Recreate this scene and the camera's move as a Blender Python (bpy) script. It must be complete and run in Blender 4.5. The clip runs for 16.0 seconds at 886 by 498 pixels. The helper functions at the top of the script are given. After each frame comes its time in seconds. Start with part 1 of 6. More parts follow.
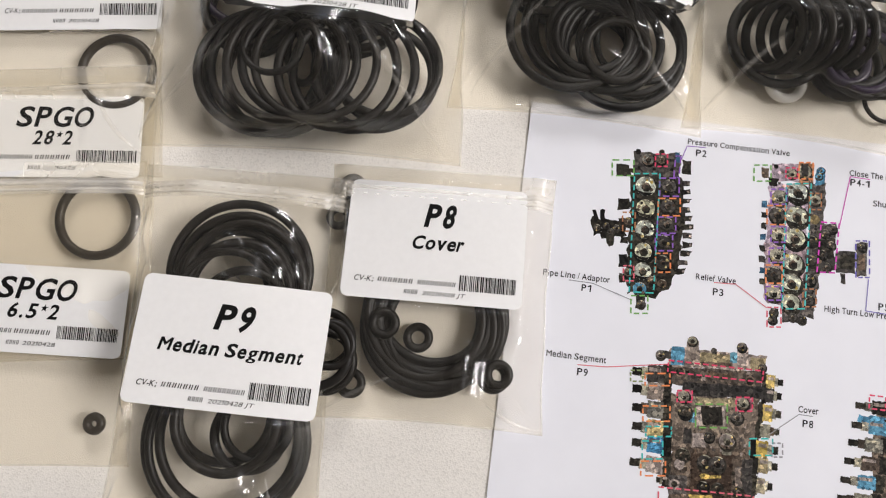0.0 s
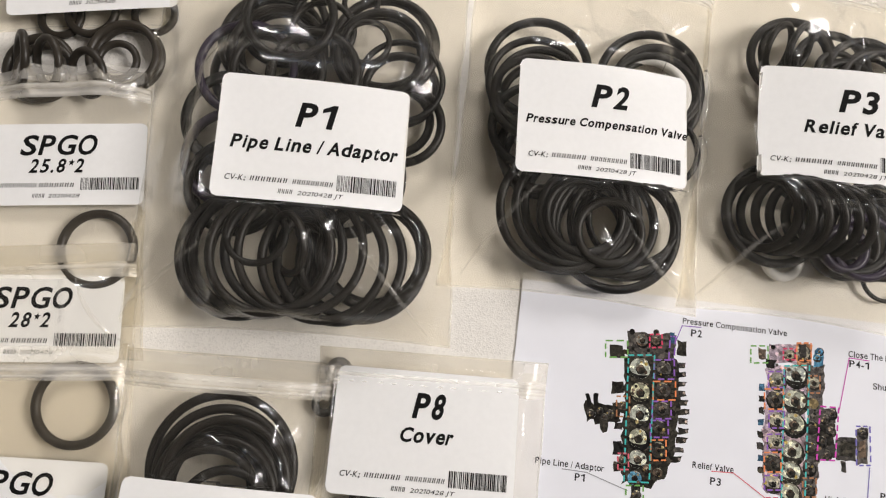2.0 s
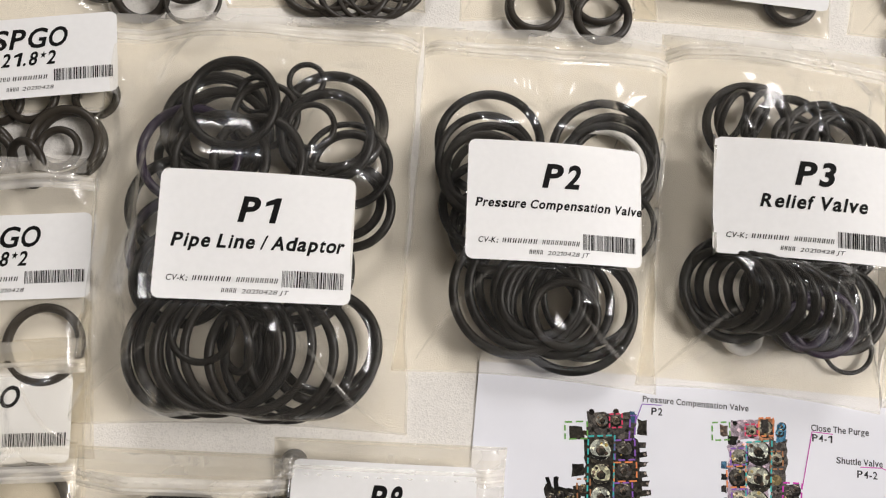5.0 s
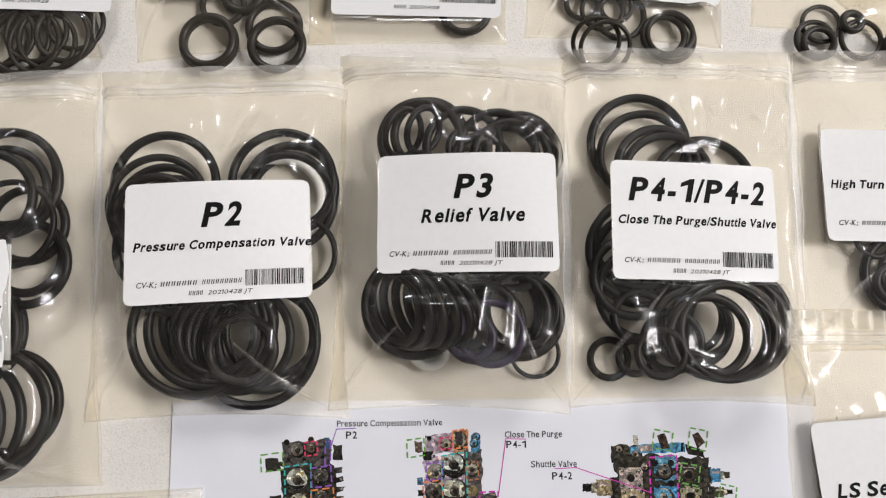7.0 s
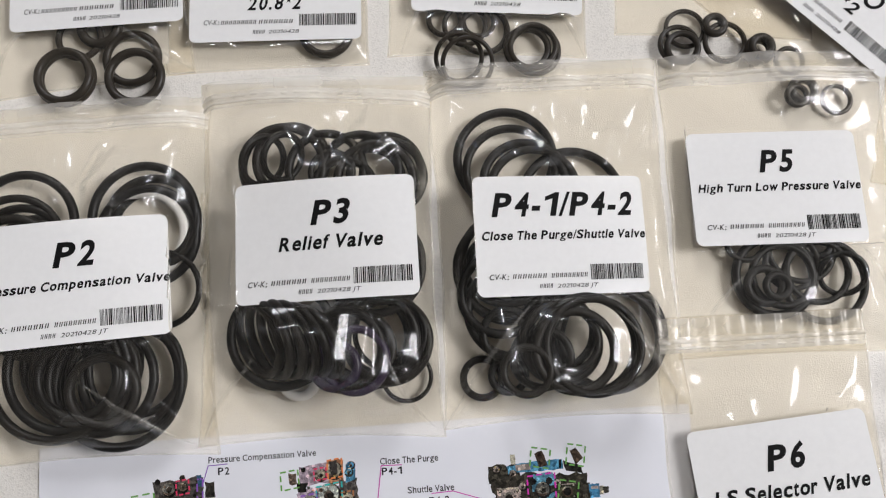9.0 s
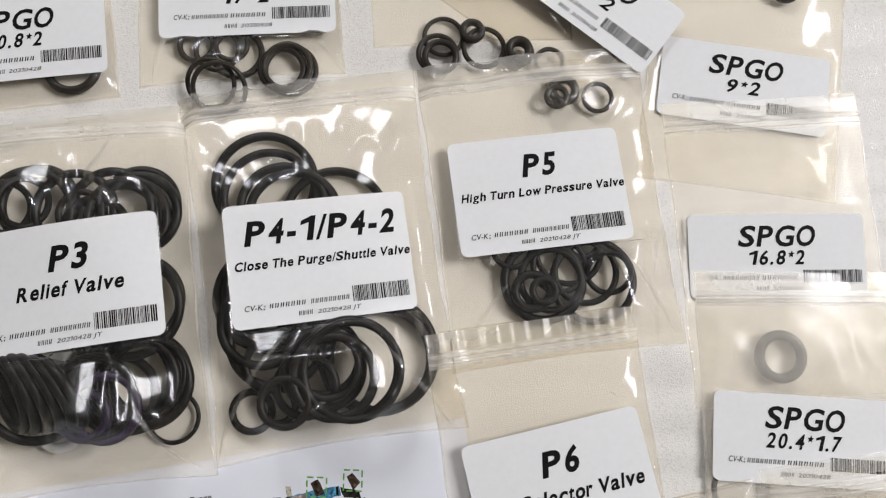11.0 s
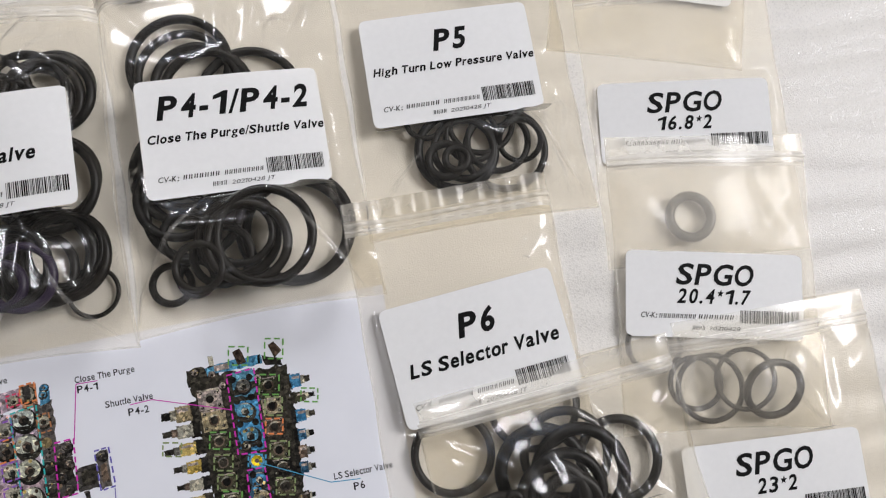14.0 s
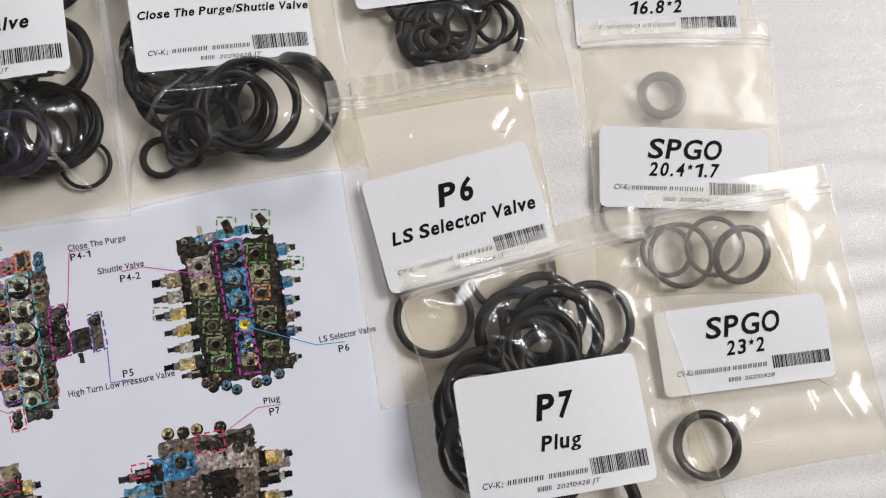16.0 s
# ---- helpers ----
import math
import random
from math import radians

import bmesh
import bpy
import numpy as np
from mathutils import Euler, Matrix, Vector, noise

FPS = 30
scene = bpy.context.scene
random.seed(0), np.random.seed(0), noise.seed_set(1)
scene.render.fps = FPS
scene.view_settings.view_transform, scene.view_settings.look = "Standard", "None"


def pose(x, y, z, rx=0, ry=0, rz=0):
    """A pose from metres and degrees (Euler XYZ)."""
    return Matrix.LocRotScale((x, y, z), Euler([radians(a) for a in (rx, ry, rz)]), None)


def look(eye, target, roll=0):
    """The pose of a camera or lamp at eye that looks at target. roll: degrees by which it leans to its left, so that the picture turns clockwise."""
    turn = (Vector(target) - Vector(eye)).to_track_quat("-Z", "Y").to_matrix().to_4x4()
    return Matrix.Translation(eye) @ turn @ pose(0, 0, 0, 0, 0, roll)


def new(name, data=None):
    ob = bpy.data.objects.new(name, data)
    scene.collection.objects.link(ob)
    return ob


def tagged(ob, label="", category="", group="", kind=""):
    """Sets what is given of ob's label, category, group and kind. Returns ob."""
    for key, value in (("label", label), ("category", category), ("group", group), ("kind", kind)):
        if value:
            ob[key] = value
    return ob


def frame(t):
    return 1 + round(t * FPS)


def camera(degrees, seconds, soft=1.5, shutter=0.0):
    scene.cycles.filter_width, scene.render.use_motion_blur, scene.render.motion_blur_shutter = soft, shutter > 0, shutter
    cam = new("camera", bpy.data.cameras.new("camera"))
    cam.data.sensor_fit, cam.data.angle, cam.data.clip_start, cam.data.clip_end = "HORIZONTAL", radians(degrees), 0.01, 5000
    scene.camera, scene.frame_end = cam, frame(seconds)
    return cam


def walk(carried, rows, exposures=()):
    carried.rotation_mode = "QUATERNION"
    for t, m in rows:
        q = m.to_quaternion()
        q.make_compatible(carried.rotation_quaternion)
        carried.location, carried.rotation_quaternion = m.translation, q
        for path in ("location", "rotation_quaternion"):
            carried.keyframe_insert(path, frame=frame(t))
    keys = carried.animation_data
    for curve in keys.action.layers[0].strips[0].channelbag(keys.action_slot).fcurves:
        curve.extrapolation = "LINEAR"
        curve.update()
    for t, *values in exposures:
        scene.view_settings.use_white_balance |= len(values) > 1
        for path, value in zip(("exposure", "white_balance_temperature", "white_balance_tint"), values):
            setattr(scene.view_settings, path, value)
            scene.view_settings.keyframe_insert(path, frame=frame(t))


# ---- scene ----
cam = camera(63.52, 16.0, soft=1.15)
PATH = [
    (0.0, pose(-0.01857, -0.08718, 0.23623, 8.003, 0.255, 7.272)),
    (0.5, pose(-0.01909, -0.07240, 0.23647, 8.297, 0.074, 7.106)),
    (1.0, pose(-0.01946, -0.05731, 0.23501, 8.835, 0.040, 7.050)),
    (1.5, pose(-0.02132, -0.04380, 0.23587, 9.153, -0.012, 7.065)),
    (2.0, pose(-0.02310, -0.03253, 0.23812, 9.445, -0.044, 7.114)),
    (2.5, pose(-0.02294, -0.02034, 0.23823, 9.359, -0.059, 7.160)),
    (3.0, pose(-0.02429, -0.01498, 0.23857, 10.069, -0.088, 7.121)),
    (3.2, pose(-0.02427, -0.01556, 0.23968, 10.396, -0.014, 7.058)),
    (5.3, pose(-0.00501, 0.00796, 0.23823, 7.685, 0.060, 4.722)),
    (5.5, pose(0.00408, 0.01295, 0.24039, 7.362, 0.574, 4.293)),
    (6.0, pose(0.03109, 0.01764, 0.24012, 7.518, 0.378, 2.638)),
    (6.5, pose(0.05800, 0.01824, 0.24094, 7.558, -0.406, 0.818)),
    (7.0, pose(0.08932, 0.01660, 0.24027, 7.940, 0.065, -0.695)),
    (7.5, pose(0.10888, 0.01937, 0.23892, 8.160, -0.433, -1.946)),
    (8.0, pose(0.12150, 0.02080, 0.23788, 8.305, -0.606, -2.805)),
    (8.2, pose(0.12450, 0.02080, 0.23788, 8.435, -0.382, -3.013)),
    (10.3, pose(0.15276, 0.02542, 0.23803, 7.925, -1.295, -6.631)),
    (10.5, pose(0.16497, 0.02589, 0.23749, 7.914, -1.770, -7.357)),
    (11.0, pose(0.19735, 0.02426, 0.23624, 7.919, -2.301, -9.034)),
    (11.5, pose(0.21558, 0.02051, 0.23420, 8.063, -2.631, -10.360)),
    (12.0, pose(0.21653, 0.01938, 0.23573, 7.913, -2.681, -11.062)),
    (12.5, pose(0.21689, 0.01609, 0.23727, 7.982, -2.652, -11.276)),
    (13.0, pose(0.21816, 0.00943, 0.23706, 7.983, -2.586, -11.228)),
    (13.5, pose(0.21706, -0.00407, 0.23639, 7.693, -2.780, -11.191)),
    (14.0, pose(0.21467, -0.02088, 0.23624, 7.611, -2.781, -11.189)),
    (14.5, pose(0.21338, -0.03007, 0.23858, 7.727, -2.928, -11.210)),
    (15.0, pose(0.21387, -0.03160, 0.23951, 7.762, -2.940, -11.221)),
    (15.5, pose(0.21169, -0.03974, 0.23855, 7.808, -2.993, -11.347)),
    (16.0, pose(0.21005, -0.06473, 0.23967, 7.758, -3.259, -11.600)),
]
walk(cam, PATH, [(0.0, 0.37, 6650, 14), (2.5, 0.36, 6850, 13), (5.5, 0.30, 6700, 13), (8.0, 0.13, 6420, 13), (12.5, -0.02, 6320, 13), (16.0, 0.02, 6280, 14)])
MM = 0.001

# ---- light: daylight through the windows of a plain room ----
world = bpy.data.worlds.new("sky")
scene.world = world
world.use_nodes = True
wn, wl = world.node_tree.nodes, world.node_tree.links
sky = wn.new("ShaderNodeTexSky")
sky.sky_type, sky.sun_disc = "NISHITA", False
sky.sun_elevation, sky.sun_rotation = radians(62), radians(100)
wl.new(sky.outputs[0], wn["Background"].inputs[0])
wn["Background"].inputs[1].default_value = 0.12

sun = new("sun", bpy.data.lights.new("sun", "SUN"))
sun.data.energy, sun.data.angle, sun.data.color = 1.0, radians(12), (1.0, 0.95, 0.88)
sun.matrix_world = look((2.0, 0.5, 4.0), (0, 0, 0))


def window_light(name, eye, target, wide, high, watts, colour):
    lamp = bpy.data.lights.new(name, "AREA")
    lamp.shape, lamp.size, lamp.size_y, lamp.energy, lamp.color = "RECTANGLE", wide, high, watts, colour
    ob = new(name, lamp)
    ob.matrix_world = look(eye, target)
    return ob


window_light("window_light_east", (2.28, 0.25, 2.0), (0.0, 0.2, 0.1), 1.0, 1.0, 60, (1.0, 0.995, 0.985))
window_light("window_light_north", (0.0, 2.28, 1.6), (0.0, 0.0, 0.3), 0.62, 0.66, 22, (1.0, 0.995, 0.985))


# ---- materials ----
def material(name):
    m = bpy.data.materials.new(name)
    m.use_nodes = True
    n, l = m.node_tree.nodes, m.node_tree.links
    return m, n, l, n["Principled BSDF"]


def grain(n, l, scale, detail=4.0, where="Object"):
    co = n.new("ShaderNodeTexCoord")
    tex = n.new("ShaderNodeTexNoise")
    tex.inputs["Scale"].default_value, tex.inputs["Detail"].default_value = scale, detail
    l.new(co.outputs[where], tex.inputs["Vector"])
    return tex.outputs["Fac"]


def ramp(n, l, fac, stops):
    r = n.new("ShaderNodeValToRGB")
    while len(r.color_ramp.elements) < len(stops):
        r.color_ramp.elements.new(0.5)
    for e, (at, c) in zip(r.color_ramp.elements, stops):
        e.position, e.color = at, (*c, 1)
    l.new(fac, r.inputs[0])
    return r.outputs[0]


def bump(n, l, bsdf, fac, strength, distance, after=None):
    b = n.new("ShaderNodeBump")
    b.inputs["Strength"].default_value, b.inputs["Distance"].default_value = strength, distance
    l.new(fac, b.inputs["Height"])
    if after:
        l.new(after, b.inputs["Normal"])
    l.new(b.outputs[0], bsdf.inputs["Normal"])
    return b.outputs[0]


def simple(name, dark, light, rough, scale, strength=0.1, distance=0.0002, spec=0.5):
    m, n, l, bsdf = material(name)
    g = grain(n, l, scale)
    l.new(ramp(n, l, g, [(0.3, dark), (0.7, light)]), bsdf.inputs["Base Color"])
    bsdf.inputs["Roughness"].default_value = rough
    bsdf.inputs["Specular IOR Level"].default_value = spec
    bump(n, l, bsdf, grain(n, l, scale * 6), strength, distance)
    return m


def rubber_material(name, dark, light, rough):
    """Moulded rubber: each ring a little different, with fine dust."""
    m, n, l, bsdf = material(name)
    info = n.new("ShaderNodeObjectInfo")
    tone = ramp(n, l, info.outputs["Random"], [(0.0, dark), (1.0, light)])
    dust = ramp(n, l, grain(n, l, 260, 6), [(0.55, (0, 0, 0)), (0.85, (1, 1, 1))])
    mix = n.new("ShaderNodeMixRGB")
    mix.inputs[2].default_value = (0.045, 0.041, 0.036, 1)
    l.new(tone, mix.inputs[1])
    scaled = n.new("ShaderNodeMath")
    scaled.operation = "MULTIPLY"
    scaled.inputs[1].default_value = 0.35
    l.new(dust, scaled.inputs[0])
    l.new(scaled.outputs[0], mix.inputs[0])
    l.new(mix.outputs[0], bsdf.inputs["Base Color"])
    bsdf.inputs["Roughness"].default_value = rough
    bsdf.inputs["Specular IOR Level"].default_value = 0.3
    return m


rubber = rubber_material("black_rubber", (0.005, 0.0047, 0.0045), (0.013, 0.011, 0.009), 0.44)
brown_rubber = rubber_material("brown_black_seal", (0.022, 0.018, 0.014), (0.036, 0.030, 0.023), 0.38)
plum = rubber_material("plum_rubber", (0.022, 0.015, 0.034), (0.030, 0.020, 0.045), 0.36)
white_ring = simple("white_plastic_ring", (0.72, 0.71, 0.68), (0.8, 0.79, 0.77), 0.35, 200)
sticker = simple("label_paper", (0.815, 0.813, 0.805), (0.84, 0.838, 0.83), 0.55, 500, 0.05, 0.0001, 0.35)
ink = simple("black_ink", (0.006, 0.006, 0.006), (0.011, 0.011, 0.011), 0.6, 800, spec=0.08)
paper_white = simple("printer_paper", (0.775, 0.785, 0.835), (0.805, 0.815, 0.865), 0.7, 60, 0.08, 0.0003, 0.3)
caption_ink = simple("printed_caption", (0.02, 0.02, 0.024), (0.035, 0.035, 0.04), 0.6, 700, spec=0.1)


def film_material(name, milk, gloss_rough, tint, shine=1.15):
    """Thin polythene: clear, a little milky, glossy at the creases."""
    m, n, l, bsdf = material(name)
    n.remove(bsdf)
    clear, gloss, haze = n.new("ShaderNodeBsdfTransparent"), n.new("ShaderNodeBsdfGlossy"), n.new("ShaderNodeBsdfDiffuse")
    clear.inputs[0].default_value = (*tint, 1)
    haze.inputs[0].default_value = (0.85, 0.82, 0.76, 1)
    gloss.inputs["Roughness"].default_value = gloss_rough
    cloud = ramp(n, l, grain(n, l, 45, 5), [(0.3, (milk * 0.6,) * 3), (0.75, (milk * 1.5,) * 3)])
    body = n.new("ShaderNodeMixShader")
    l.new(cloud, body.inputs[0])
    l.new(clear.outputs[0], body.inputs[1])
    l.new(haze.outputs[0], body.inputs[2])
    fres = n.new("ShaderNodeFresnel")
    fres.inputs[0].default_value = 1.5
    both = n.new("ShaderNodeMath")
    both.operation = "MULTIPLY"
    both.inputs[1].default_value = shine
    l.new(fres.outputs[0], both.inputs[0])
    top = n.new("ShaderNodeMixShader")
    l.new(both.outputs[0], top.inputs[0])
    l.new(body.outputs[0], top.inputs[1])
    wide = n.new("ShaderNodeBsdfGlossy")
    wide.inputs["Roughness"].default_value = 0.3
    lobes = n.new("ShaderNodeMixShader")
    lobes.inputs[0].default_value = 0.28
    l.new(gloss.outputs[0], lobes.inputs[1])
    l.new(wide.outputs[0], lobes.inputs[2])
    l.new(lobes.outputs[0], top.inputs[2])
    b = n.new("ShaderNodeBump")
    b.inputs["Strength"].default_value, b.inputs["Distance"].default_value = 0.04, 0.0006
    l.new(grain(n, l, 120, 3), b.inputs["Height"])
    l.new(b.outputs[0], gloss.inputs["Normal"])
    l.new(b.outputs[0], fres.inputs["Normal"])
    l.new(top.outputs[0], n["Material Output"].inputs[0])
    return m


film = film_material("clear_polythene", 0.008, 0.05, (0.968, 0.947, 0.900))
seam_film = film_material("welded_polythene", 0.16, 0.12, (0.97, 0.965, 0.95))
band_film = film_material("zip_band_polythene", 0.34, 0.16, (0.98, 0.975, 0.96), 0.7)
flap_film = film_material("mouth_polythene", 0.26, 0.12, (0.98, 0.975, 0.96))
# reflected glare over two right-hand bags, painted as extra milk in the film
glare_film = film_material("glare_veiled_polythene", 0.2, 0.14, (0.975, 0.96, 0.925), 0.4)
# milk paints the highlight lines of sharp folds along with their whitening
crease_glint_film = film_material("crease_glint_polythene", 0.10, 0.2, (0.98, 0.97, 0.95))
zip_film = film_material("zip_polythene", 0.36, 0.1, (0.97, 0.965, 0.95))


def foam_material():
    """Packing foam sheet: white, with closed cells that glint."""
    m, n, l, bsdf = material("foam_sheet")
    soft = grain(n, l, 14, 5)
    body = ramp(n, l, soft, [(0.3, (0.75, 0.722, 0.672)), (0.7, (0.80, 0.772, 0.722))])
    co = n.new("ShaderNodeTexCoord")
    cells = n.new("ShaderNodeTexVoronoi")
    cells.inputs["Scale"].default_value = 1900
    l.new(co.outputs["Object"], cells.inputs["Vector"])
    fleck = ramp(n, l, cells.outputs["Color"], [(0.15, (0.95, 0.95, 0.95)), (0.5, (1.0, 1.0, 1.0)), (0.85, (1.03, 1.03, 1.03))])
    tinted = n.new("ShaderNodeMixRGB")
    tinted.blend_type, tinted.inputs[0].default_value = "MULTIPLY", 1.0
    l.new(body, tinted.inputs[1])
    l.new(fleck, tinted.inputs[2])
    l.new(tinted.outputs[0], bsdf.inputs["Base Color"])
    glint = ramp(n, l, cells.outputs["Color"], [(0.2, (0.22, 0.22, 0.22)), (0.7, (0.6, 0.6, 0.6))])
    l.new(glint, bsdf.inputs["Roughness"])
    first = bump(n, l, bsdf, cells.outputs["Distance"], 0.25, 0.0003)
    bump(n, l, bsdf, grain(n, l, 160, 4), 0.04, 0.0008, first)
    return m


foam = foam_material()
wall_paint = simple("wall_paint", (0.40, 0.385, 0.36), (0.44, 0.42, 0.395), 0.8, 3, 0.1, 0.002)
floor_stone = simple("floor_screed", (0.30, 0.28, 0.25), (0.38, 0.36, 0.32), 0.5, 4, 0.1, 0.002)
table_wood = simple("table_wood", (0.25, 0.16, 0.09), (0.34, 0.22, 0.13), 0.45, 12, 0.1, 0.001)


def print_material(name, stops):
    """Colour photograph printed on paper: each patch its own tone, finely mottled."""
    m, n, l, bsdf = material(name)
    geo = n.new("ShaderNodeNewGeometry")
    tone = ramp(n, l, geo.outputs["Random Per Island"], [(i / max(1, len(stops) - 1), c) for i, c in enumerate(stops)])
    co = n.new("ShaderNodeTexCoord")
    cells = n.new("ShaderNodeTexVoronoi")
    cells.inputs["Scale"].default_value = 1050
    l.new(co.outputs["Object"], cells.inputs["Vector"])
    grey = n.new("ShaderNodeSeparateColor")
    l.new(cells.outputs["Color"], grey.inputs[0])
    broken = ramp(n, l, grey.outputs[0], [(0.0, (0.35, 0.34, 0.34)), (0.45, (0.85, 0.85, 0.85)), (0.8, (1.1, 1.08, 1.05)), (1.0, (2.1, 2.0, 1.85))])
    spots = ramp(n, l, grain(n, l, 3200, 6), [(0.3, (0.55, 0.54, 0.54)), (0.5, (1, 1, 1)), (0.72, (1.5, 1.46, 1.4))])
    both = n.new("ShaderNodeMixRGB")
    both.blend_type, both.inputs[0].default_value = "MULTIPLY", 1.0
    l.new(broken, both.inputs[1])
    l.new(spots, both.inputs[2])
    mix = n.new("ShaderNodeMixRGB")
    mix.blend_type, mix.inputs[0].default_value = "MULTIPLY", 1.0
    l.new(tone, mix.inputs[1])
    l.new(both.outputs[0], mix.inputs[2])
    l.new(mix.outputs[0], bsdf.inputs["Base Color"])
    bsdf.inputs["Roughness"].default_value = 0.6
    bsdf.inputs["Specular IOR Level"].default_value = 0.06
    return m


print_dark = print_material("print_dark_iron", [(0.008, 0.008, 0.008), (0.024, 0.022, 0.019), (0.046, 0.042, 0.033), (0.014, 0.014, 0.015)])
print_rust = print_material("print_rusty_iron", [(0.055, 0.038, 0.029), (0.11, 0.078, 0.056), (0.18, 0.135, 0.105), (0.03, 0.026, 0.023)])
print_metal = print_material("print_bright_metal", [(0.24, 0.23, 0.18), (0.42, 0.40, 0.31), (0.13, 0.13, 0.12), (0.52, 0.50, 0.40)])
print_blue = print_material("print_blue_paint", [(0.05, 0.20, 0.38), (0.09, 0.28, 0.45), (0.12, 0.30, 0.40)])
print_yellow = print_material("print_yellow_paint", [(0.45, 0.33, 0.08), (0.55, 0.42, 0.14), (0.50, 0.42, 0.22)])
print_olive = print_material("print_olive_iron", [(0.035, 0.036, 0.022), (0.055, 0.055, 0.035), (0.085, 0.08, 0.05)])
print_slate = print_material("print_grey_iron", [(0.035, 0.033, 0.032), (0.065, 0.06, 0.056), (0.11, 0.10, 0.095)])
print_cream = print_material("print_cream_cap", [(0.42, 0.42, 0.29), (0.52, 0.54, 0.44), (0.46, 0.50, 0.46)])
print_straw = print_material("print_tan_paint", [(0.26, 0.20, 0.10), (0.34, 0.29, 0.18), (0.40, 0.36, 0.26)])
print_deep_blue = print_material("print_deep_blue_paint", [(0.03, 0.08, 0.14), (0.05, 0.13, 0.22), (0.04, 0.06, 0.09)])
print_lilac = print_material("print_lilac_tint", [(0.34, 0.25, 0.33), (0.46, 0.38, 0.46), (0.30, 0.20, 0.18)])
print_orange = print_material("print_orange_tint", [(0.55, 0.27, 0.14), (0.48, 0.24, 0.15)])
print_umber = print_material("print_brown_iron", [(0.085, 0.066, 0.052), (0.14, 0.11, 0.088), (0.20, 0.165, 0.135), (0.06, 0.05, 0.043)])
print_rose = print_material("print_rose_tint", [(0.45, 0.16, 0.22), (0.42, 0.18, 0.22)])
print_signal = print_material("print_signal_yellow", [(0.80, 0.60, 0.02), (0.82, 0.62, 0.03)])
print_pale = print_material("print_pale_paint", [(0.30, 0.26, 0.24), (0.40, 0.34, 0.31), (0.24, 0.20, 0.17)])


def line_material(name, colour):
    return simple(name, colour, tuple(c * 1.15 for c in colour), 0.55, 600, 0.03)


LINE = {k: line_material("print_line_" + k, c) for k, c in dict(
    teal=(0.02, 0.42, 0.40), purple=(0.22, 0.08, 0.42), orange=(0.72, 0.22, 0.06), red=(0.62, 0.03, 0.10), magenta=(0.55, 0.02, 0.38),
    green=(0.12, 0.33, 0.06), olive=(0.20, 0.26, 0.10), violet=(0.12, 0.10, 0.40), rose=(0.62, 0.10, 0.14), blue=(0.05, 0.30, 0.50),
    brown=(0.35, 0.14, 0.05), grey=(0.25, 0.25, 0.27)).items()}


# ---- helpers for meshes ----
def mesh_object(name, verts, faces, mats, parent=None, label="", smooth=True, index=None):
    me = bpy.data.meshes.new(name)
    me.from_pydata([tuple(float(c) for c in v) for v in verts], [], [tuple(int(i) for i in f) for f in faces])
    for m in mats if isinstance(mats, (list, tuple)) else [mats]:
        me.materials.append(m)
    if index is not None:
        me.polygons.foreach_set("material_index", index)
    if smooth:
        me.polygons.foreach_set("use_smooth", [True] * len(me.polygons))
    me.update()
    ob = new(name, me)
    ob.parent = parent
    if label:
        ob["label"] = label
    return ob


def part(name, bm, mat, parent=None, label="", smooth=False):
    me = bpy.data.meshes.new(name)
    bm.to_mesh(me)
    bm.free()
    me.materials.append(mat)
    if smooth:
        me.polygons.foreach_set("use_smooth", [True] * len(me.polygons))
    ob = new(name, me)
    ob.parent = parent
    if label:
        ob["label"] = label
    return ob


def slab(name, lo, hi, mat, parent=None, bevel=0.0, label=""):
    bm = bmesh.new()
    bmesh.ops.create_cube(bm, size=1)
    for v in bm.verts:
        v.co = [lo[i] + (v.co[i] + 0.5) * (hi[i] - lo[i]) for i in range(3)]
    if bevel:
        bmesh.ops.bevel(bm, geom=bm.edges[:], offset=bevel, segments=2, affect="EDGES")
    return part(name, bm, mat, parent, label)


# advance widths of a plain wide grotesque, in thousandths of its body
ADVANCE = dict.fromkeys("0123456789acekxysvJ", 556)
ADVANCE.update(dict.fromkeys("bdghnopqu", 611), **dict.fromkeys("ABCDHKNRU", 722), **dict.fromkeys("PESVXY", 667), **dict.fromkeys("FLTZ", 611), **dict.fromkeys("GOQ", 778))
ADVANCE.update({" ": 278, "*": 389, "-": 333, ".": 278, "/": 278, ";": 333, "i": 278, "j": 278, "l": 278, "I": 278, "f": 333, "t": 333, "r": 389, "m": 889, "w": 778, "z": 500, "M": 833, "W": 944})
BEARING = {**dict.fromkeys("AVTvyxwk/", 0.015), **dict.fromkeys("CGOQSacedogqs", 0.042), **dict.fromkeys("ftr", 0.02), "1": 0.07, "*": 0.03, "-": 0.04, "J": 0.03}


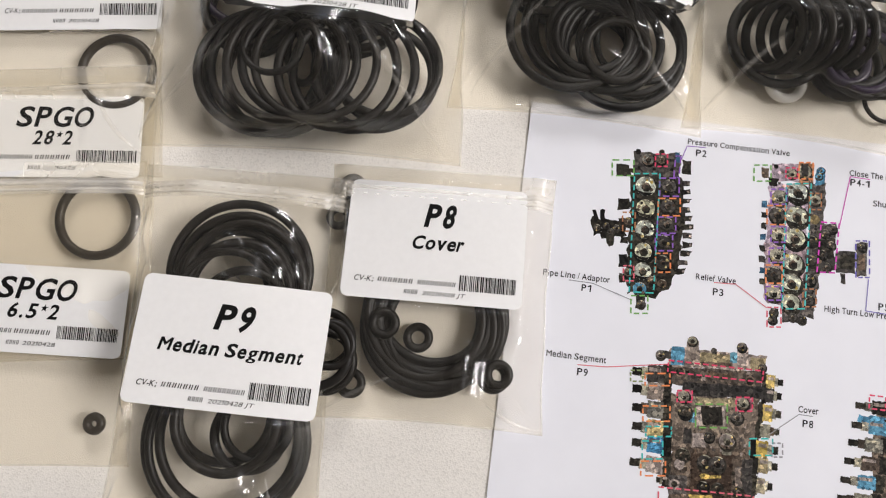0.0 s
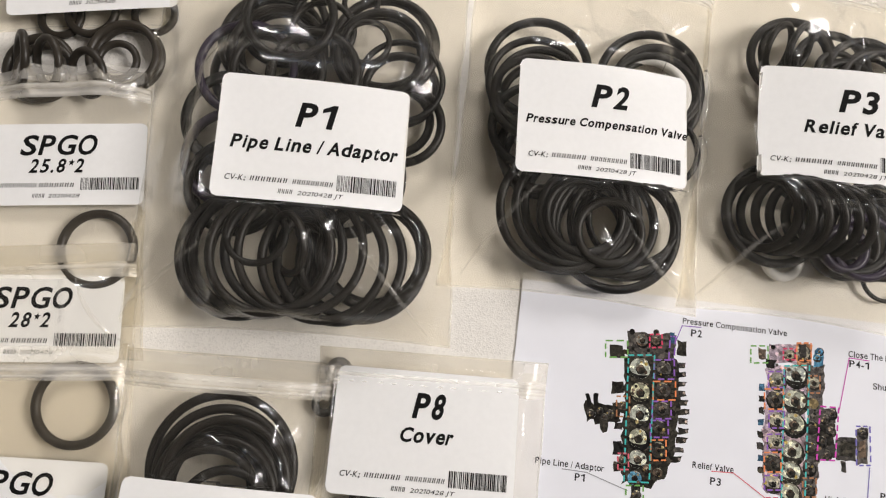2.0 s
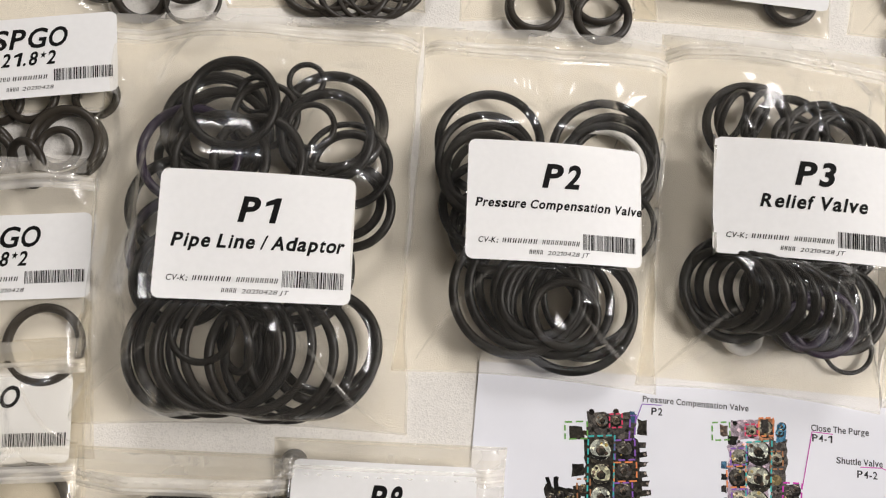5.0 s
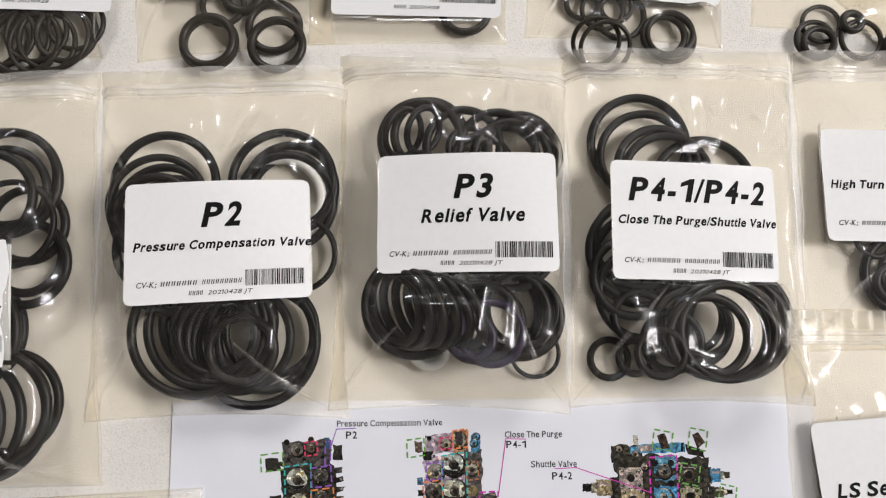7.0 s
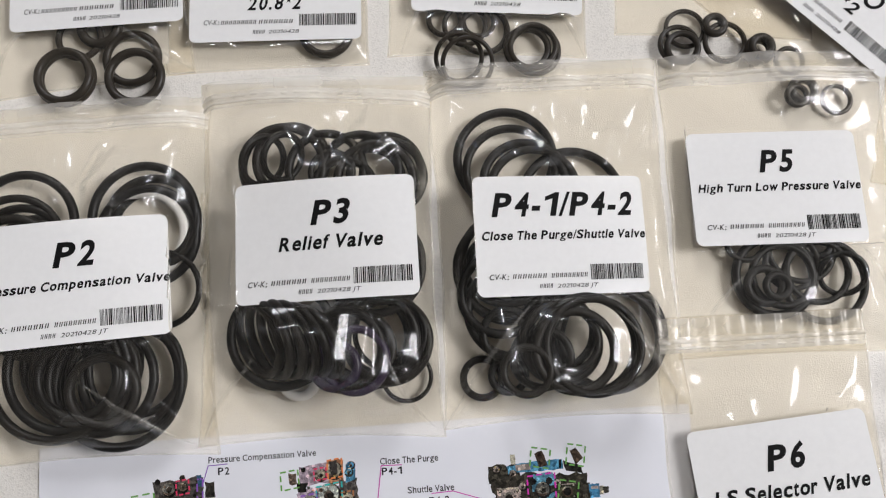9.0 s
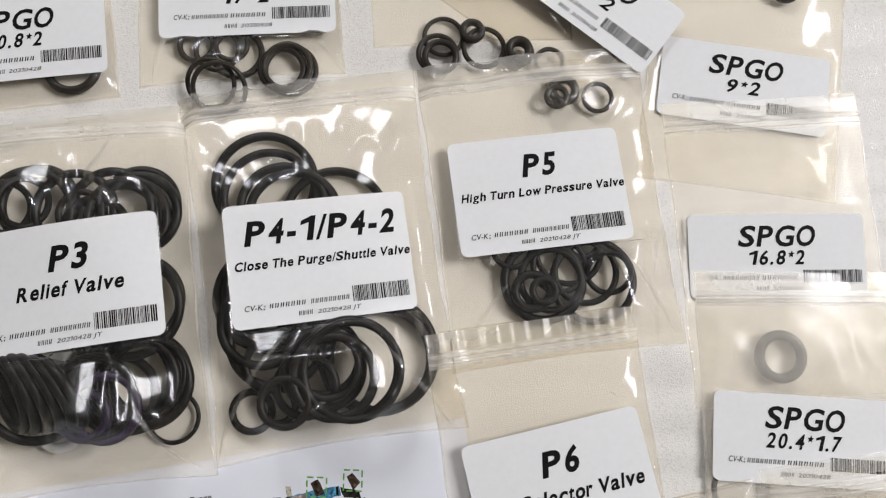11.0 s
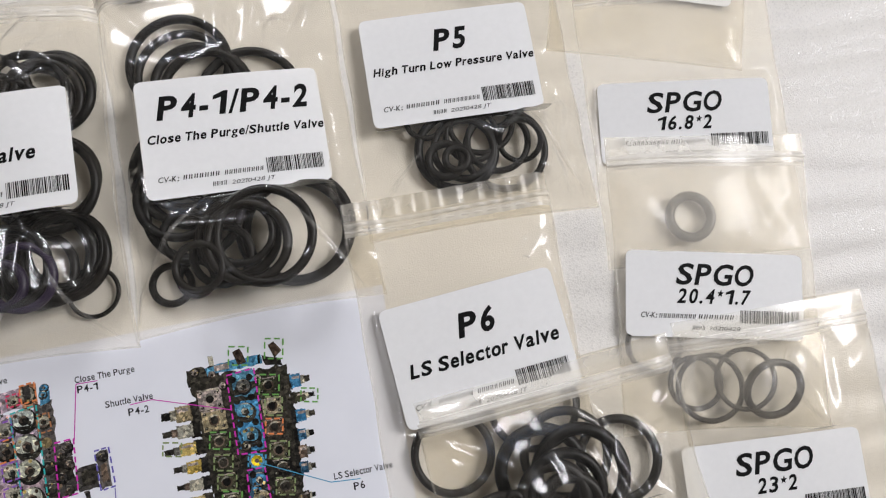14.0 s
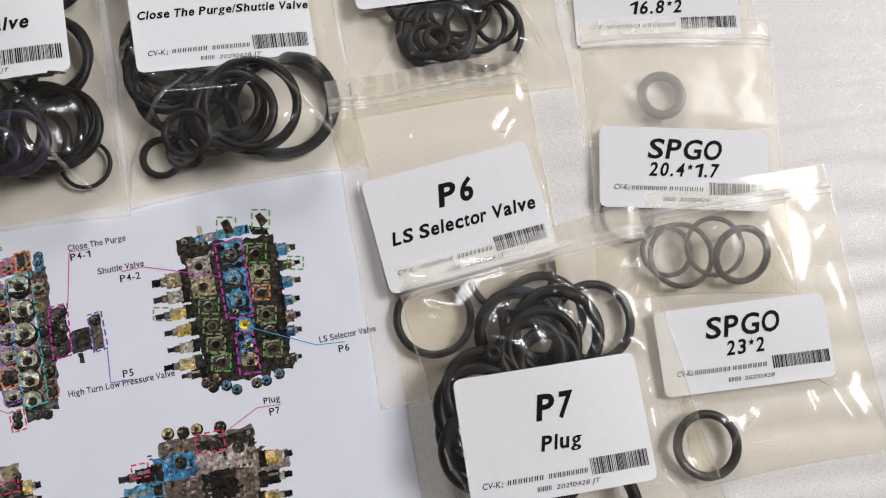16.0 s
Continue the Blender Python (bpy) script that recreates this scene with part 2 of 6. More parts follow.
def set_in_line(text, bold, slant):
    """Letters set one by one with a tall small-letter height and wide, even spacing."""
    small = lettering("x", bold, 0.0)
    low, xh = small[2][1], small[3][1]
    asc, cap = lettering("d", bold, 0.0)[3][1], lettering("H", bold, 0.0)[3][1]
    dip = lettering("p", bold, 0.0)[2][1]
    vs, fs, at, em = np.zeros((0, 2)), [], 0.0, 0.73 / 0.718
    for c in text:
        wide = ADVANCE[c] / 1000 * em
        if c != " ":
            pv, pf, lo, hi = lettering(c, bold, 0.0)
            edge = BEARING.get(c, 0.066) * em
            x = at + edge + (pv[:, 0] - lo[0]) / (hi[0] - lo[0]) * (wide - 2 * edge)
            if c in "*1":
                y = pv[:, 1]
            elif c.islower():
                y = np.interp(pv[:, 1], [dip, low, xh, asc], [-0.21, -0.004, 0.545, 0.735])
            else:
                y = np.interp(pv[:, 1], [dip, low, cap, cap + 0.2], [-0.21, -0.004, 0.735, 0.93])
            fs = fs + [tuple(i + len(vs) for i in f) for f in pf]
            vs = np.concatenate([vs, np.column_stack([x + slant * y, y])])
        at += wide
    return vs, fs, vs.min(0), vs.max(0)


LETTERS = {}


def lettering(text, bold, slant):
    """Flat letters of cap height about 0.73, as vertices, faces, and the box they fill."""
    key = (text, bold, slant)
    if key not in LETTERS and text in ("*", "1"):
        # the star and the one as the labels print them
        if text == "*":
            pts = [(0.2 + r * math.sin(k * math.pi / 5), 0.53 + r * math.cos(k * math.pi / 5)) for k in range(10) for r in ((0.2, 0.085)[k % 2],)]
            fan = [(0.2, 0.53)] + pts
            fs = [(0, 1 + (k + 1) % 10, 1 + k) for k in range(10)]
        else:
            w = 0.088 + bold * 1.3
            fan = [(0.2, 0), (0.2 + w, 0), (0.2 + w, 0.36), (0.2, 0.36), (0.2 + w, 0.73), (0.2, 0.54), (0.2 + w * 0.25, 0.73), (0.03, 0.60), (0.03, 0.60 - w)]
            fs = [(0, 1, 2, 3), (3, 2, 4, 5), (5, 4, 6), (8, 5, 6, 7)]
        vs = np.array([(x + slant * y, y) for x, y in fan])
        LETTERS[key] = (vs, fs, vs.min(0), vs.max(0))
    if key not in LETTERS and len(text) > 1 and bold > 0:
        LETTERS[key] = set_in_line(text, bold, slant)
    if key not in LETTERS and len(text) > 1 and any(c in text for c in "*1Mg"):
        vs, fs, at = np.zeros((0, 2)), [], 0.0
        pieces = text.replace("*", "\n*\n").replace("1", "\n1\n").replace("M", "\nM\n").replace("g", "\ng\n").split("\n")
        for piece in [p for p in pieces if p]:
            pv, pf, lo, hi = lettering(piece, bold, slant)
            fs = fs + [tuple(i + len(vs) for i in f) for f in pf]
            vs = np.concatenate([vs, pv + np.array([at - lo[0], 0.0])])
            at += hi[0] - lo[0] - (slant * 0.2 if piece == "1" else 0) + 0.06 + (0.25 if piece.endswith(" ") else 0)
        LETTERS[key] = (vs, fs, vs.min(0), vs.max(0))
    if key not in LETTERS:
        cu = bpy.data.curves.new("letters", "FONT")
        cu.body, cu.size, cu.shear, cu.offset, cu.resolution_u, cu.fill_mode = text, 1.0, slant, 0.0 if text in ("M", "g") else bold, 3, "FRONT"
        cu.space_character = 1.04
        ob = new("letters", cu)
        dg = bpy.context.evaluated_depsgraph_get()
        dg.update()
        me = ob.evaluated_get(dg).to_mesh()
        bm = bmesh.new()
        bm.from_mesh(me)
        for axis in (0, 1):
            for at in np.arange(-0.4, 1.2 if axis else max(v.co.x for v in bm.verts), 0.22):
                bmesh.ops.bisect_plane(bm, geom=bm.verts[:] + bm.edges[:] + bm.faces[:], plane_co=(at, at, 0), plane_no=(1 - axis, axis, 0))
        bm.verts.index_update()
        vs = np.array([v.co[:2] for v in bm.verts])
        fs = [tuple(v.index for v in f.verts) for f in bm.faces]
        bm.free()
        if text in ("M", "g") and bold > 0:
            # thickened by setting the letter three times
            count = len(vs)
            fs = [tuple(i + k * count for i in f) for k in range(3) for f in fs]
            vs = np.concatenate([vs + np.array([d, 0.0]) for d in (-bold, 0.0, bold)])
        bpy.data.objects.remove(ob)
        bpy.data.curves.remove(cu)
        LETTERS[key] = (vs, fs, vs.min(0), vs.max(0))
    return LETTERS[key]


# ---- the room ----
R0, R1, TOP = -2.2, 2.2, 2.9
FLOOR = -0.76


def tag(ob, label, cat, kind="structure"):
    return tagged(ob, label, cat, kind=kind)


tag(slab("floor", (R0 - 0.2, R0 - 0.2, FLOOR - 0.1), (R1 + 0.2, R1 + 0.2, FLOOR), floor_stone), "plain grey screed floor of the room", "floor")
tag(slab("ceiling", (R0 - 0.2, R0 - 0.2, TOP), (R1 + 0.2, R1 + 0.2, TOP + 0.1), wall_paint), "plain grey painted ceiling", "ceiling")
tag(slab("wall_west", (R0 - 0.2, R0, FLOOR), (R0, R1, TOP), wall_paint), "plain grey painted wall", "wall")
tag(slab("wall_south", (R0, R0 - 0.2, FLOOR), (R1, R0, TOP), wall_paint), "plain grey painted wall", "wall")


def wall_with_opening(name, along, lo, hi, z0, z1):
    """Four wall blocks round a window opening; along: x for the north wall, y for the east wall."""
    blocks = [(R0, lo, FLOOR, TOP), (hi, R1, FLOOR, TOP), (lo, hi, FLOOR, z0), (lo, hi, z1, TOP)]
    for a, b, c, d in blocks:
        if along == "y":
            ob = slab(name, (R1, a, c), (R1 + 0.2, b, d), wall_paint)
        else:
            ob = slab(name, (a, R1, c), (b, R1 + 0.2, d), wall_paint)
        tag(ob, "plain grey painted wall beside a window", "wall")


wall_with_opening("wall_east", "y", -0.35, 0.85, 1.4, 2.6)
wall_with_opening("wall_north", "x", -0.55, 0.55, 0.95, 2.2)

# ---- table and foam sheet ----
table = tagged(new("table"), "wooden work table under a foam sheet", "table")
slab("tabletop", (-0.45, -0.55, -0.032), (0.75, 0.55, -0.0062), table_wood, table, 0.003)
for x in (-0.4, 0.66):
    for y in (-0.5, 0.46):
        slab("leg", (x, y, FLOOR), (x + 0.05, y + 0.05, -0.032), table_wood, table, 0.004)


def foam_height(x, y):
    """Soft ridges left by the roll, running across the sheet, in millimetres."""
    p = Vector((x * 0.012, y * 0.03, 0))
    wob = noise.noise(p) * 7 + noise.noise(p * 3.1) * 1.5
    amount = 0.20 + 0.75 * min(1.0, max(0.0, (x - 230) / 80))
    ridge = abs(math.sin((y + 0.10 * x + wob) * math.pi / 14.5)) ** 0.7
    return -0.35 - amount + amount * ridge


xs, ys = np.arange(-300, 621, 4.0), np.arange(-420, 421, 2.5)
verts = [(x * MM, y * MM, foam_height(x, y) * MM) for y in ys for x in xs]
nx = len(xs)
faces = [(j * nx + i, j * nx + i + 1, (j + 1) * nx + i + 1, (j + 1) * nx + i) for j in range(len(ys) - 1) for i in range(nx - 1)]
sheet = mesh_object("foam_sheet", verts, faces, foam)
thick = sheet.modifiers.new("thickness", "SOLIDIFY")
thick.thickness, thick.offset = 0.0045, -1
tagged(sheet, "rippled white packing foam sheet covering the table", "foam sheet", kind="structure")

# ---- O-rings ----
RING_MESH = {}


def ring_mesh(R, r, mat):
    key = (round(R, 1), round(r, 1), mat.name)
    if key not in RING_MESH:
        n, k = (56, 14) if R > 9 else (40, 12)
        vs, fs = [], []
        for i in range(n):
            a = 2 * math.pi * i / n
            for j in range(k):
                b = 2 * math.pi * j / k
                q = R + r * math.cos(b)
                vs.append((q * math.cos(a) * MM, q * math.sin(a) * MM, r * math.sin(b) * MM))
                fs.append((i * k + j, ((i + 1) % n) * k + j, ((i + 1) % n) * k + (j + 1) % k, i * k + (j + 1) % k))
        me = bpy.data.meshes.new("o_ring")
        me.from_pydata(vs, [], fs)
        me.materials.append(mat)
        me.polygons.foreach_set("use_smooth", [True] * len(fs))
        RING_MESH[key] = me
    return RING_MESH[key]


RING_WORDS = {"black_rubber": "black rubber O-ring", "brown_black_seal": "dark brown-black seal ring", "plum_rubber": "dark plum-tinted rubber O-ring",
              "white_plastic_ring": "white plastic backup ring"}


def o_ring(x, y, z, R, r, tilt, axis, mat):
    """One ring: centre and radii in millimetres; tilted by so many degrees about an axis that lies at that angle."""
    ob = new("o_ring", ring_mesh(R, r, mat))
    lift = z + (math.sin(radians(abs(tilt))) * R * 0.35 if abs(tilt) > 12 else 0)
    m = Matrix.Rotation(radians(axis), 4, "Z") @ Matrix.Rotation(radians(tilt), 4, "X")
    ob.matrix_world = Matrix.Translation((x * MM, y * MM, lift * MM)) @ m
    size = "small " if R < 6 else "large " if R > 18 else ""
    thin = "thin " if r < 1.1 else ""
    tagged(ob, size + thin + RING_WORDS[mat.name] + " in a clear bag", "o-ring", "rings in a bag")
    ob["radii"] = (R, r)
    return ob


def ring_points(ob):
    """Points along the ring's core, in millimetres, with its section's radius."""
    R, r = ob["radii"]
    m = ob.matrix_basis
    pts = [m @ Vector((R * MM * math.cos(a), R * MM * math.sin(a), 0)) for a in np.linspace(0, 2 * math.pi, 72, endpoint=False)]
    return np.array([(p.x / MM, p.y / MM, p.z / MM) for p in pts]), r


# ---- zip bags ----
SPAN = 5.0  # millimetres that a film bridges without sagging


def spread(h, k):
    """Highest value within k cells, then the mean over as many: a smooth sheet that lies on or above h."""
    for axis in (0, 1):
        wide = np.pad(h, [(k, k) if i == axis else (0, 0) for i in (0, 1)], mode="edge")
        h = np.max([np.take(wide, range(i, i + h.shape[axis]), axis) for i in range(2 * k + 1)], axis=0)
    for axis in (0, 1):
        wide = np.pad(h, [(k, k) if i == axis else (0, 0) for i in (0, 1)], mode="edge")
        h = np.mean([np.take(wide, range(i, i + h.shape[axis]), axis) for i in range(2 * k + 1)], axis=0)
    return h


class Surface:
    """A film laid over what the bag holds: heights on a grid in the bag's own frame, u to the right and v down from the top."""

    def __init__(self, corner, angle, width, height, base, rings, seed, step, creases, st, below=(), crimp=0.0):
        self.c, self.w, self.h, self.base = np.array(corner), width, height, base
        a = radians(angle)
        self.eu, self.ev = np.array([math.cos(a), math.sin(a)]), np.array([math.sin(a), -math.cos(a)])
        nu, nv = int(width / step) + 1, int(height / step) + 1
        self.us, self.vs = np.linspace(0, width, nu), np.linspace(0, height, nv)
        U, V = np.meshgrid(self.us, self.vs)
        low = np.zeros_like(U)
        self.under = low
        self.centre = np.array([width / 2, height * 0.6])
        for ob in [*below, None, *rings]:
            if ob is None:
                self.under = low.copy()
                continue
            pts, r = ring_points(ob)
            q = np.stack([(pts[:, :2] - self.c) @ self.eu, (pts[:, :2] - self.c) @ self.ev], 1)
            for (pu, pv), pz in zip(q, pts[:, 2]):
                reach = int((r + 0.6) / step) + 2
                i, j = int(round(pu / width * (nu - 1))), int(round(pv / height * (nv - 1)))
                i0, i1, j0, j1 = max(0, i - reach), min(nu, i + reach + 1), max(0, j - reach), min(nv, j + reach + 1)
                if i0 >= i1 or j0 >= j1:
                    continue
                dd = (U[j0:j1, i0:i1] - pu) ** 2 + (V[j0:j1, i0:i1] - pv) ** 2
                top = pz - base + np.sqrt(np.maximum((r + 0.6) ** 2 - dd, 0))
                block = low[j0:j1, i0:i1]
                block[dd < (r + 0.6) ** 2] = np.maximum(block, top)[dd < (r + 0.6) ** 2]
        edge = np.minimum(np.minimum(U, width - U), np.minimum(V, height - V))
        self.fill = 0.0
        p = self.c + np.stack([U.ravel(), V.ravel()], 1) @ np.stack([self.eu, self.ev])
        on_label, under_label = st.covers(p), st.top_at(p) - base - 0.08
        lx, ly = st.own(p)
        flat = low.ravel()
        flat[on_label] = np.maximum(flat[on_label], under_label[on_label])
        low = flat.reshape(low.shape)
        hgt = np.maximum(low, np.minimum(edge * 0.25, 0.5))
        for _ in range(260):
            flat = hgt.copy()
            flat[1:-1, 1:-1] = 0.25 * (hgt[:-2, 1:-1] + hgt[2:, 1:-1] + hgt[1:-1, :-2] + hgt[1:-1, 2:])
            hgt = np.maximum(low, flat)
            hgt[0], hgt[-1], hgt[:, 0], hgt[:, -1] = 0, 0, 0, 0
        for _ in range(80):
            # the back film drapes over what lies beneath the bag
            soft = self.under.copy()
            soft[1:-1, 1:-1] = 0.25 * (self.under[:-2, 1:-1] + self.under[2:, 1:-1] + self.under[1:-1, :-2] + self.under[1:-1, 2:])
            self.under = np.maximum(self.under, soft * 0.985)
        rnd = random.Random(seed)
        crest = hgt.max()
        # trapped air: the film stands off what it holds and falls steeply to the welded sides
        rise = np.minimum(np.minimum(U, width - U), np.minimum(np.maximum(V - 13, 0), height - V)) / 13.0
        air = 0.42 * crest * np.sqrt(np.clip(rise, 0, 1)) * np.clip(crest / 8 - 0.5, 0, 1)
        hgt = np.where(hgt > air, hgt, 0.4 * hgt + 0.6 * air)
        # the film bridges the gaps between what it covers
        loose = hgt
        for k in (max(1, round(SPAN * 0.6 / step)), max(1, round(SPAN * 0.4 / step))):
            loose = spread(loose, k)
        hgt = np.maximum(hgt, np.minimum(loose, edge * 0.9))
        beside = np.maximum(np.maximum(-lx, lx - st.w), np.maximum(-ly, ly - st.h)).reshape(U.shape)
        near = (under_label.reshape(U.shape)) + np.maximum(beside, 0) * 0.35
        hgt = np.where(beside < 9, np.maximum(np.minimum(hgt, near), np.minimum(low, near + 1.5)), hgt)
        for _ in range(6):
            hgt[1:-1, 1:-1] = 0.5 * hgt[1:-1, 1:-1] + 0.125 * (hgt[:-2, 1:-1] + hgt[2:, 1:-1] + hgt[1:-1, :-2] + hgt[1:-1, 2:])
        fold = np.zeros_like(hgt)

        def crease(start, end, tall, left, right, bend=0.0):
            """A sharp fold with two flat flanks, tapering to both ends."""
            d = end - start
            long = np.hypot(*d) + 1e-6
            s = ((U - start[0]) * d[0] + (V - start[1]) * d[1]) / long
            t = np.clip(s / long, 0, 1)
            off = ((U - start[0]) * -d[1] + (V - start[1]) * d[0]) / long + bend * np.sin(t * math.pi)
            taper = np.where((s > 0) & (s < long), np.minimum(1.0, np.minimum(t * 2.2, (1 - t) * 3.5)), 0)
            return tall * taper * (0.55 * np.clip(1 - np.where(off > 0, off / left, -off / right), 0, 1) + 0.45 * np.exp(-np.abs(off) / 1.1))

        self.ridges = []
        strength = min(1.0, 0.05 + crest / 15)
        for k in range(creases):
            side = rnd.random() * 2 * math.pi
            way = np.array([math.cos(side) * width, math.sin(side) * height])
            start = self.centre + way * rnd.uniform(0.22, 0.34) + np.array([rnd.uniform(-6, 6), rnd.uniform(-6, 6)])
            end = self.centre + way * rnd.uniform(0.4, 0.5) + np.array([rnd.uniform(-9, 9), rnd.uniform(-9, 9)])
            fold += crease(start, end, strength * rnd.uniform(0.5, 1.9), rnd.uniform(1.5, 4.5), rnd.uniform(1.5, 6.0), rnd.uniform(-3, 3))
        for cu, cv, strong in ((0.0, height, 1.0), (width, height, 1.0), (0.0, 11.0, 0.6), (width, 11.0, 0.6)):
            # long folds drawn from the pile to the corners
            corner_at = np.array([cu, cv])
            for k in range(3):
                start = self.centre + (corner_at - self.centre) * rnd.uniform(0.32, 0.5) + np.array([rnd.uniform(-8, 8), rnd.uniform(-8, 8)])
                end = self.centre + (corner_at - self.centre) * rnd.uniform(0.92, 0.98) + np.array([rnd.uniform(-4, 4), rnd.uniform(-3, 3)])
                bend = rnd.uniform(-3, 3)
                fold += crease(start, end, strength * strong * rnd.uniform(1.4, 3.6), rnd.uniform(1.6, 6.0), rnd.uniform(2.0, 8.0), bend)
                if crest > 6 and k == 0 and strong == 1.0:
                    self.ridges.append((start, end, bend))
        # flat facets that the film breaks into where it is pushed about
        turn, cell = rnd.uniform(0, 3), 17.0
        bu = (U * math.cos(turn) - V * math.sin(turn) + 3 * np.sin(V * 0.07 + seed)) / cell + 40
        bv = (U * math.sin(turn) + V * math.cos(turn) + 3 * np.sin(U * 0.06 + seed)) / cell + 40
        knots = np.random.RandomState(seed).uniform(-1, 1, (90, 90))
        iu, iv = np.clip(bu.astype(int), 0, 88), np.clip(bv.astype(int), 0, 88)
        fu, fv = bu - iu, bv - iv
        k00, k10, k01, k11 = knots[iv, iu], knots[iv, iu + 1], knots[iv + 1, iu], knots[iv + 1, iu + 1]
        facet = np.where(fu + fv < 1, k00 + (k10 - k00) * fu + (k01 - k00) * fv, k11 + (k01 - k11) * (1 - fu) + (k10 - k11) * (1 - fv))
        wave = np.array([[noise.noise(Vector((u * 0.03 + seed * 7, v * 0.025, 0))) for u in self.us] for v in self.vs])
        inside = np.clip(edge / 6, 0, 1)
        self.z = hgt + (fold + np.maximum(wave + 0.45, 0) * (0.15 + 0.06 * crest) + (facet + 0.7) * (0.05 + 0.14 * max(0.0, crest - 3.0))) * inside + 0.3 * inside + 0.1
        self.z[1:-1, 1:-1] = 0.5 * self.z[1:-1, 1:-1] + 0.125 * (self.z[:-2, 1:-1] + self.z[2:, 1:-1] + self.z[1:-1, :-2] + self.z[1:-1, 2:])
        for k in range(6 if crest > 9 else 0):
            # broad flat facets where the film is pushed up beside the pile
            u0, v0 = width * rnd.uniform(0.60, 0.84), height * (rnd.uniform(0.26, 0.42) if k % 2 else rnd.uniform(0.72, 0.86))
            hu, hv, lean, skew = rnd.uniform(3.5, 6.0), rnd.uniform(5.0, 11.0), math.tan(radians(rnd.uniform(20, 33))), rnd.uniform(-0.4, 0.4)
            i, j = int(u0 / width * (nu - 1)), int(v0 / height * (nv - 1))
            du, dv = U - u0 - skew * (V - v0), V - v0
            roof = self.z[j, i] + 0.7 - lean * du - 0.018 * du ** 2 + 0.1 * dv - 1.3 * np.maximum(np.abs(du) - hu, 0) - 0.9 * np.maximum(np.abs(dv) - hv, 0)
            self.z = np.where(beside > 0, np.maximum(self.z, np.minimum(roof, edge * 1.2)), self.z)
        self.z = np.maximum(np.maximum(self.z, 0.08), low + 0.15)
        for _ in range(4):
            self.z[1:-1, 1:-1] = 0.5 * self.z[1:-1, 1:-1] + 0.125 * (self.z[:-2, 1:-1] + self.z[2:, 1:-1] + self.z[1:-1, :-2] + self.z[1:-1, 2:])
        if crimp:
            # the mouth is crimped along its edge
            phase = (U + 1.2 * np.sin(U * 0.23)) % 5.6
            teeth = np.where(phase < 2.0, 1 - phase / 2.0, (phase - 2.0) / 3.6)
            self.z += crimp * teeth * np.exp(-(((V - 3.0) / 2.4) ** 2)) + crimp * 0.35 * teeth * np.exp(-(((V - 8.0) / 2.0) ** 2))
        flat = self.z.ravel()
        flat[on_label] = np.minimum(flat[on_label], under_label[on_label] - 0.45)
        self.z = flat.reshape(self.z.shape)
        self.z[0], self.z[-1] = 0.1, 0.1
        self.fill = min(1.0, crest / 16)

    def at(self, u, v):
        fu = np.clip(np.asarray(u, float) / self.w, 0, 1) * (len(self.us) - 1)
        fv = np.clip(np.asarray(v, float) / self.h, 0, 1) * (len(self.vs) - 1)
        i, j = np.minimum(fu.astype(int), len(self.us) - 2), np.minimum(fv.astype(int), len(self.vs) - 2)
        a, b = fu - i, fv - j
        z = self.z
        return z[j, i] * (1 - a) * (1 - b) + z[j, i + 1] * a * (1 - b) + z[j + 1, i] * (1 - a) * b + z[j + 1, i + 1] * a * b

    def own(self, xy):
        return (np.asarray(xy) - self.c) @ self.eu, (np.asarray(xy) - self.c) @ self.ev

    def place(self, u, v, z):
        """Metres in the world from millimetres in the bag."""
        u, v = np.asarray(u, float), np.asarray(v, float)
        u = self.w / 2 + (u - self.w / 2) * (1 - 0.045 * self.fill * np.sin(np.clip(v / self.h, 0, 1) * math.pi) - 0.006 * np.sin(v * 0.21 + self.w))
        v = v - 2.0 * self.fill * np.clip(v / self.h - 0.8, 0, 1) / 0.2 * np.sin(np.clip(u / self.w, 0, 1) * math.pi)
        p = self.c + np.outer(u, self.eu) + np.outer(v, self.ev)
        return np.column_stack([p, np.asarray(z) + self.base]) * MM


def grid_faces(nu, nv):
    return [(j * nu + i, (j + 1) * nu + i, (j + 1) * nu + i + 1, j * nu + i + 1) for j in range(nv - 1) for i in range(nu - 1)]


class Sticker:
    """A rounded paper label that bends with the bag; x to the right and y down from its top left corner, in millimetres."""

    def __init__(self, at, lie, width, height, bulge):
        self.w, self.h, self.lie, self.bulge = width, height, lie, bulge
        a = radians(at[2])
        self.ex, self.ey = np.array([math.cos(a), math.sin(a)]), np.array([math.sin(a), -math.cos(a)])
        self.kx, self.ky = math.cos(math.asin(lie[1] / width)), math.cos(math.asin(lie[2] / height))
        self.o = np.array(at[:2])

    def flat(self, x, y):
        return self.o + np.outer(np.asarray(x) - self.w / 2, self.ex) * self.kx + np.outer(np.asarray(y) - self.h / 2, self.ey) * self.ky

    def own(self, p):
        d = np.asarray(p) - self.o
        return d @ self.ex / self.kx + self.w / 2, d @ self.ey / self.ky + self.h / 2

    def covers(self, p):
        x, y = self.own(p)
        return (x > -1.2) & (x < self.w + 1.2) & (y > -1.2) & (y < self.h + 1.2)

    def top(self, x, y):
        """Height over the table of the label's face: a sloping sheet, bowed across its width."""
        p, q = np.asarray(x) / self.w - 0.5, 0.5 - np.asarray(y) / self.h
        bow = (1 - 4 * p * p) * (1 - 0.6 * q) - 0.55 + 0.25 * np.sin(p * 5 + q * 2)
        return self.lie[0] + self.lie[1] * p + self.lie[2] * q + self.bulge * bow

    def top_at(self, p):
        return self.top(*self.own(p))

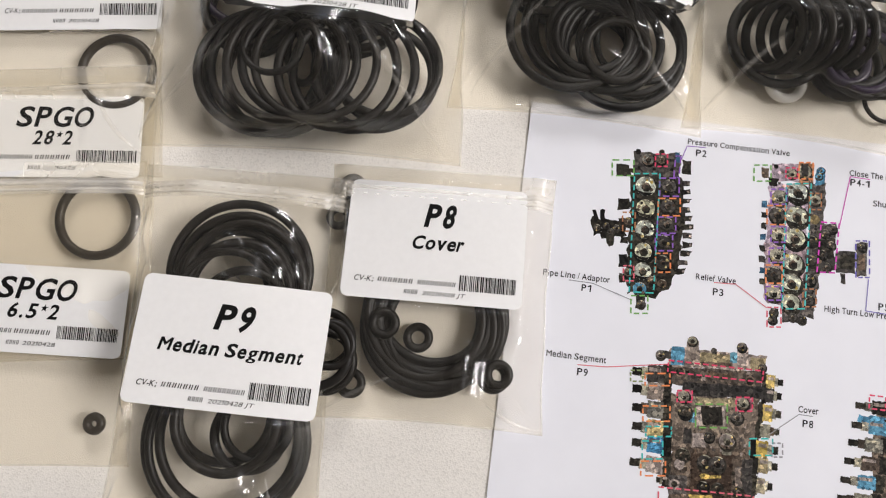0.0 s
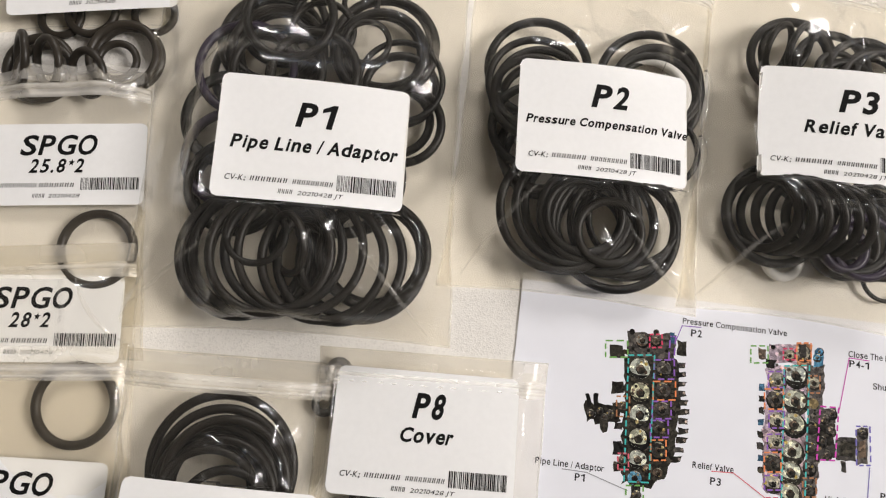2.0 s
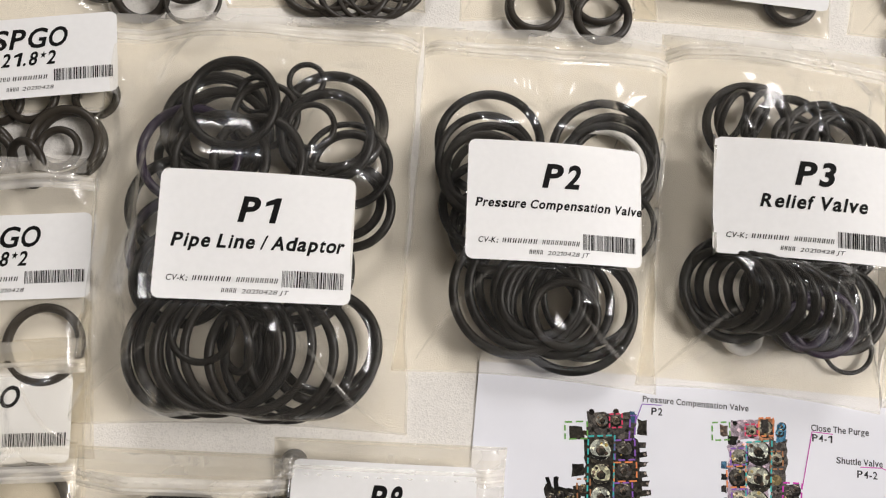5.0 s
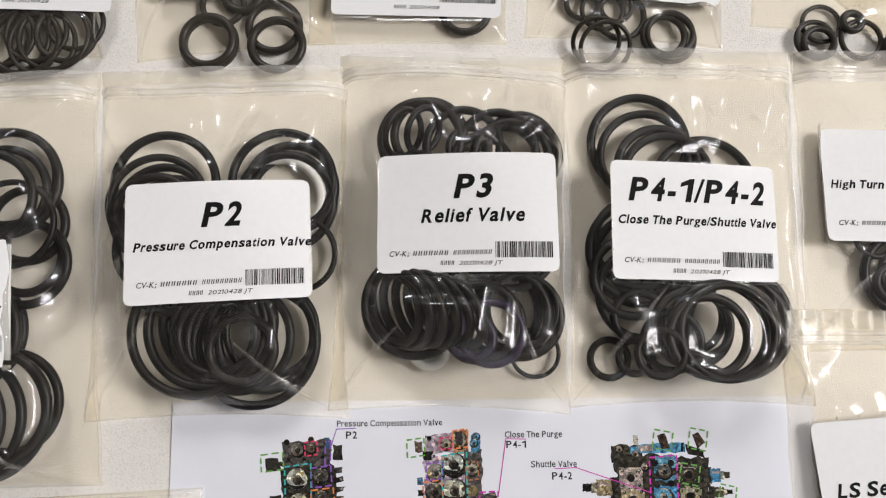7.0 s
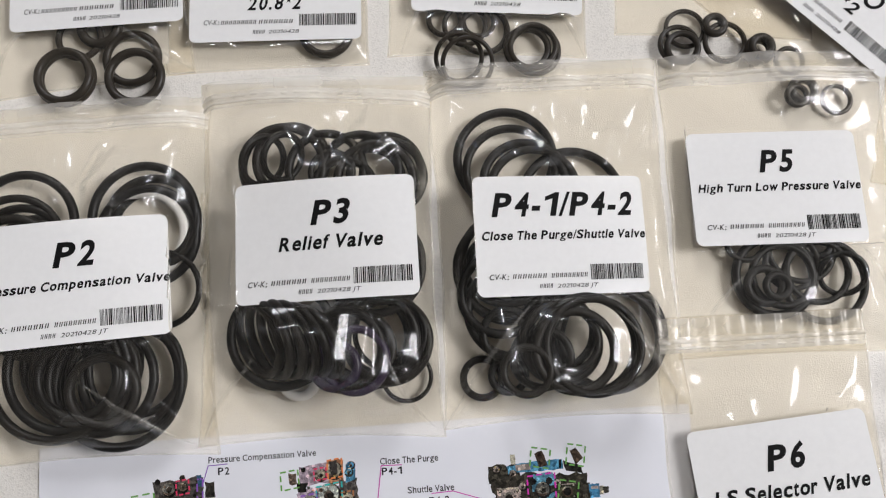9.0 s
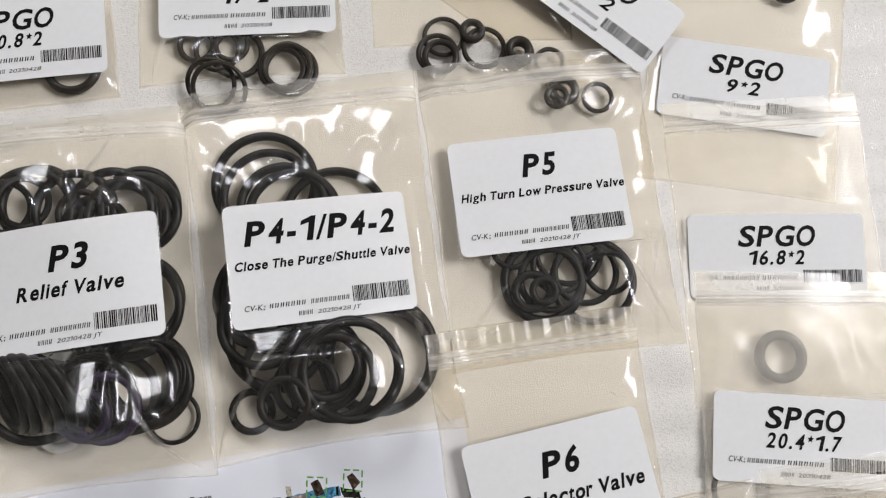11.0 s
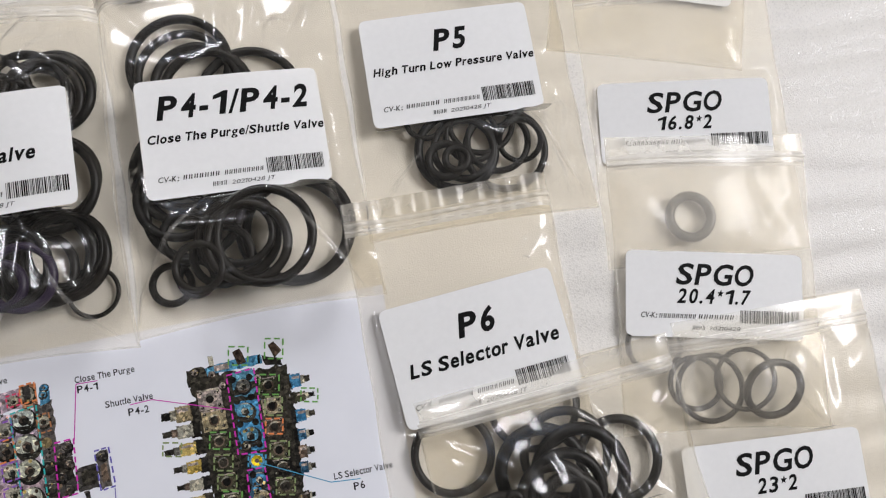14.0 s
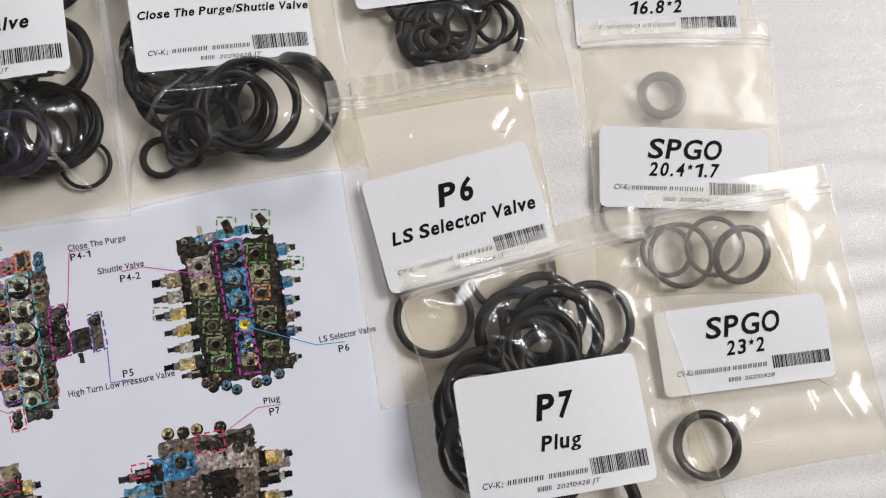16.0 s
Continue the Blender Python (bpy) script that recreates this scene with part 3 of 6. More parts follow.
    def world(self, x, y, up):
        return np.column_stack([self.flat(x, y), self.top(x, y) + up]) * MM


def label_body(st, parent, radius=2.2):
    nx, ny = 30, 20
    vs = []
    for j in range(ny):
        for i in range(nx):
            x, y = st.w * i / (nx - 1), st.h * j / (ny - 1)
            for cx, sx in ((radius, -1), (st.w - radius, 1)):
                for cy, sy in ((radius, -1), (st.h - radius, 1)):
                    dx, dy = (x - cx) * sx, (y - cy) * sy
                    if dx > 0 and dy > 0:
                        m = max(dx, dy)
                        k = m / max(1e-6, math.hypot(dx, dy))
                        x, y = cx + sx * dx * k, cy + sy * dy * k
            vs.append((x, y))
    vs = np.array(vs)
    ob = mesh_object("label", st.world(vs[:, 0], vs[:, 1], 0.0), grid_faces(nx, ny), sticker, parent, "white paper label with black print")
    return ob


def true_cap(text, width, bold=0.029, slant=0.22):
    """Cap height at which a line of text fills a width without being stretched."""
    lo, hi = lettering(text, bold, slant)[2:]
    return width * 0.73 / (hi[0] - lo[0])


def write(st, parent, text, cx, cy, width, cap, bold=0.029, slant=0.22, name="lettering"):
    """Letters of a cap height, stretched to a width, centred on a point of the label."""
    vs, fs, lo, hi = lettering(text, bold, slant)
    x = cx + ((vs[:, 0] - lo[0]) / (hi[0] - lo[0]) - 0.5) * width
    y = cy - (vs[:, 1] - 0.365) * cap / 0.73
    mesh_object(name, st.world(x, y, 0.1), fs, ink, parent, smooth=False)


def bars(st, parent, spans, y, high, name, lean=0.0):
    """Upright ink bars of given starts and widths."""
    vs, fs = [], []
    for x, w in spans:
        k = len(vs)
        vs += [(x, y + high), (x + w, y + high), (x + w + lean, y), (x + lean, y)]
        fs.append((k, k + 1, k + 2, k + 3))
    vs = np.array(vs)
    tagged(mesh_object(name, st.world(vs[:, 0], vs[:, 1], 0.1), fs, ink, parent, smooth=False), kind="stuff")


def word_bars(x0, x1, count):
    step = (x1 - x0) / count
    return [(x0 + (i + k) * step, step * 0.2) for i in range(count) for k in (0.0, 0.42)]


def barcode(st, parent, x0, x1, y, high, seed):
    rnd, x, spans = random.Random(seed), x0, []
    while x < x1:
        w = rnd.choice((0.16, 0.16, 0.3, 0.45))
        spans.append((x, w))
        x += w + rnd.choice((0.16, 0.2, 0.35))
    bars(st, parent, spans, y, high, "barcode")


LAID = []


def zip_bag(rings, corner, angle, width, height, base, seed, step, creases, label_at, label_z, label_size, bulge, words, cat, crimp=0.0, skin=None):
    """A bag of two films with welded sides, a press-zip near its mouth and a label."""
    st = Sticker(label_at, label_z, *label_size, bulge)
    a = radians(angle)
    middle = np.array(corner) + np.array([math.cos(a), math.sin(a)]) * width / 2 + np.array([math.sin(a), -math.cos(a)]) * height / 2
    below = [ob for ob in LAID if np.hypot(*(np.array(ob.location[:2]) / MM - middle)) < height * 0.6 + ob["radii"][0]]
    LAID.extend(rings)
    surf = Surface(corner, angle, width, height, base, rings, seed, step, creases, st, below, crimp)
    bag = tagged(new("zip_bag"), words, cat, "zip bags on the foam sheet")
    U, V = np.meshgrid(surf.us, surf.vs)
    mesh_object("front_film", surf.place(U.ravel(), V.ravel(), surf.z.ravel()), grid_faces(len(surf.us), len(surf.vs)), skin or film, bag).visible_shadow = False
    mesh_object("back_film", surf.place(U.ravel(), V.ravel(), np.minimum(surf.under, surf.z - 0.05).ravel()), grid_faces(len(surf.us), len(surf.vs)), skin or film, bag).visible_shadow = False

    def strip(name, u0, v0, u1, v1, wide, high, mat, text=""):
        n = 160 if crimp else 40
        t = np.linspace(0, 1, n)
        u, v = u0 + (u1 - u0) * t, v0 + (v1 - v0) * t
        d = np.array([v1 - v0, u0 - u1]) / math.hypot(u1 - u0, v1 - v0)
        prof = [(-0.5, 0.0), (-0.4, 0.75), (-0.15, 1.0), (0.15, 1.0), (0.4, 0.75), (0.5, 0.0)]
        vs = np.concatenate([surf.place(u + d[0] * p * wide, v + d[1] * p * wide, surf.at(u, v) + 0.05 + q * high * (1 + (0.35 * np.sin(t * math.hypot(u1 - u0, v1 - v0) * 1.3) if high > 0.3 else 0))) for p, q in prof])
        fs = [(k * n + i, k * n + i + 1, (k + 1) * n + i + 1, (k + 1) * n + i) for k in range(len(prof) - 1) for i in range(n - 1)]
        mesh_object(name, vs, fs, mat, bag, text).visible_shadow = False

    for start, end, bend in surf.ridges:
        # milky strip added along a sharp fold: its whitening and the bright line it catches
        t = np.linspace(0.08, 0.97, 50)
        d = end - start
        side = np.array([-d[1], d[0]]) / np.hypot(*d)
        mid = start + np.outer(t, d) - np.outer(bend * np.sin(t * math.pi), side)
        half = 0.75 * np.sin(np.clip(t, 0, 1) * math.pi) + 0.05
        rows = [surf.place(mid[:, 0] + side[0] * half * p, mid[:, 1] + side[1] * half * p, surf.at(mid[:, 0], mid[:, 1]) + q) for p, q in ((-1, -0.15), (0, 0.4), (1, -0.15))]
        mesh_object("crease", np.concatenate(rows), grid_faces(50, 3), crease_glint_film, bag).visible_shadow = False

    strip("mouth_flap", 0.6, 3.7, width - 0.6, 3.7, 6.0, 0.06, flap_film)
    strip("zip_band", 0.3, 9.3, width - 0.3, 9.3, 5.2, 0.1, band_film)
    strip("zip_track", 0.3, 8.2, width - 0.3, 8.2, 1.5, 1.0, zip_film, "translucent press-zip track")
    strip("zip_track", 0.3, 10.4, width - 0.3, 10.4, 1.0, 0.45, zip_film, "translucent press-zip track")
    strip("side_seam", 0.4, 0.3, 0.4, height - 0.3, 0.7, 0.12, seam_film)
    strip("side_seam", width - 0.4, 0.3, width - 0.4, height - 0.3, 0.7, 0.12, seam_film)
    strip("bottom_fold", 0.3, height - 0.4, width - 0.3, height - 0.4, 0.6, 0.12, seam_film)
    strip("mouth_edge", 0.3, 0.3, width - 0.3, 0.3, 0.4, 0.1, seam_film)
    return bag, st, label_body(st, bag)


# how far down its label each number and caption stands
PRINT_LINES = {"P1": (0.295, 0.548), "P2": (0.285, 0.53), "P3": (0.285, 0.53), "P4-1/P4-2": (0.242, 0.50), "P5": (0.267, 0.497), "P6": (0.29, 0.55), "P7": (0.315, 0.59),
               "P8": (0.272, 0.505), "P9": (0.285, 0.533)}


def part_bag(rings, corner, angle, width, height, base, label_at, label_z, number, number_width, caption, caption_width, seed, shift, crimp=0.0):
    bag, st, lab = zip_bag(rings, corner, angle, width, height, base, seed, 0.65, 22, label_at, label_z, (57, 38.4) if number in ("P2", "P3") else (58, 39), 2.6 if number in ("P2", "P3") else min(1.4, label_z[0] * 0.1),
                           f"clear zip bag of black O-rings labelled {number}", "zip bag", crimp)
    W, H = st.w, st.h
    high, low = PRINT_LINES[number]
    write(st, lab, number, (0.535 + shift) * W, high * H, number_width * 1.05 * W, 7.8, 0.032)
    write(st, lab, caption, (0.53 + shift * 0.6) * W, low * H, min(0.955, caption_width * 1.05) * W, 1.04 * true_cap(caption, min(0.955, caption_width * 1.05) * W))
    write(st, lab, "CV-K;", 0.125 * W, 0.84 * H, 0.11 * W, 1.75, 0.006)
    bars(st, lab, word_bars(0.20 * W, 0.40 * W, 7) + word_bars(0.42 * W, 0.635 * W, 9), 0.82 * H, 1.45, "word_bar", 0.3)
    bars(st, lab, word_bars(0.35 * W, 0.43 * W, 4), 0.905 * H, 1.4, "word_bar", 0.2)
    write(st, lab, "20210428 JT", 0.57 * W, 0.925 * H, 0.24 * W, 1.35, -0.001)
    barcode(st, lab, 0.65 * W, 0.96 * W, 0.755 * H, 5.0, seed)


def size_bag(rings, corner, angle, width, height, base, label_at, label_z, size, size_width, seed, skin=None):
    bag, st, lab = zip_bag(rings, corner, angle, width, height, base, seed, 1.4, 12, label_at, label_z, (59.5, 28.5), 0.3,
                           f"small clear zip bag labelled with seal size {size}" if size else "small clear zip bag of seal rings with a white label", "zip bag", skin=skin)
    W, H = st.w, st.h
    write(st, lab, "SPGO", 0.50 * W, 0.265 * H, 0.44 * W, 7.0, 0.021)
    if size:
        write(st, lab, size, 0.495 * W, 0.52 * H, size_width * 1.08 * W, 4.8, 0.023)
    write(st, lab, "CV-K;", 0.13 * W, 0.75 * H, 0.09 * W, 1.8, 0.004)
    bars(st, lab, word_bars(0.185 * W, 0.395 * W, 9) + word_bars(0.405 * W, 0.61 * W, 7), 0.73 * H, 1.45, "word_bar", 0.3)
    bars(st, lab, word_bars(0.37 * W, 0.445 * W, 4), 0.86 * H, 1.4, "word_bar", 0.2)
    write(st, lab, "20210428", 0.55 * W, 0.885 * H, 0.18 * W, 1.35, -0.001)
    barcode(st, lab, 0.64 * W, 0.97 * W, 0.67 * H, 4.2, seed)


# ---- printed sheet ----
sheet_paper = tagged(new("printed_sheet"), "white printed sheet with labelled valve photographs", "paper")


def paper_height(x, y):
    """The sheet lies nearly flat, with a slight wave, in millimetres."""
    fold = math.exp(-(((x - 212) / 5.5) ** 2)) * (0.6 + 0.4 * math.sin(y * 0.04 + 1))
    return 0.2 + 0.12 * math.sin(x * 0.03 + y * 0.02) + 1.0 * fold


xs, ys = np.linspace(0, 210, 85), np.linspace(0, -297, 90)
verts = [((x + 0.028 * y * x / 210) * MM, y * MM, paper_height(x, y) * MM) for y in ys for x in xs]
paper_ob = mesh_object("paper", verts, grid_faces(85, 90), paper_white, sheet_paper)
mod = paper_ob.modifiers.new("thickness", "SOLIDIFY")
mod.thickness, mod.offset, mod.use_rim = 0.0001, -1, False


def printed(name, shapes, mats, parent=None, label=""):
    """Flat ink shapes on the sheet: each a polygon in millimetres, a layer, and the number of its material."""
    vs, fs, idx = [], [], []
    for poly, layer, m in shapes:
        k = len(vs)
        vs += [(x * MM, y * MM, (paper_height(x, y) + 0.03 + 0.012 * layer) * MM) for x, y in poly]
        fs.append(tuple(range(k, len(vs))))
        idx.append(m)
    return mesh_object(name, vs, fs, mats, parent or sheet_paper, label, smooth=False, index=idx)


def box_poly(x0, y0, x1, y1):
    return [(x0, y0), (x1, y0), (x1, y1), (x0, y1)]


def caption(text, x, y, width, cap, bold=0.0):
    """Text with its left end at x and its baseline at y."""
    vs, fs, lo, hi = lettering(text, bold, 0.0)
    px = x + (vs[:, 0] - lo[0]) / (hi[0] - lo[0]) * width
    py = y + vs[:, 1] * cap / 0.73
    pz = [paper_height(a, b) + 0.05 for a, b in zip(px, py)]
    mesh_object("printed_caption", np.column_stack([px, py, pz]) * MM, fs, caption_ink, sheet_paper, smooth=False)


def stroke(points, wide):
    out = []
    for (x0, y0), (x1, y1) in zip(points, points[1:]):
        d = math.hypot(x1 - x0, y1 - y0)
        nx_, ny_ = -(y1 - y0) / d * wide / 2, (x1 - x0) / d * wide / 2
        out.append([(x0 + nx_, y0 + ny_), (x0 - nx_, y0 - ny_), (x1 - nx_, y1 - ny_), (x1 + nx_, y1 + ny_)])
    return out


def leader(points, colour):
    printed("leader_line", [(p, 6, 0) for p in stroke(points, 0.28)], LINE[colour])


def dashed_quad(corners, colour, wide=0.5, dash=1.7):
    """A dashed frame printed round a part of a photograph."""
    out = []
    for (ax, ay), (bx, by) in zip(corners, corners[1:] + corners[:1]):
        d = math.hypot(bx - ax, by - ay)
        n = max(2, int(d / (dash * 1.6)))
        for i in range(n):
            s, e = i / n, (i + 0.66) / n
            out += stroke([(ax + (bx - ax) * s, ay + (by - ay) * s), (ax + (bx - ax) * e, ay + (by - ay) * e)], wide)
    printed("dashed_frame", [(p, 7, 0) for p in out], LINE[colour])


def dashed(x0, y0, x1, y1, colour):
    dashed_quad([(x0, y0), (x1, y0), (x1, y1), (x0, y1)], colour)


PRINTS = [print_dark, print_rust, print_metal, print_blue, print_yellow, print_pale, print_olive, print_slate, print_cream, print_straw, print_deep_blue,
          print_lilac, print_orange, print_signal, print_umber, print_rose]
DARK, RUST, METAL, BLUE, YELLOW, PALE, OLIVE, SLATE, CREAM, YELLOWISH, DARKBLUE, LILAC, ORANGEISH, SIGNAL, UMBER, ROSE = range(16)


class Photo:
    """A valve photograph, put together from small printed patches."""

    def __init__(self, seed):
        self.r, self.shapes = random.Random(seed), []

    def ragged(self, x0, y0, x1, y1, m, layer=0, rough=0.5):
        """A block with an uneven outline."""
        pts, n = [], 9
        ring = [(x0 + (x1 - x0) * i / n, y0) for i in range(n)] + [(x1, y0 + (y1 - y0) * i / n) for i in range(n)]
        ring += [(x1 - (x1 - x0) * i / n, y1) for i in range(n)] + [(x0, y1 - (y1 - y0) * i / n) for i in range(n)]
        for x, y in ring:
            pts.append((x + self.r.uniform(-rough, rough), y + self.r.uniform(-rough, rough)))
        self.shapes.append((pts, layer, m))

    def quad(self, corners, m, layer=0, rough=0.4):
        """A four-sided patch with an uneven outline."""
        pts = []
        for (ax, ay), (bx, by) in zip(corners, corners[1:] + corners[:1]):
            n = max(2, int(math.hypot(bx - ax, by - ay) / 1.6))
            pts += [(ax + (bx - ax) * i / n + self.r.uniform(-rough, rough), ay + (by - ay) * i / n + self.r.uniform(-rough, rough)) for i in range(n)]
        self.shapes.append((pts, layer, m))

    def disc(self, x, y, r, m, layer, n=14, turn=0.0):
        self.shapes.append(([(x + r * math.cos(2 * math.pi * i / n + turn) * self.r.uniform(0.93, 1.05), y + r * math.sin(2 * math.pi * i / n + turn)) for i in range(n)], layer, m))

    def port(self, x, y, r, rim=METAL, hole=DARK):
        """A round fitting seen end on: shaded collar, bright cap, flat-sided nut and its stud."""
        self.disc(x + r * 0.12, y - r * 0.18, r * 1.2, DARK, 2)
        self.disc(x, y, r, rim, 3)
        self.arc(x, y, r * 0.62, r * 0.98, 200, 330, RUST if rim in (METAL, PALE) else DARK, 3.2)
        self.arc(x, y, r * 0.80, r * 0.98, 40, 120, METAL, 3.3)
        for _ in range(3):
            a, k = self.r.uniform(0, 6.28), self.r.uniform(0.6, 0.9)
            self.disc(x + r * k * math.cos(a), y + r * k * math.sin(a), r * self.r.uniform(0.1, 0.24), self.r.choice((DARK, RUST, YELLOW)), 3.6, 7)
        turn = self.r.uniform(0, 1.5)
        self.disc(x + r * 0.05, y - r * 0.12, r * 0.50, DARK, 4, 6, turn)
        self.disc(x - r * 0.05, y + r * 0.05, r * 0.38, hole if hole != DARK else RUST, 4.4, 6, turn)
        self.arc(x - r * 0.05, y + r * 0.05, r * 0.16, r * 0.35, 70, 190, METAL, 4.7)
        self.disc(x + r * 0.1, y - r * 0.1, r * 0.24, DARK, 5, 8)

    def arc(self, x, y, r0, r1, a0, a1, m, layer):
        """A crescent between two radii."""
        n = 9
        out = [radians(a0 + (a1 - a0) * i / n) for i in range(n + 1)]
        lean = [math.sin(math.pi * i / n) for i in range(n + 1)]
        pts = [(x + r1 * math.cos(a), y + r1 * math.sin(a)) for a in out]
        pts += [(x + (r1 + (r0 - r1) * k) * math.cos(a), y + (r1 + (r0 - r1) * k) * math.sin(a)) for a, k in zip(reversed(out), reversed(lean))]
        self.shapes.append((pts, layer, m))

    def plate(self, x, y, w, h, m, bore=DARK):
        """A bolted flange plate with a round bore, a lit upper edge and a bolt in each corner."""
        self.ragged(x - w / 2 + 0.25, y - h / 2 - 0.35, x + w / 2 + 0.4, y + h / 2, DARK, 0.9, 0.15)
        self.ragged(x - w / 2, y - h / 2, x + w / 2, y + h / 2, m, 1.0, 0.14)
        self.ragged(x - w / 2 + 0.2, y + h / 2 - 0.5, x + w / 2 - 0.2, y + h / 2 - 0.1, PALE if m != PALE else METAL, 1.2, 0.08)
        self.clutter(x - w / 2, y - h / 2, x + w / 2, y + h / 2, 7, (m, DARK, RUST, m), (0.3, 0.9), 1.3)
        for sx in (-1, 1):
            for sy in (-1, 1):
                self.disc(x + sx * w * 0.36, y + sy * h * 0.34, 0.55, DARK, 2.0, 8)
                self.disc(x + sx * w * 0.36 - 0.1, y + sy * h * 0.34 + 0.12, 0.28, METAL, 2.3, 6)
        self.disc(x, y, 1.75, m if m == PALE else RUST, 2.0)
        self.arc(x, y, 1.1, 1.75, 30, 170, METAL, 2.3)
        self.disc(x, y - 0.05, 1.25, bore, 2.6)

    def plug(self, x, y, dx, wide, m, tip=True):
        """A side plug: collar, barrel, neck and stud, pointing along dx."""
        s = 1 if dx > 0 else -1
        a = abs(dx)
        self.ragged(x, y - wide * 0.62, x + s * a * 0.25, y + wide * 0.62, DARK, 1, 0.15)
        self.ragged(x + s * a * 0.2, y - wide * 0.5, x + s * a * 0.62, y + wide * 0.5, m, 2, 0.2)
        self.ragged(x + s * a * 0.28, y + wide * 0.12, x + s * a * 0.58, y + wide * 0.34, PALE if m != METAL else METAL, 3, 0.12)
        self.ragged(x + s * a * 0.6, y - wide * 0.32, x + s * a * 0.78, y + wide * 0.32, METAL if m != METAL else RUST, 2, 0.12)
        if tip:
            self.ragged(x + s * a * 0.76, y - wide * 0.22, x + s * a, y + wide * 0.24, DARK, 3, 0.15)

    def clutter(self, x0, y0, x1, y1, count, mats, size=(0.3, 1.0), layer=1.5):
        for _ in range(count):
            x, y, w, h = self.r.uniform(x0, x1), self.r.uniform(y0, y1), self.r.uniform(*size), self.r.uniform(*size)
            self.ragged(x - w / 2, y - h / 2, x + w / 2, y + h / 2, self.r.choice(mats), layer + self.r.random() * 0.4, min(w, h) * 0.18)

    def finish(self, label):
        return printed("valve_photograph", self.shapes, PRINTS, None, label)



# dark valve with two columns of fittings
photo = Photo(1)
photo.quad([(36.3, -13.1), (52.0, -12.1), (52.2, -20.4), (36.5, -21.6)], SLATE, 0, 0.4)
photo.quad([(36.2, -21.3), (53.1, -19.9), (55.0, -35.2), (37.0, -37.5)], DARK, 0.1, 0.6)
photo.quad([(36.5, -36.4), (55.1, -34.1), (54.3, -50.8), (37.2, -51.9)], DARK, 0.2, 0.6)
photo.quad([(37.1, -50.8), (54.4, -49.7), (51.6, -58.2), (38.6, -61.5)], DARK, 0.3, 0.6)
photo.quad([(42.0, -58.9), (50.5, -57.8), (47.2, -61.7), (41.4, -62.2)], DARK, 0.35, 0.5)
photo.quad([(52.6, -21.1), (55.7, -21.0), (55.6, -22.7), (52.8, -23.1)], SLATE, 0.5, 0.25)
photo.disc(55.3, -21.8, 0.5, PALE, 2, 6)
photo.quad([(52.9, -24.1), (56.3, -23.9), (56.4, -25.6), (53.0, -26.2)], DARK, 0.51, 0.25)
photo.disc(55.6, -24.8, 0.5, PALE, 2, 6)
photo.quad([(53.1, -27.2), (56.8, -26.9), (56.1, -28.7), (53.3, -29.2)], DARK, 0.52, 0.25)
photo.disc(55.8, -27.8, 0.5, PALE, 2, 6)
photo.quad([(53.4, -30.2), (56.4, -30.0), (56.9, -31.6), (53.5, -32.2)], SLATE, 0.53, 0.25)
photo.disc(56.0, -30.8, 0.5, PALE, 2, 6)
photo.quad([(54.2, -33.1), (57.6, -32.9), (57.2, -34.6), (54.4, -35.1)], DARK, 0.54, 0.25)
photo.disc(56.9, -33.7, 0.5, PALE, 2, 6)
photo.quad([(54.5, -36.1), (58.2, -35.8), (58.0, -37.5), (54.6, -38.0)], DARK, 0.55, 0.25)
photo.disc(57.2, -36.7, 0.5, PALE, 2, 6)
photo.quad([(54.7, -39.0), (57.8, -38.9), (57.7, -40.5), (54.9, -41.0)], SLATE, 0.56, 0.25)
photo.disc(57.4, -39.7, 0.5, PALE, 2, 6)
photo.quad([(55.0, -42.0), (58.3, -41.8), (58.4, -43.4), (55.1, -44.0)], DARK, 0.57, 0.25)
photo.disc(57.6, -42.7, 0.5, PALE, 2, 6)
photo.quad([(54.6, -45.0), (58.2, -44.8), (57.5, -46.5), (54.7, -47.0)], DARK, 0.58, 0.25)
photo.disc(57.2, -45.7, 0.5, PALE, 2, 6)
photo.quad([(53.9, -48.1), (57.0, -47.9), (57.4, -49.5), (54.1, -50.0)], SLATE, 0.59, 0.25)
photo.disc(56.6, -48.7, 0.5, PALE, 2, 6)
photo.quad([(53.3, -51.1), (56.7, -50.9), (56.2, -52.6), (53.5, -53.1)], DARK, 0.6, 0.25)
photo.disc(56.0, -51.8, 0.5, PALE, 2, 6)
photo.quad([(32.3, -30.0), (36.0, -29.6), (36.3, -33.3), (32.6, -33.8)], DARK, 0.5, 0.4)
photo.quad([(33.1, -36.5), (35.9, -36.2), (36.2, -39.1), (33.4, -39.4)], DARK, 0.5, 0.4)
photo.quad([(34.3, -42.7), (36.9, -42.4), (37.1, -44.8), (34.6, -45.1)], DARK, 0.5, 0.4)
photo.quad([(34.5, -48.9), (37.3, -48.6), (37.7, -52.9), (34.9, -53.3)], DARK, 0.5, 0.4)
photo.quad([(35.2, -55.1), (37.7, -54.8), (38.0, -57.6), (35.4, -57.9)], DARK, 0.5, 0.4)
photo.quad([(27.2, -37.6), (35.9, -37.2), (36.2, -42.6), (28.2, -44.2)], DARK, 0.5, 0.6)
photo.quad([(24.2, -36.7), (27.5, -38.3), (27.9, -43.1), (25.1, -43.5)], DARK, 0.55, 0.6)
photo.quad([(24.3, -34.9), (25.8, -34.9), (26.4, -38.8), (25.1, -39.0)], DARK, 0.6, 0.3)
photo.quad([(26.7, -34.6), (28.4, -34.3), (28.8, -38.1), (27.3, -38.3)], DARK, 0.6, 0.3)
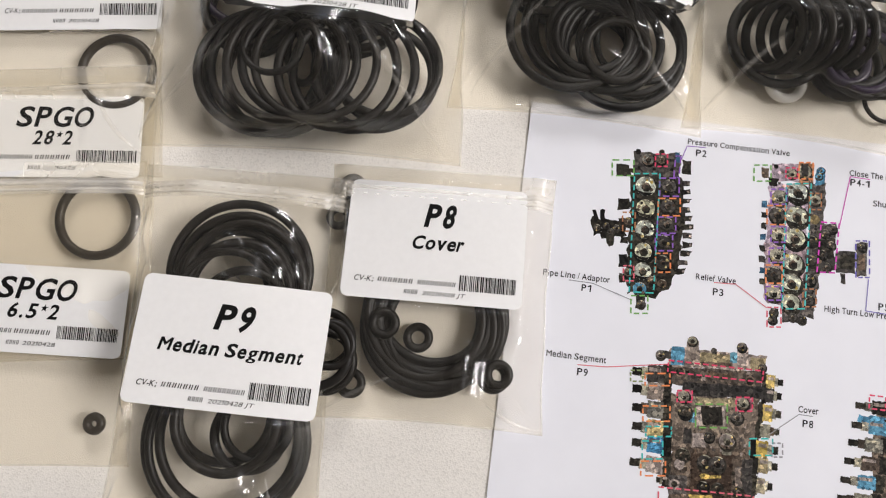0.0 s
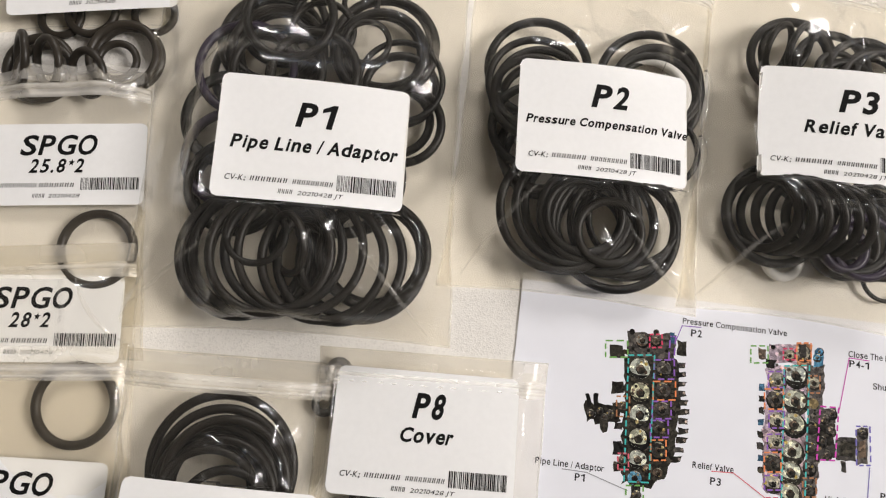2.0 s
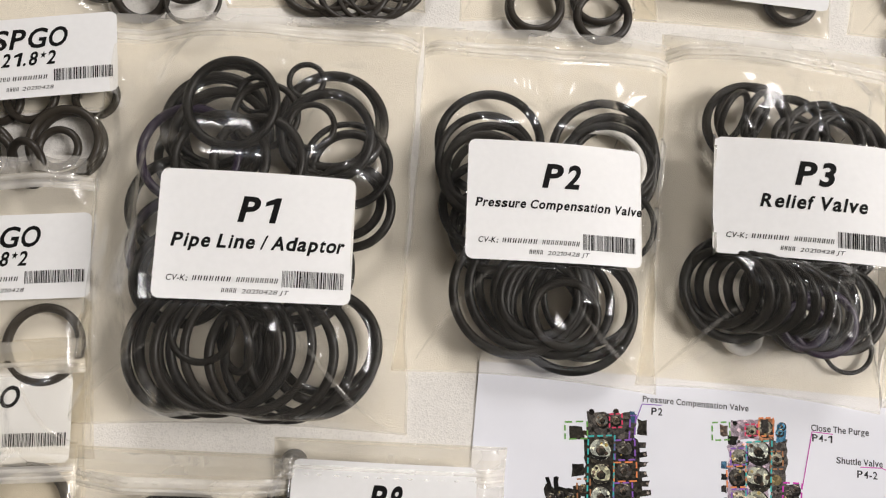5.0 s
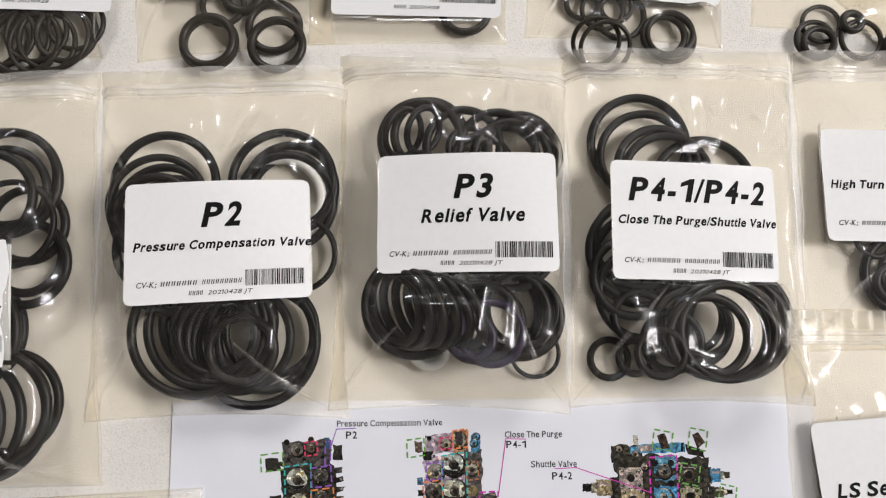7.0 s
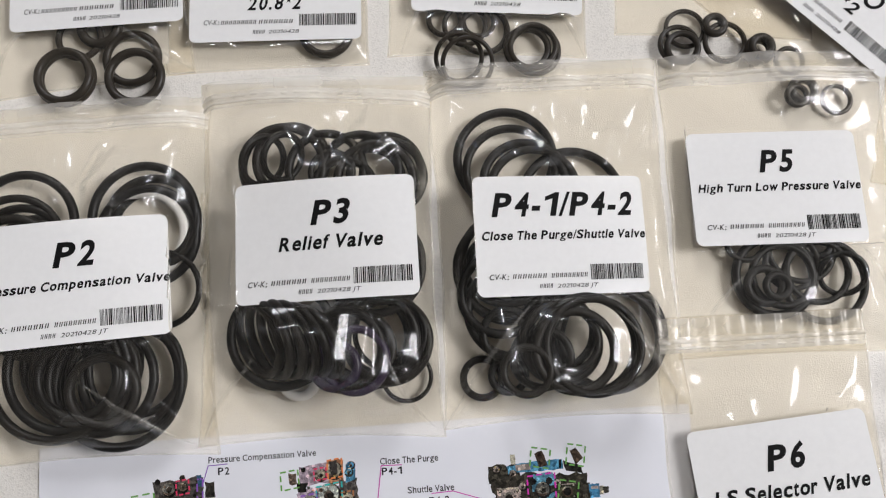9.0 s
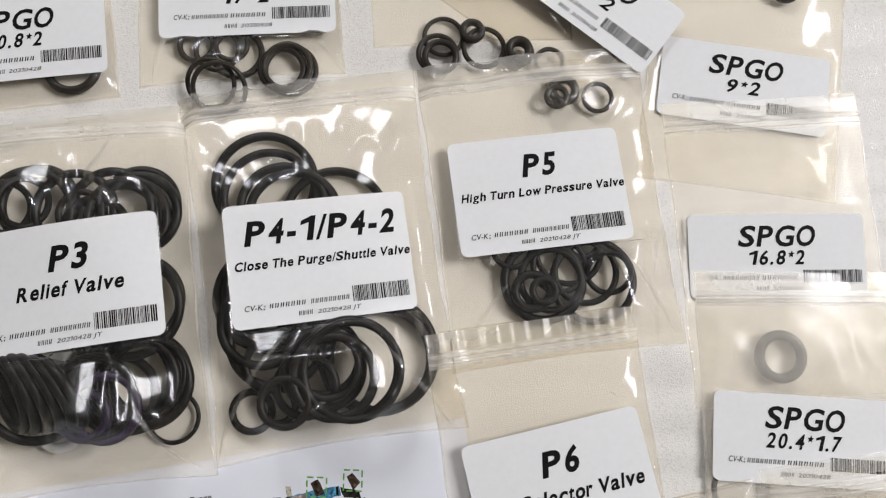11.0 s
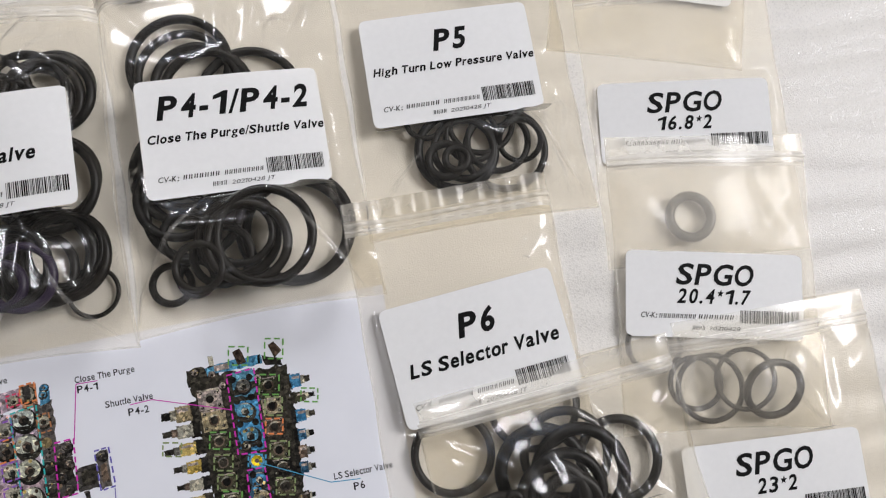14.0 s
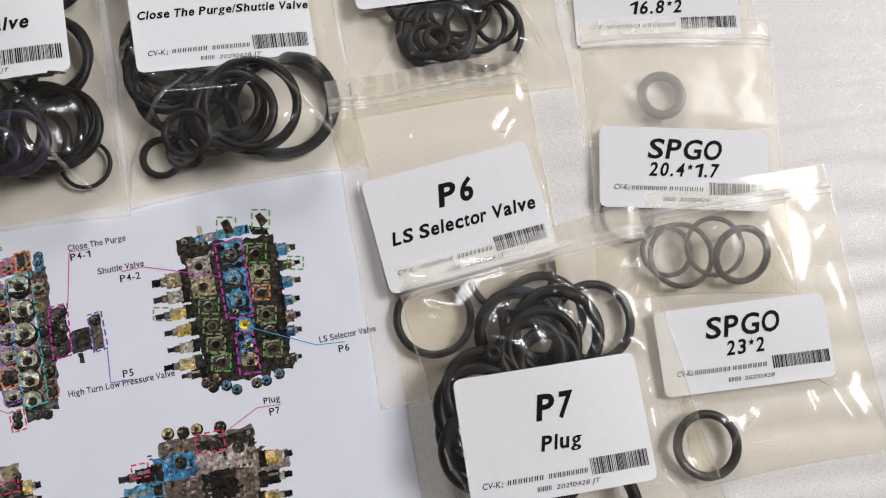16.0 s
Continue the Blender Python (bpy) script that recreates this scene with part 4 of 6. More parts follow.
photo.quad([(29.7, -42.9), (32.1, -42.8), (32.4, -46.5), (30.7, -47.0)], DARK, 0.6, 0.4)
photo.port(29.4, -39.8, 1.2, SLATE, DARK)
photo.port(32.7, -40.1, 1.2, SLATE, DARK)
photo.port(26.4, -40.8, 1.2, SLATE, DARK)
photo.port(30.9, -41.6, 1.2, SLATE, DARK)
photo.quad([(30.6, -18.4), (35.0, -17.7), (36.0, -21.6), (31.5, -22.4)], DARK, 0.8, 0.4)
photo.quad([(34.7, -19.3), (36.9, -19.2), (37.0, -20.6), (34.9, -20.9)], RUST, 0.7, 0.2)
photo.quad([(52.8, -14.0), (55.7, -14.1), (55.8, -18.7), (53.0, -18.8)], DARK, 0.6, 0.3)
photo.quad([(50.2, -11.6), (51.7, -11.6), (51.8, -15.3), (50.5, -15.2)], DARKBLUE, 0.9, 0.2)
photo.disc(37.7, -13.0, 1.0, DARK, 1, 8)
photo.disc(45.6, -12.2, 1.0, DARK, 1, 8)
photo.port(41.2, -15.3, 2.0, METAL, DARK)
photo.port(45.6, -15.2, 1.4, RUST, DARK)
photo.disc(38.4, -18.4, 0.6, DARK, 2, 8)
photo.disc(43.5, -18.4, 0.6, DARK, 2, 8)
photo.disc(48.4, -14.6, 0.6, DARK, 2, 8)
photo.disc(49.4, -17.9, 0.6, DARK, 2, 8)
photo.port(41.2, -24.6, 3.4, CREAM, DARK)
photo.port(41.8, -32.2, 3.1, CREAM, DARK)
photo.port(42.2, -39.3, 3.2, CREAM, DARK)
photo.port(42.3, -46.8, 3.0, CREAM, DARK)
photo.port(42.6, -53.4, 2.9, CREAM, DARK)
photo.port(42.2, -59.3, 2.2, BLUE, DARK)
photo.port(49.0, -23.8, 2.5, SLATE, DARK)
photo.port(49.1, -30.7, 2.5, SLATE, DARK)
photo.port(49.2, -36.8, 2.5, SLATE, DARK)
photo.port(48.6, -42.9, 2.5, SLATE, DARK)
photo.port(49.0, -49.7, 2.5, SLATE, DARK)
photo.port(36.6, -37.5, 1.6, RUST, DARK)
photo.port(37.9, -54.5, 1.6, RUST, DARK)
photo.port(46.1, -56.2, 1.6, RUST, DARK)
photo.port(49.4, -56.9, 1.6, RUST, DARK)
photo.quad([(41.4, -62.0), (44.4, -61.4), (44.5, -65.7), (41.6, -66.1)], DARK, 1, 0.4)
photo.port(43.0, -64.4, 1.4, SLATE, DARK)
photo.clutter(40.3, -59.7, 51.8, -21.0, 130, (DARK, SLATE, RUST, DARK, OLIVE), (0.3, 1.0), 0.8)
photo.finish("photograph of a dark valve block with two columns of fittings")
dashed_quad([(29.2, -17.0), (36.4, -16.1), (36.9, -21.5), (29.7, -22.4)], "green")
dashed_quad([(43.5, -13.2), (47.5, -12.6), (47.9, -16.9), (43.8, -17.5)], "red")
dashed_quad([(45.6, -21.3), (52.1, -20.5), (52.6, -26.7), (46.1, -27.5)], "purple")
dashed_quad([(45.7, -28.3), (53.0, -27.4), (53.5, -33.3), (46.2, -34.2)], "orange")
dashed_quad([(46.0, -34.7), (52.0, -33.9), (52.5, -39.4), (46.4, -40.2)], "purple")
dashed_quad([(45.8, -40.8), (51.5, -40.1), (52.0, -45.4), (46.3, -46.1)], "purple")
dashed_quad([(46.4, -47.0), (51.3, -46.3), (51.8, -52.6), (46.9, -53.3)], "orange")
dashed_quad([(34.3, -34.5), (38.5, -34.0), (39.0, -40.4), (34.9, -40.9)], "brown")
dashed_quad([(36.2, -52.4), (39.6, -52.0), (40.1, -57.0), (36.7, -57.4)], "rose")
dashed_quad([(39.6, -62.0), (45.1, -61.3), (45.6, -67.1), (40.1, -67.8)], "green")
dashed_quad([(37.1, -20.8), (45.6, -19.7), (46.9, -60.2), (38.9, -60.8)], "teal")
dashed_quad([(50.3, -13.0), (52.1, -12.8), (52.0, -20.3), (50.3, -20.5)], "purple")
leader([(52.1, -14.6), (53.9, -9.0), (60.2, -8.8)], "purple")
leader([(40.2, -63.5), (26.7, -59.5), (18.8, -59.4)], "grey")
caption("Pressure Compensation Valve", 54.0, -8.2, 34.5, 1.9, 0.012)
caption("P2", 57.0, -12.1, 3.6, 2.3, 0.016)
caption("Pipe Line / Adaptor", 10.1, -58.7, 22.2, 2.0, 0.012)
caption("P1", 23.2, -62.5, 3.2, 2.3, 0.016)

# bright valve with a side arm
photo = Photo(2)
photo.quad([(82.6, -11.6), (92.4, -10.2), (93.0, -16.7), (82.6, -17.3)], LILAC, 0, 0.3)
photo.quad([(91.6, -10.3), (96.8, -9.8), (97.0, -17.5), (92.2, -17.7)], ORANGEISH, 0.05, 0.3)
photo.quad([(82.4, -18.3), (96.0, -17.7), (96.1, -38.9), (82.1, -39.5)], LILAC, 0.1, 0.6)
photo.quad([(82.2, -38.4), (96.4, -37.7), (96.2, -59.6), (83.3, -58.5)], LILAC, 0.15, 0.6)
photo.quad([(95.2, -16.4), (101.1, -15.9), (101.1, -40.4), (96.3, -41.1)], SLATE, 0.2, 0.6)
photo.quad([(95.9, -40.0), (101.2, -39.3), (99.7, -61.9), (95.8, -61.8)], SLATE, 0.25, 0.6)
photo.quad([(89.1, -59.4), (97.0, -58.9), (96.5, -64.1), (89.0, -64.1)], SLATE, 0.3, 0.6)
photo.quad([(97.8, -11.8), (100.9, -11.6), (101.1, -16.6), (97.8, -16.8)], BLUE, 0.8, 0.5)
photo.port(99.3, -11.8, 1.2, BLUE, METAL)
photo.port(98.6, -13.9, 1.2, BLUE, METAL)
photo.quad([(80.2, -24.7), (82.1, -24.5), (82.3, -26.7), (80.4, -26.7)], DARKBLUE, 0.6, 0.25)
photo.quad([(80.2, -28.6), (82.2, -28.3), (82.3, -30.5), (80.5, -30.5)], DARK, 0.61, 0.25)
photo.quad([(80.2, -32.3), (82.2, -32.1), (82.3, -34.3), (80.5, -34.3)], SLATE, 0.62, 0.25)
photo.quad([(80.3, -36.1), (82.2, -35.9), (82.4, -38.1), (80.5, -38.1)], DARKBLUE, 0.63, 0.25)
photo.quad([(80.3, -39.9), (82.2, -39.6), (82.4, -41.8), (80.5, -41.8)], DARK, 0.64, 0.25)
photo.quad([(80.5, -43.6), (82.5, -43.4), (82.6, -45.5), (80.8, -45.6)], SLATE, 0.65, 0.25)
photo.quad([(80.8, -47.3), (82.7, -47.1), (82.9, -49.2), (81.0, -49.3)], DARKBLUE, 0.6599999999999999, 0.25)
photo.quad([(81.0, -51.0), (83.0, -50.8), (83.1, -52.9), (81.3, -52.9)], DARK, 0.6699999999999999, 0.25)
photo.quad([(100.0, -32.8), (101.8, -32.7), (101.7, -34.3), (100.1, -34.6)], RUST, 0.6, 0.25)
photo.quad([(99.8, -36.0), (101.5, -35.9), (101.5, -37.4), (99.9, -37.7)], DARK, 0.61, 0.25)
photo.quad([(99.5, -39.1), (101.2, -39.0), (101.2, -40.5), (99.6, -40.9)], SLATE, 0.62, 0.25)
photo.quad([(99.2, -42.2), (101.0, -42.1), (100.9, -43.7), (99.3, -44.0)], RUST, 0.63, 0.25)
photo.quad([(99.0, -45.3), (100.7, -45.2), (100.7, -46.8), (99.1, -47.1)], DARK, 0.64, 0.25)
photo.quad([(98.7, -48.4), (100.4, -48.3), (100.4, -49.8), (98.8, -50.2)], SLATE, 0.65, 0.25)
photo.disc(84.2, -12.3, 0.8, DARK, 2, 8)
photo.disc(86.5, -14.3, 0.6, PALE, 2, 8)
photo.port(89.6, -14.2, 1.7, METAL, METAL)
photo.port(93.9, -12.9, 2.4, METAL, DARK)
photo.quad([(92.7, -10.4), (94.8, -10.1), (95.3, -14.4), (93.1, -14.6)], SLATE, 5.2, 0.2)
photo.port(91.9, -20.4, 3.4, CREAM, DARK)
photo.port(92.0, -28.6, 3.6, CREAM, DARK)
photo.port(91.9, -36.1, 3.4, CREAM, DARK)
photo.port(91.6, -44.7, 3.4, CREAM, DARK)
photo.port(91.6, -51.3, 3.3, CREAM, DARK)
photo.port(91.7, -57.8, 3.0, CREAM, DARK)
photo.port(86.0, -23.0, 2.6, METAL, METAL)
photo.port(85.5, -28.9, 2.6, SLATE, DARK)
photo.port(86.5, -35.8, 2.6, METAL, METAL)
photo.port(86.5, -42.5, 2.6, METAL, METAL)
photo.port(85.6, -49.0, 2.6, SLATE, DARK)
photo.port(86.0, -55.3, 2.6, METAL, METAL)
photo.port(97.9, -22.2, 1.9, METAL, DARK)
photo.port(97.6, -36.3, 1.9, SLATE, DARK)
photo.port(97.5, -49.4, 1.9, SLATE, DARK)
photo.port(97.3, -56.2, 1.9, SLATE, DARK)
photo.port(97.8, -43.1, 1.9, SLATE, DARK)
photo.disc(98.1, -28.9, 1.7, YELLOWISH, 3)
photo.quad([(79.4, -13.2), (81.8, -13.1), (81.9, -16.7), (79.9, -16.8)], RUST, 1, 0.3)
photo.quad([(81.8, -16.5), (85.4, -16.5), (85.3, -19.5), (82.5, -19.4)], DARK, 1, 0.4)
photo.quad([(85.7, -60.3), (87.8, -60.2), (87.5, -65.0), (85.4, -64.8)], SLATE, 1, 0.3)
photo.port(86.2, -64.1, 1.4, SLATE, DARK)
photo.port(86.4, -61.7, 1.4, SLATE, DARK)
photo.port(92.7, -62.4, 1.4, SLATE, DARK)
photo.port(95.7, -62.9, 1.4, SLATE, DARK)
photo.quad([(100.1, -30.4), (105.5, -29.3), (105.5, -34.4), (100.0, -35.7)], SLATE, 0.5, 0.4)
photo.quad([(99.5, -35.1), (105.1, -34.4), (105.2, -41.0), (99.7, -42.0)], DARK, 0.5, 0.4)
photo.quad([(99.4, -41.5), (105.4, -40.6), (105.9, -45.1), (99.9, -46.3)], SLATE, 0.5, 0.4)
photo.port(101.8, -33.2, 1.5, SLATE, DARK)
photo.port(103.9, -37.0, 1.5, SLATE, DARK)
photo.port(101.5, -40.4, 1.5, SLATE, DARK)
photo.port(102.9, -44.4, 1.5, SLATE, DARK)
photo.port(104.1, -31.4, 1.5, SLATE, DARK)
photo.quad([(105.3, -39.0), (112.4, -37.9), (112.5, -45.6), (106.1, -46.0)], SLATE, 0.45, 0.4)
photo.quad([(107.3, -39.7), (112.0, -39.3), (111.8, -44.1), (107.1, -44.5)], DARK, 0.7, 0.2)
photo.quad([(112.3, -35.3), (115.7, -34.4), (116.0, -46.0), (112.6, -46.2)], SLATE, 0.6, 0.4)
photo.quad([(113.3, -38.9), (115.4, -38.6), (115.5, -44.1), (113.6, -44.4)], RUST, 0.8, 0.2)
photo.quad([(107.4, -45.8), (109.3, -45.8), (109.3, -49.3), (108.0, -49.4)], SLATE, 0.5, 0.3)
photo.port(114.3, -36.6, 1.3, SLATE, DARK)
photo.clutter(85.0, -59.9, 94.4, -17.9, 150, (RUST, SLATE, LILAC, DARK, ORANGEISH), (0.3, 1.0), 0.8)
photo.clutter(98.4, -59.3, 99.4, -18.4, 50, (DARK, SLATE, RUST), (0.3, 1.0), 0.8)
photo.finish("photograph of a bright valve block with a side arm")
dashed_quad([(76.8, -12.8), (82.4, -12.1), (82.8, -17.6), (77.1, -18.4)], "green")
dashed_quad([(91.8, -10.0), (96.5, -9.4), (96.8, -15.1), (92.1, -15.7)], "orange")
dashed_quad([(87.5, -12.4), (91.4, -11.9), (91.6, -15.5), (87.7, -16.0)], "red")
dashed_quad([(83.0, -20.4), (88.2, -19.8), (88.5, -24.9), (83.3, -25.6)], "purple")
dashed_quad([(82.0, -26.2), (88.1, -25.4), (88.5, -31.9), (82.4, -32.6)], "orange")
dashed_quad([(83.8, -33.1), (88.7, -32.5), (89.0, -37.8), (84.1, -38.4)], "purple")
dashed_quad([(83.6, -40.5), (88.7, -39.8), (89.0, -44.6), (83.9, -45.3)], "purple")
dashed_quad([(82.9, -46.3), (88.2, -45.6), (88.6, -51.7), (83.3, -52.3)], "orange")
dashed_quad([(83.3, -53.4), (88.5, -52.8), (88.7, -57.3), (83.6, -57.9)], "purple")
dashed_quad([(95.9, -20.2), (99.8, -19.7), (100.1, -25.3), (96.2, -25.7)], "brown")
dashed_quad([(95.5, -52.7), (99.8, -52.2), (100.1, -58.0), (95.9, -58.5)], "brown")
dashed_quad([(112.0, -34.4), (116.5, -33.9), (117.1, -46.1), (112.6, -46.7)], "violet")
dashed_quad([(84.2, -60.2), (88.7, -59.7), (89.1, -66.1), (84.6, -66.6)], "rose")
dashed_quad([(88.1, -18.0), (96.3, -16.7), (96.5, -59.1), (89.1, -60.1)], "teal")
dashed_quad([(100.3, -29.5), (106.3, -29.2), (105.7, -46.0), (99.8, -46.5)], "magenta")
leader([(84.1, -60.4), (73.5, -53.9), (66.4, -54.2)], "rose")
caption("Relief Valve", 60.3, -53.9, 13.2, 2.0, 0.012)
caption("P3", 66.2, -58.4, 3.5, 2.3, 0.016)
leader([(106.5, -29.9), (109.2, -12.7), (115.9, -12.9)], "magenta")
caption("Close The Purge", 108.9, -12.4, 18.7, 2.0, 0.012)
caption("P4-1", 109.3, -15.7, 6.5, 2.3, 0.016)
leader([(116.8, -46.8), (116.3, -57.3), (123.6, -57.6)], "violet")
caption("P5", 120.4, -56.5, 3.4, 2.3, 0.016)
caption("High Turn Low Pressure Valve", 102.9, -59.2, 33.6, 2.0, 0.012)

# rusty valve with plugs on both sides
photo = Photo(3)
photo.quad([(54.0, -91.9), (83.6, -89.7), (84.1, -106.0), (55.5, -109.7)], UMBER, 0, 0.6)
photo.quad([(56.8, -108.6), (83.6, -105.6), (84.2, -126.7), (57.2, -130.2)], UMBER, 0.05, 0.6)
photo.quad([(53.6, -83.1), (84.6, -81.0), (84.0, -86.7), (53.9, -89.1)], UMBER, 0.1, 0.4)
photo.quad([(53.8, -77.0), (85.0, -76.1), (84.9, -81.1), (53.6, -83.6)], PALE, 0.2, 0.4)
photo.quad([(54.2, -77.0), (58.5, -76.6), (59.0, -82.4), (54.7, -82.8)], BLUE, 1, 0.25)
photo.quad([(58.9, -74.5), (63.1, -74.1), (63.6, -81.2), (59.5, -81.6)], PALE, 1.2, 0.25)
photo.quad([(75.4, -74.3), (79.0, -73.9), (79.4, -79.7), (75.8, -80.1)], PALE, 1.2, 0.25)
photo.quad([(63.3, -77.7), (73.1, -76.8), (73.4, -80.4), (63.6, -81.2)], YELLOWISH, 1, 0.5)
photo.quad([(79.8, -77.1), (85.0, -76.6), (85.3, -80.6), (80.0, -81.0)], YELLOWISH, 1, 0.4)
photo.quad([(67.4, -76.0), (68.9, -75.9), (69.0, -77.4), (67.5, -77.5)], SLATE, 1.1, 0.25)
photo.quad([(73.3, -76.4), (75.7, -76.2), (76.0, -79.4), (73.5, -79.6)], BLUE, 1, 0.25)
photo.port(60.8, -74.2, 1.5, METAL, DARK)
photo.port(76.9, -74.2, 1.5, SLATE, DARK)
photo.disc(68.0, -76.5, 1.0, SLATE, 2, 8)
photo.port(83.9, -80.0, 1.3, SLATE, DARK)
photo.quad([(50.0, -78.8), (54.3, -78.4), (54.5, -80.9), (50.2, -81.3)], SLATE, 0.8, 0.25)
photo.port(50.8, -80.0, 1.5, SLATE, DARK)
photo.quad([(63.9, -80.6), (74.3, -79.7), (74.4, -81.0), (64.1, -81.9)], RUST, 1.3, 0.3)
photo.quad([(66.1, -83.6), (74.7, -82.8), (74.8, -84.5), (66.2, -85.2)], RUST, 1.3, 0.4)
photo.disc(57.6, -84.6, 1.7, RUST, 2)
photo.disc(57.6, -84.6, 1.25, DARK, 2.3)
photo.disc(80.3, -84.8, 1.7, RUST, 2)
photo.disc(80.3, -84.8, 1.25, DARK, 2.3)
photo.quad([(58.9, -87.8), (87.5, -85.7), (87.7, -89.6), (59.0, -92.1)], SLATE, 1.4, 0.25)
photo.quad([(63.5, -92.1), (76.2, -91.0), (76.4, -93.4), (63.7, -94.5)], YELLOWISH, 1.2, 0.4)
photo.quad([(57.2, -90.7), (62.1, -90.2), (62.3, -93.9), (57.5, -94.4)], ROSE, 1.5, 0.1)
photo.quad([(76.2, -90.5), (81.4, -90.0), (81.7, -94.2), (76.5, -94.7)], ROSE, 1.5, 0.1)
photo.port(59.4, -92.3, 1.9, METAL, METAL)
photo.port(78.5, -92.2, 1.9, METAL, METAL)
photo.quad([(63.9, -94.6), (73.2, -93.8), (73.7, -100.2), (64.4, -101.0)], PALE, 1.6, 0.5)
photo.quad([(65.4, -94.6), (72.1, -94.0), (72.5, -99.9), (65.9, -100.5)], DARK, 2, 0.35)
photo.port(60.2, -97.2, 2.1, DARK, DARK)
photo.port(76.9, -96.9, 1.9, SLATE, DARK)
photo.quad([(61.6, -97.0), (63.3, -96.8), (63.6, -100.1), (61.9, -100.3)], BLUE, 1.3, 0.25)
photo.quad([(63.1, -103.4), (67.5, -103.0), (67.9, -107.4), (63.4, -107.8)], PALE, 1.5, 0.25)
photo.port(74.2, -104.6, 2.5, PALE, METAL)
photo.port(68.5, -104.0, 1.6, SLATE, DARK)
photo.quad([(72.9, -106.5), (75.7, -106.3), (75.9, -109.0), (73.1, -109.2)], METAL, 1.6, 0.25)
photo.port(60.4, -110.6, 2.1, DARK, DARK)
photo.disc(59.8, -113.7, 1.7, PALE, 3)
photo.quad([(60.2, -102.3), (62.8, -102.1), (63.2, -107.0), (60.6, -107.2)], SLATE, 1.3, 0.25)
photo.quad([(63.2, -109.8), (76.5, -108.8), (77.0, -123.2), (63.8, -124.1)], RUST, 1.0, 0.4)
photo.port(67.7, -112.1, 2.4, SLATE, DARK)
photo.port(71.7, -112.0, 2.4, SLATE, DARK)
photo.quad([(66.7, -116.0), (73.3, -115.5), (73.4, -116.5), (66.8, -117.1)], YELLOW, 2, 0.4)
photo.port(67.7, -119.7, 1.8, DARK, DARK)
photo.port(72.3, -119.6, 1.8, DARK, DARK)
photo.port(79.0, -119.9, 1.8, DARK, DARK)
photo.quad([(56.4, -117.3), (62.3, -116.8), (62.8, -122.5), (56.9, -123.1)], SLATE, 1.2, 0.4)
photo.disc(58.7, -120.0, 1.7, PALE, 2)
photo.disc(58.7, -120.0, 1.0, DARK, 2.3)
photo.quad([(77.1, -112.4), (79.4, -112.2), (79.9, -119.3), (77.6, -119.5)], PALE, 1.3, 0.4)
photo.quad([(63.7, -122.4), (70.8, -121.7), (71.0, -124.2), (63.9, -124.9)], YELLOW, 1.4, 0.5)
photo.quad([(79.2, -109.4), (83.8, -109.0), (84.5, -120.6), (80.0, -121.0)], SLATE, 0.9, 0.5)
photo.plug(55.0, -86.3, -12.7, 5.6, SLATE)
photo.plug(55.4, -91.8, -12.6, 5.6, PALE)
photo.plug(55.9, -97.7, -12.6, 5.4, METAL)
photo.plug(56.4, -103.6, -12.6, 5.4, YELLOW)
photo.plug(56.8, -108.7, -12.7, 5.2, BLUE)
photo.plug(57.3, -114.9, -13.3, 5.2, PALE)
photo.plug(57.7, -119.4, -4.8, 3.6, DARK)
photo.plug(84.2, -84.1, 6.7, 4.2, YELLOW)
photo.plug(84.1, -88.5, 6.7, 4.6, SLATE)
photo.plug(83.5, -94.2, 7.5, 5.2, YELLOW)
photo.plug(83.0, -99.8, 7.7, 4.2, METAL)
photo.plug(81.9, -105.7, 8.8, 5.2, YELLOW)
photo.plug(83.0, -110.7, 7.8, 4.8, YELLOWISH)
photo.plug(83.2, -117.0, 6.4, 4.8, YELLOWISH)
photo.clutter(59.1, -125.5, 81.0, -81.5, 170, (UMBER, UMBER, SLATE, PALE, DARK, RUST), (0.3, 1.4), 0.5)
photo.finish("photograph of a rusty valve block with plugs on both sides")
dashed_quad([(46.5, -86.6), (54.4, -85.6), (54.7, -89.5), (46.8, -90.5)], "orange")
dashed_quad([(41.7, -86.2), (45.6, -85.7), (45.9, -89.2), (42.0, -89.7)], "olive")
dashed_quad([(46.6, -97.0), (55.3, -95.9), (55.7, -100.7), (47.1, -101.8)], "orange")
dashed_quad([(48.1, -103.3), (56.3, -102.3), (56.5, -105.4), (48.4, -106.5)], "teal")
dashed_quad([(47.4, -108.0), (53.9, -107.2), (54.4, -112.7), (47.9, -113.6)], "teal")
dashed_quad([(47.5, -114.3), (55.3, -113.3), (55.7, -117.8), (47.9, -118.8)], "orange")
dashed_quad([(81.3, -102.9), (88.7, -102.0), (89.0, -107.2), (81.7, -108.1)], "teal")
dashed_quad([(88.5, -103.4), (91.9, -103.0), (92.2, -107.3), (88.8, -107.7)], "grey")
dashed_quad([(57.2, -90.7), (62.0, -90.1), (62.3, -93.7), (57.5, -94.4)], "red")
dashed_quad([(76.2, -90.5), (81.4, -89.8), (81.7, -94.2), (76.5, -94.9)], "red")
dashed_quad([(63.4, -94.3), (73.5, -93.0), (74.1, -100.4), (64.0, -101.6)], "green")
dashed_quad([(53.6, -81.4), (84.4, -81.0), (84.2, -84.6), (53.7, -85.1)], "red")
dashed_quad([(53.8, -121.5), (83.8, -120.5), (84.1, -127.6), (54.3, -129.6)], "rose")
leader([(53.4, -82.7), (34.0, -86.1), (24.3, -86.6)], "rose")
caption("Median Segment", 14.0, -85.0, 19.5, 2.0, 0.012)
caption("P9", 24.5, -89.9, 3.5, 2.3, 0.016)
leader([(87.4, -100.9), (96.6, -93.3), (101.1, -93.4)], "grey")
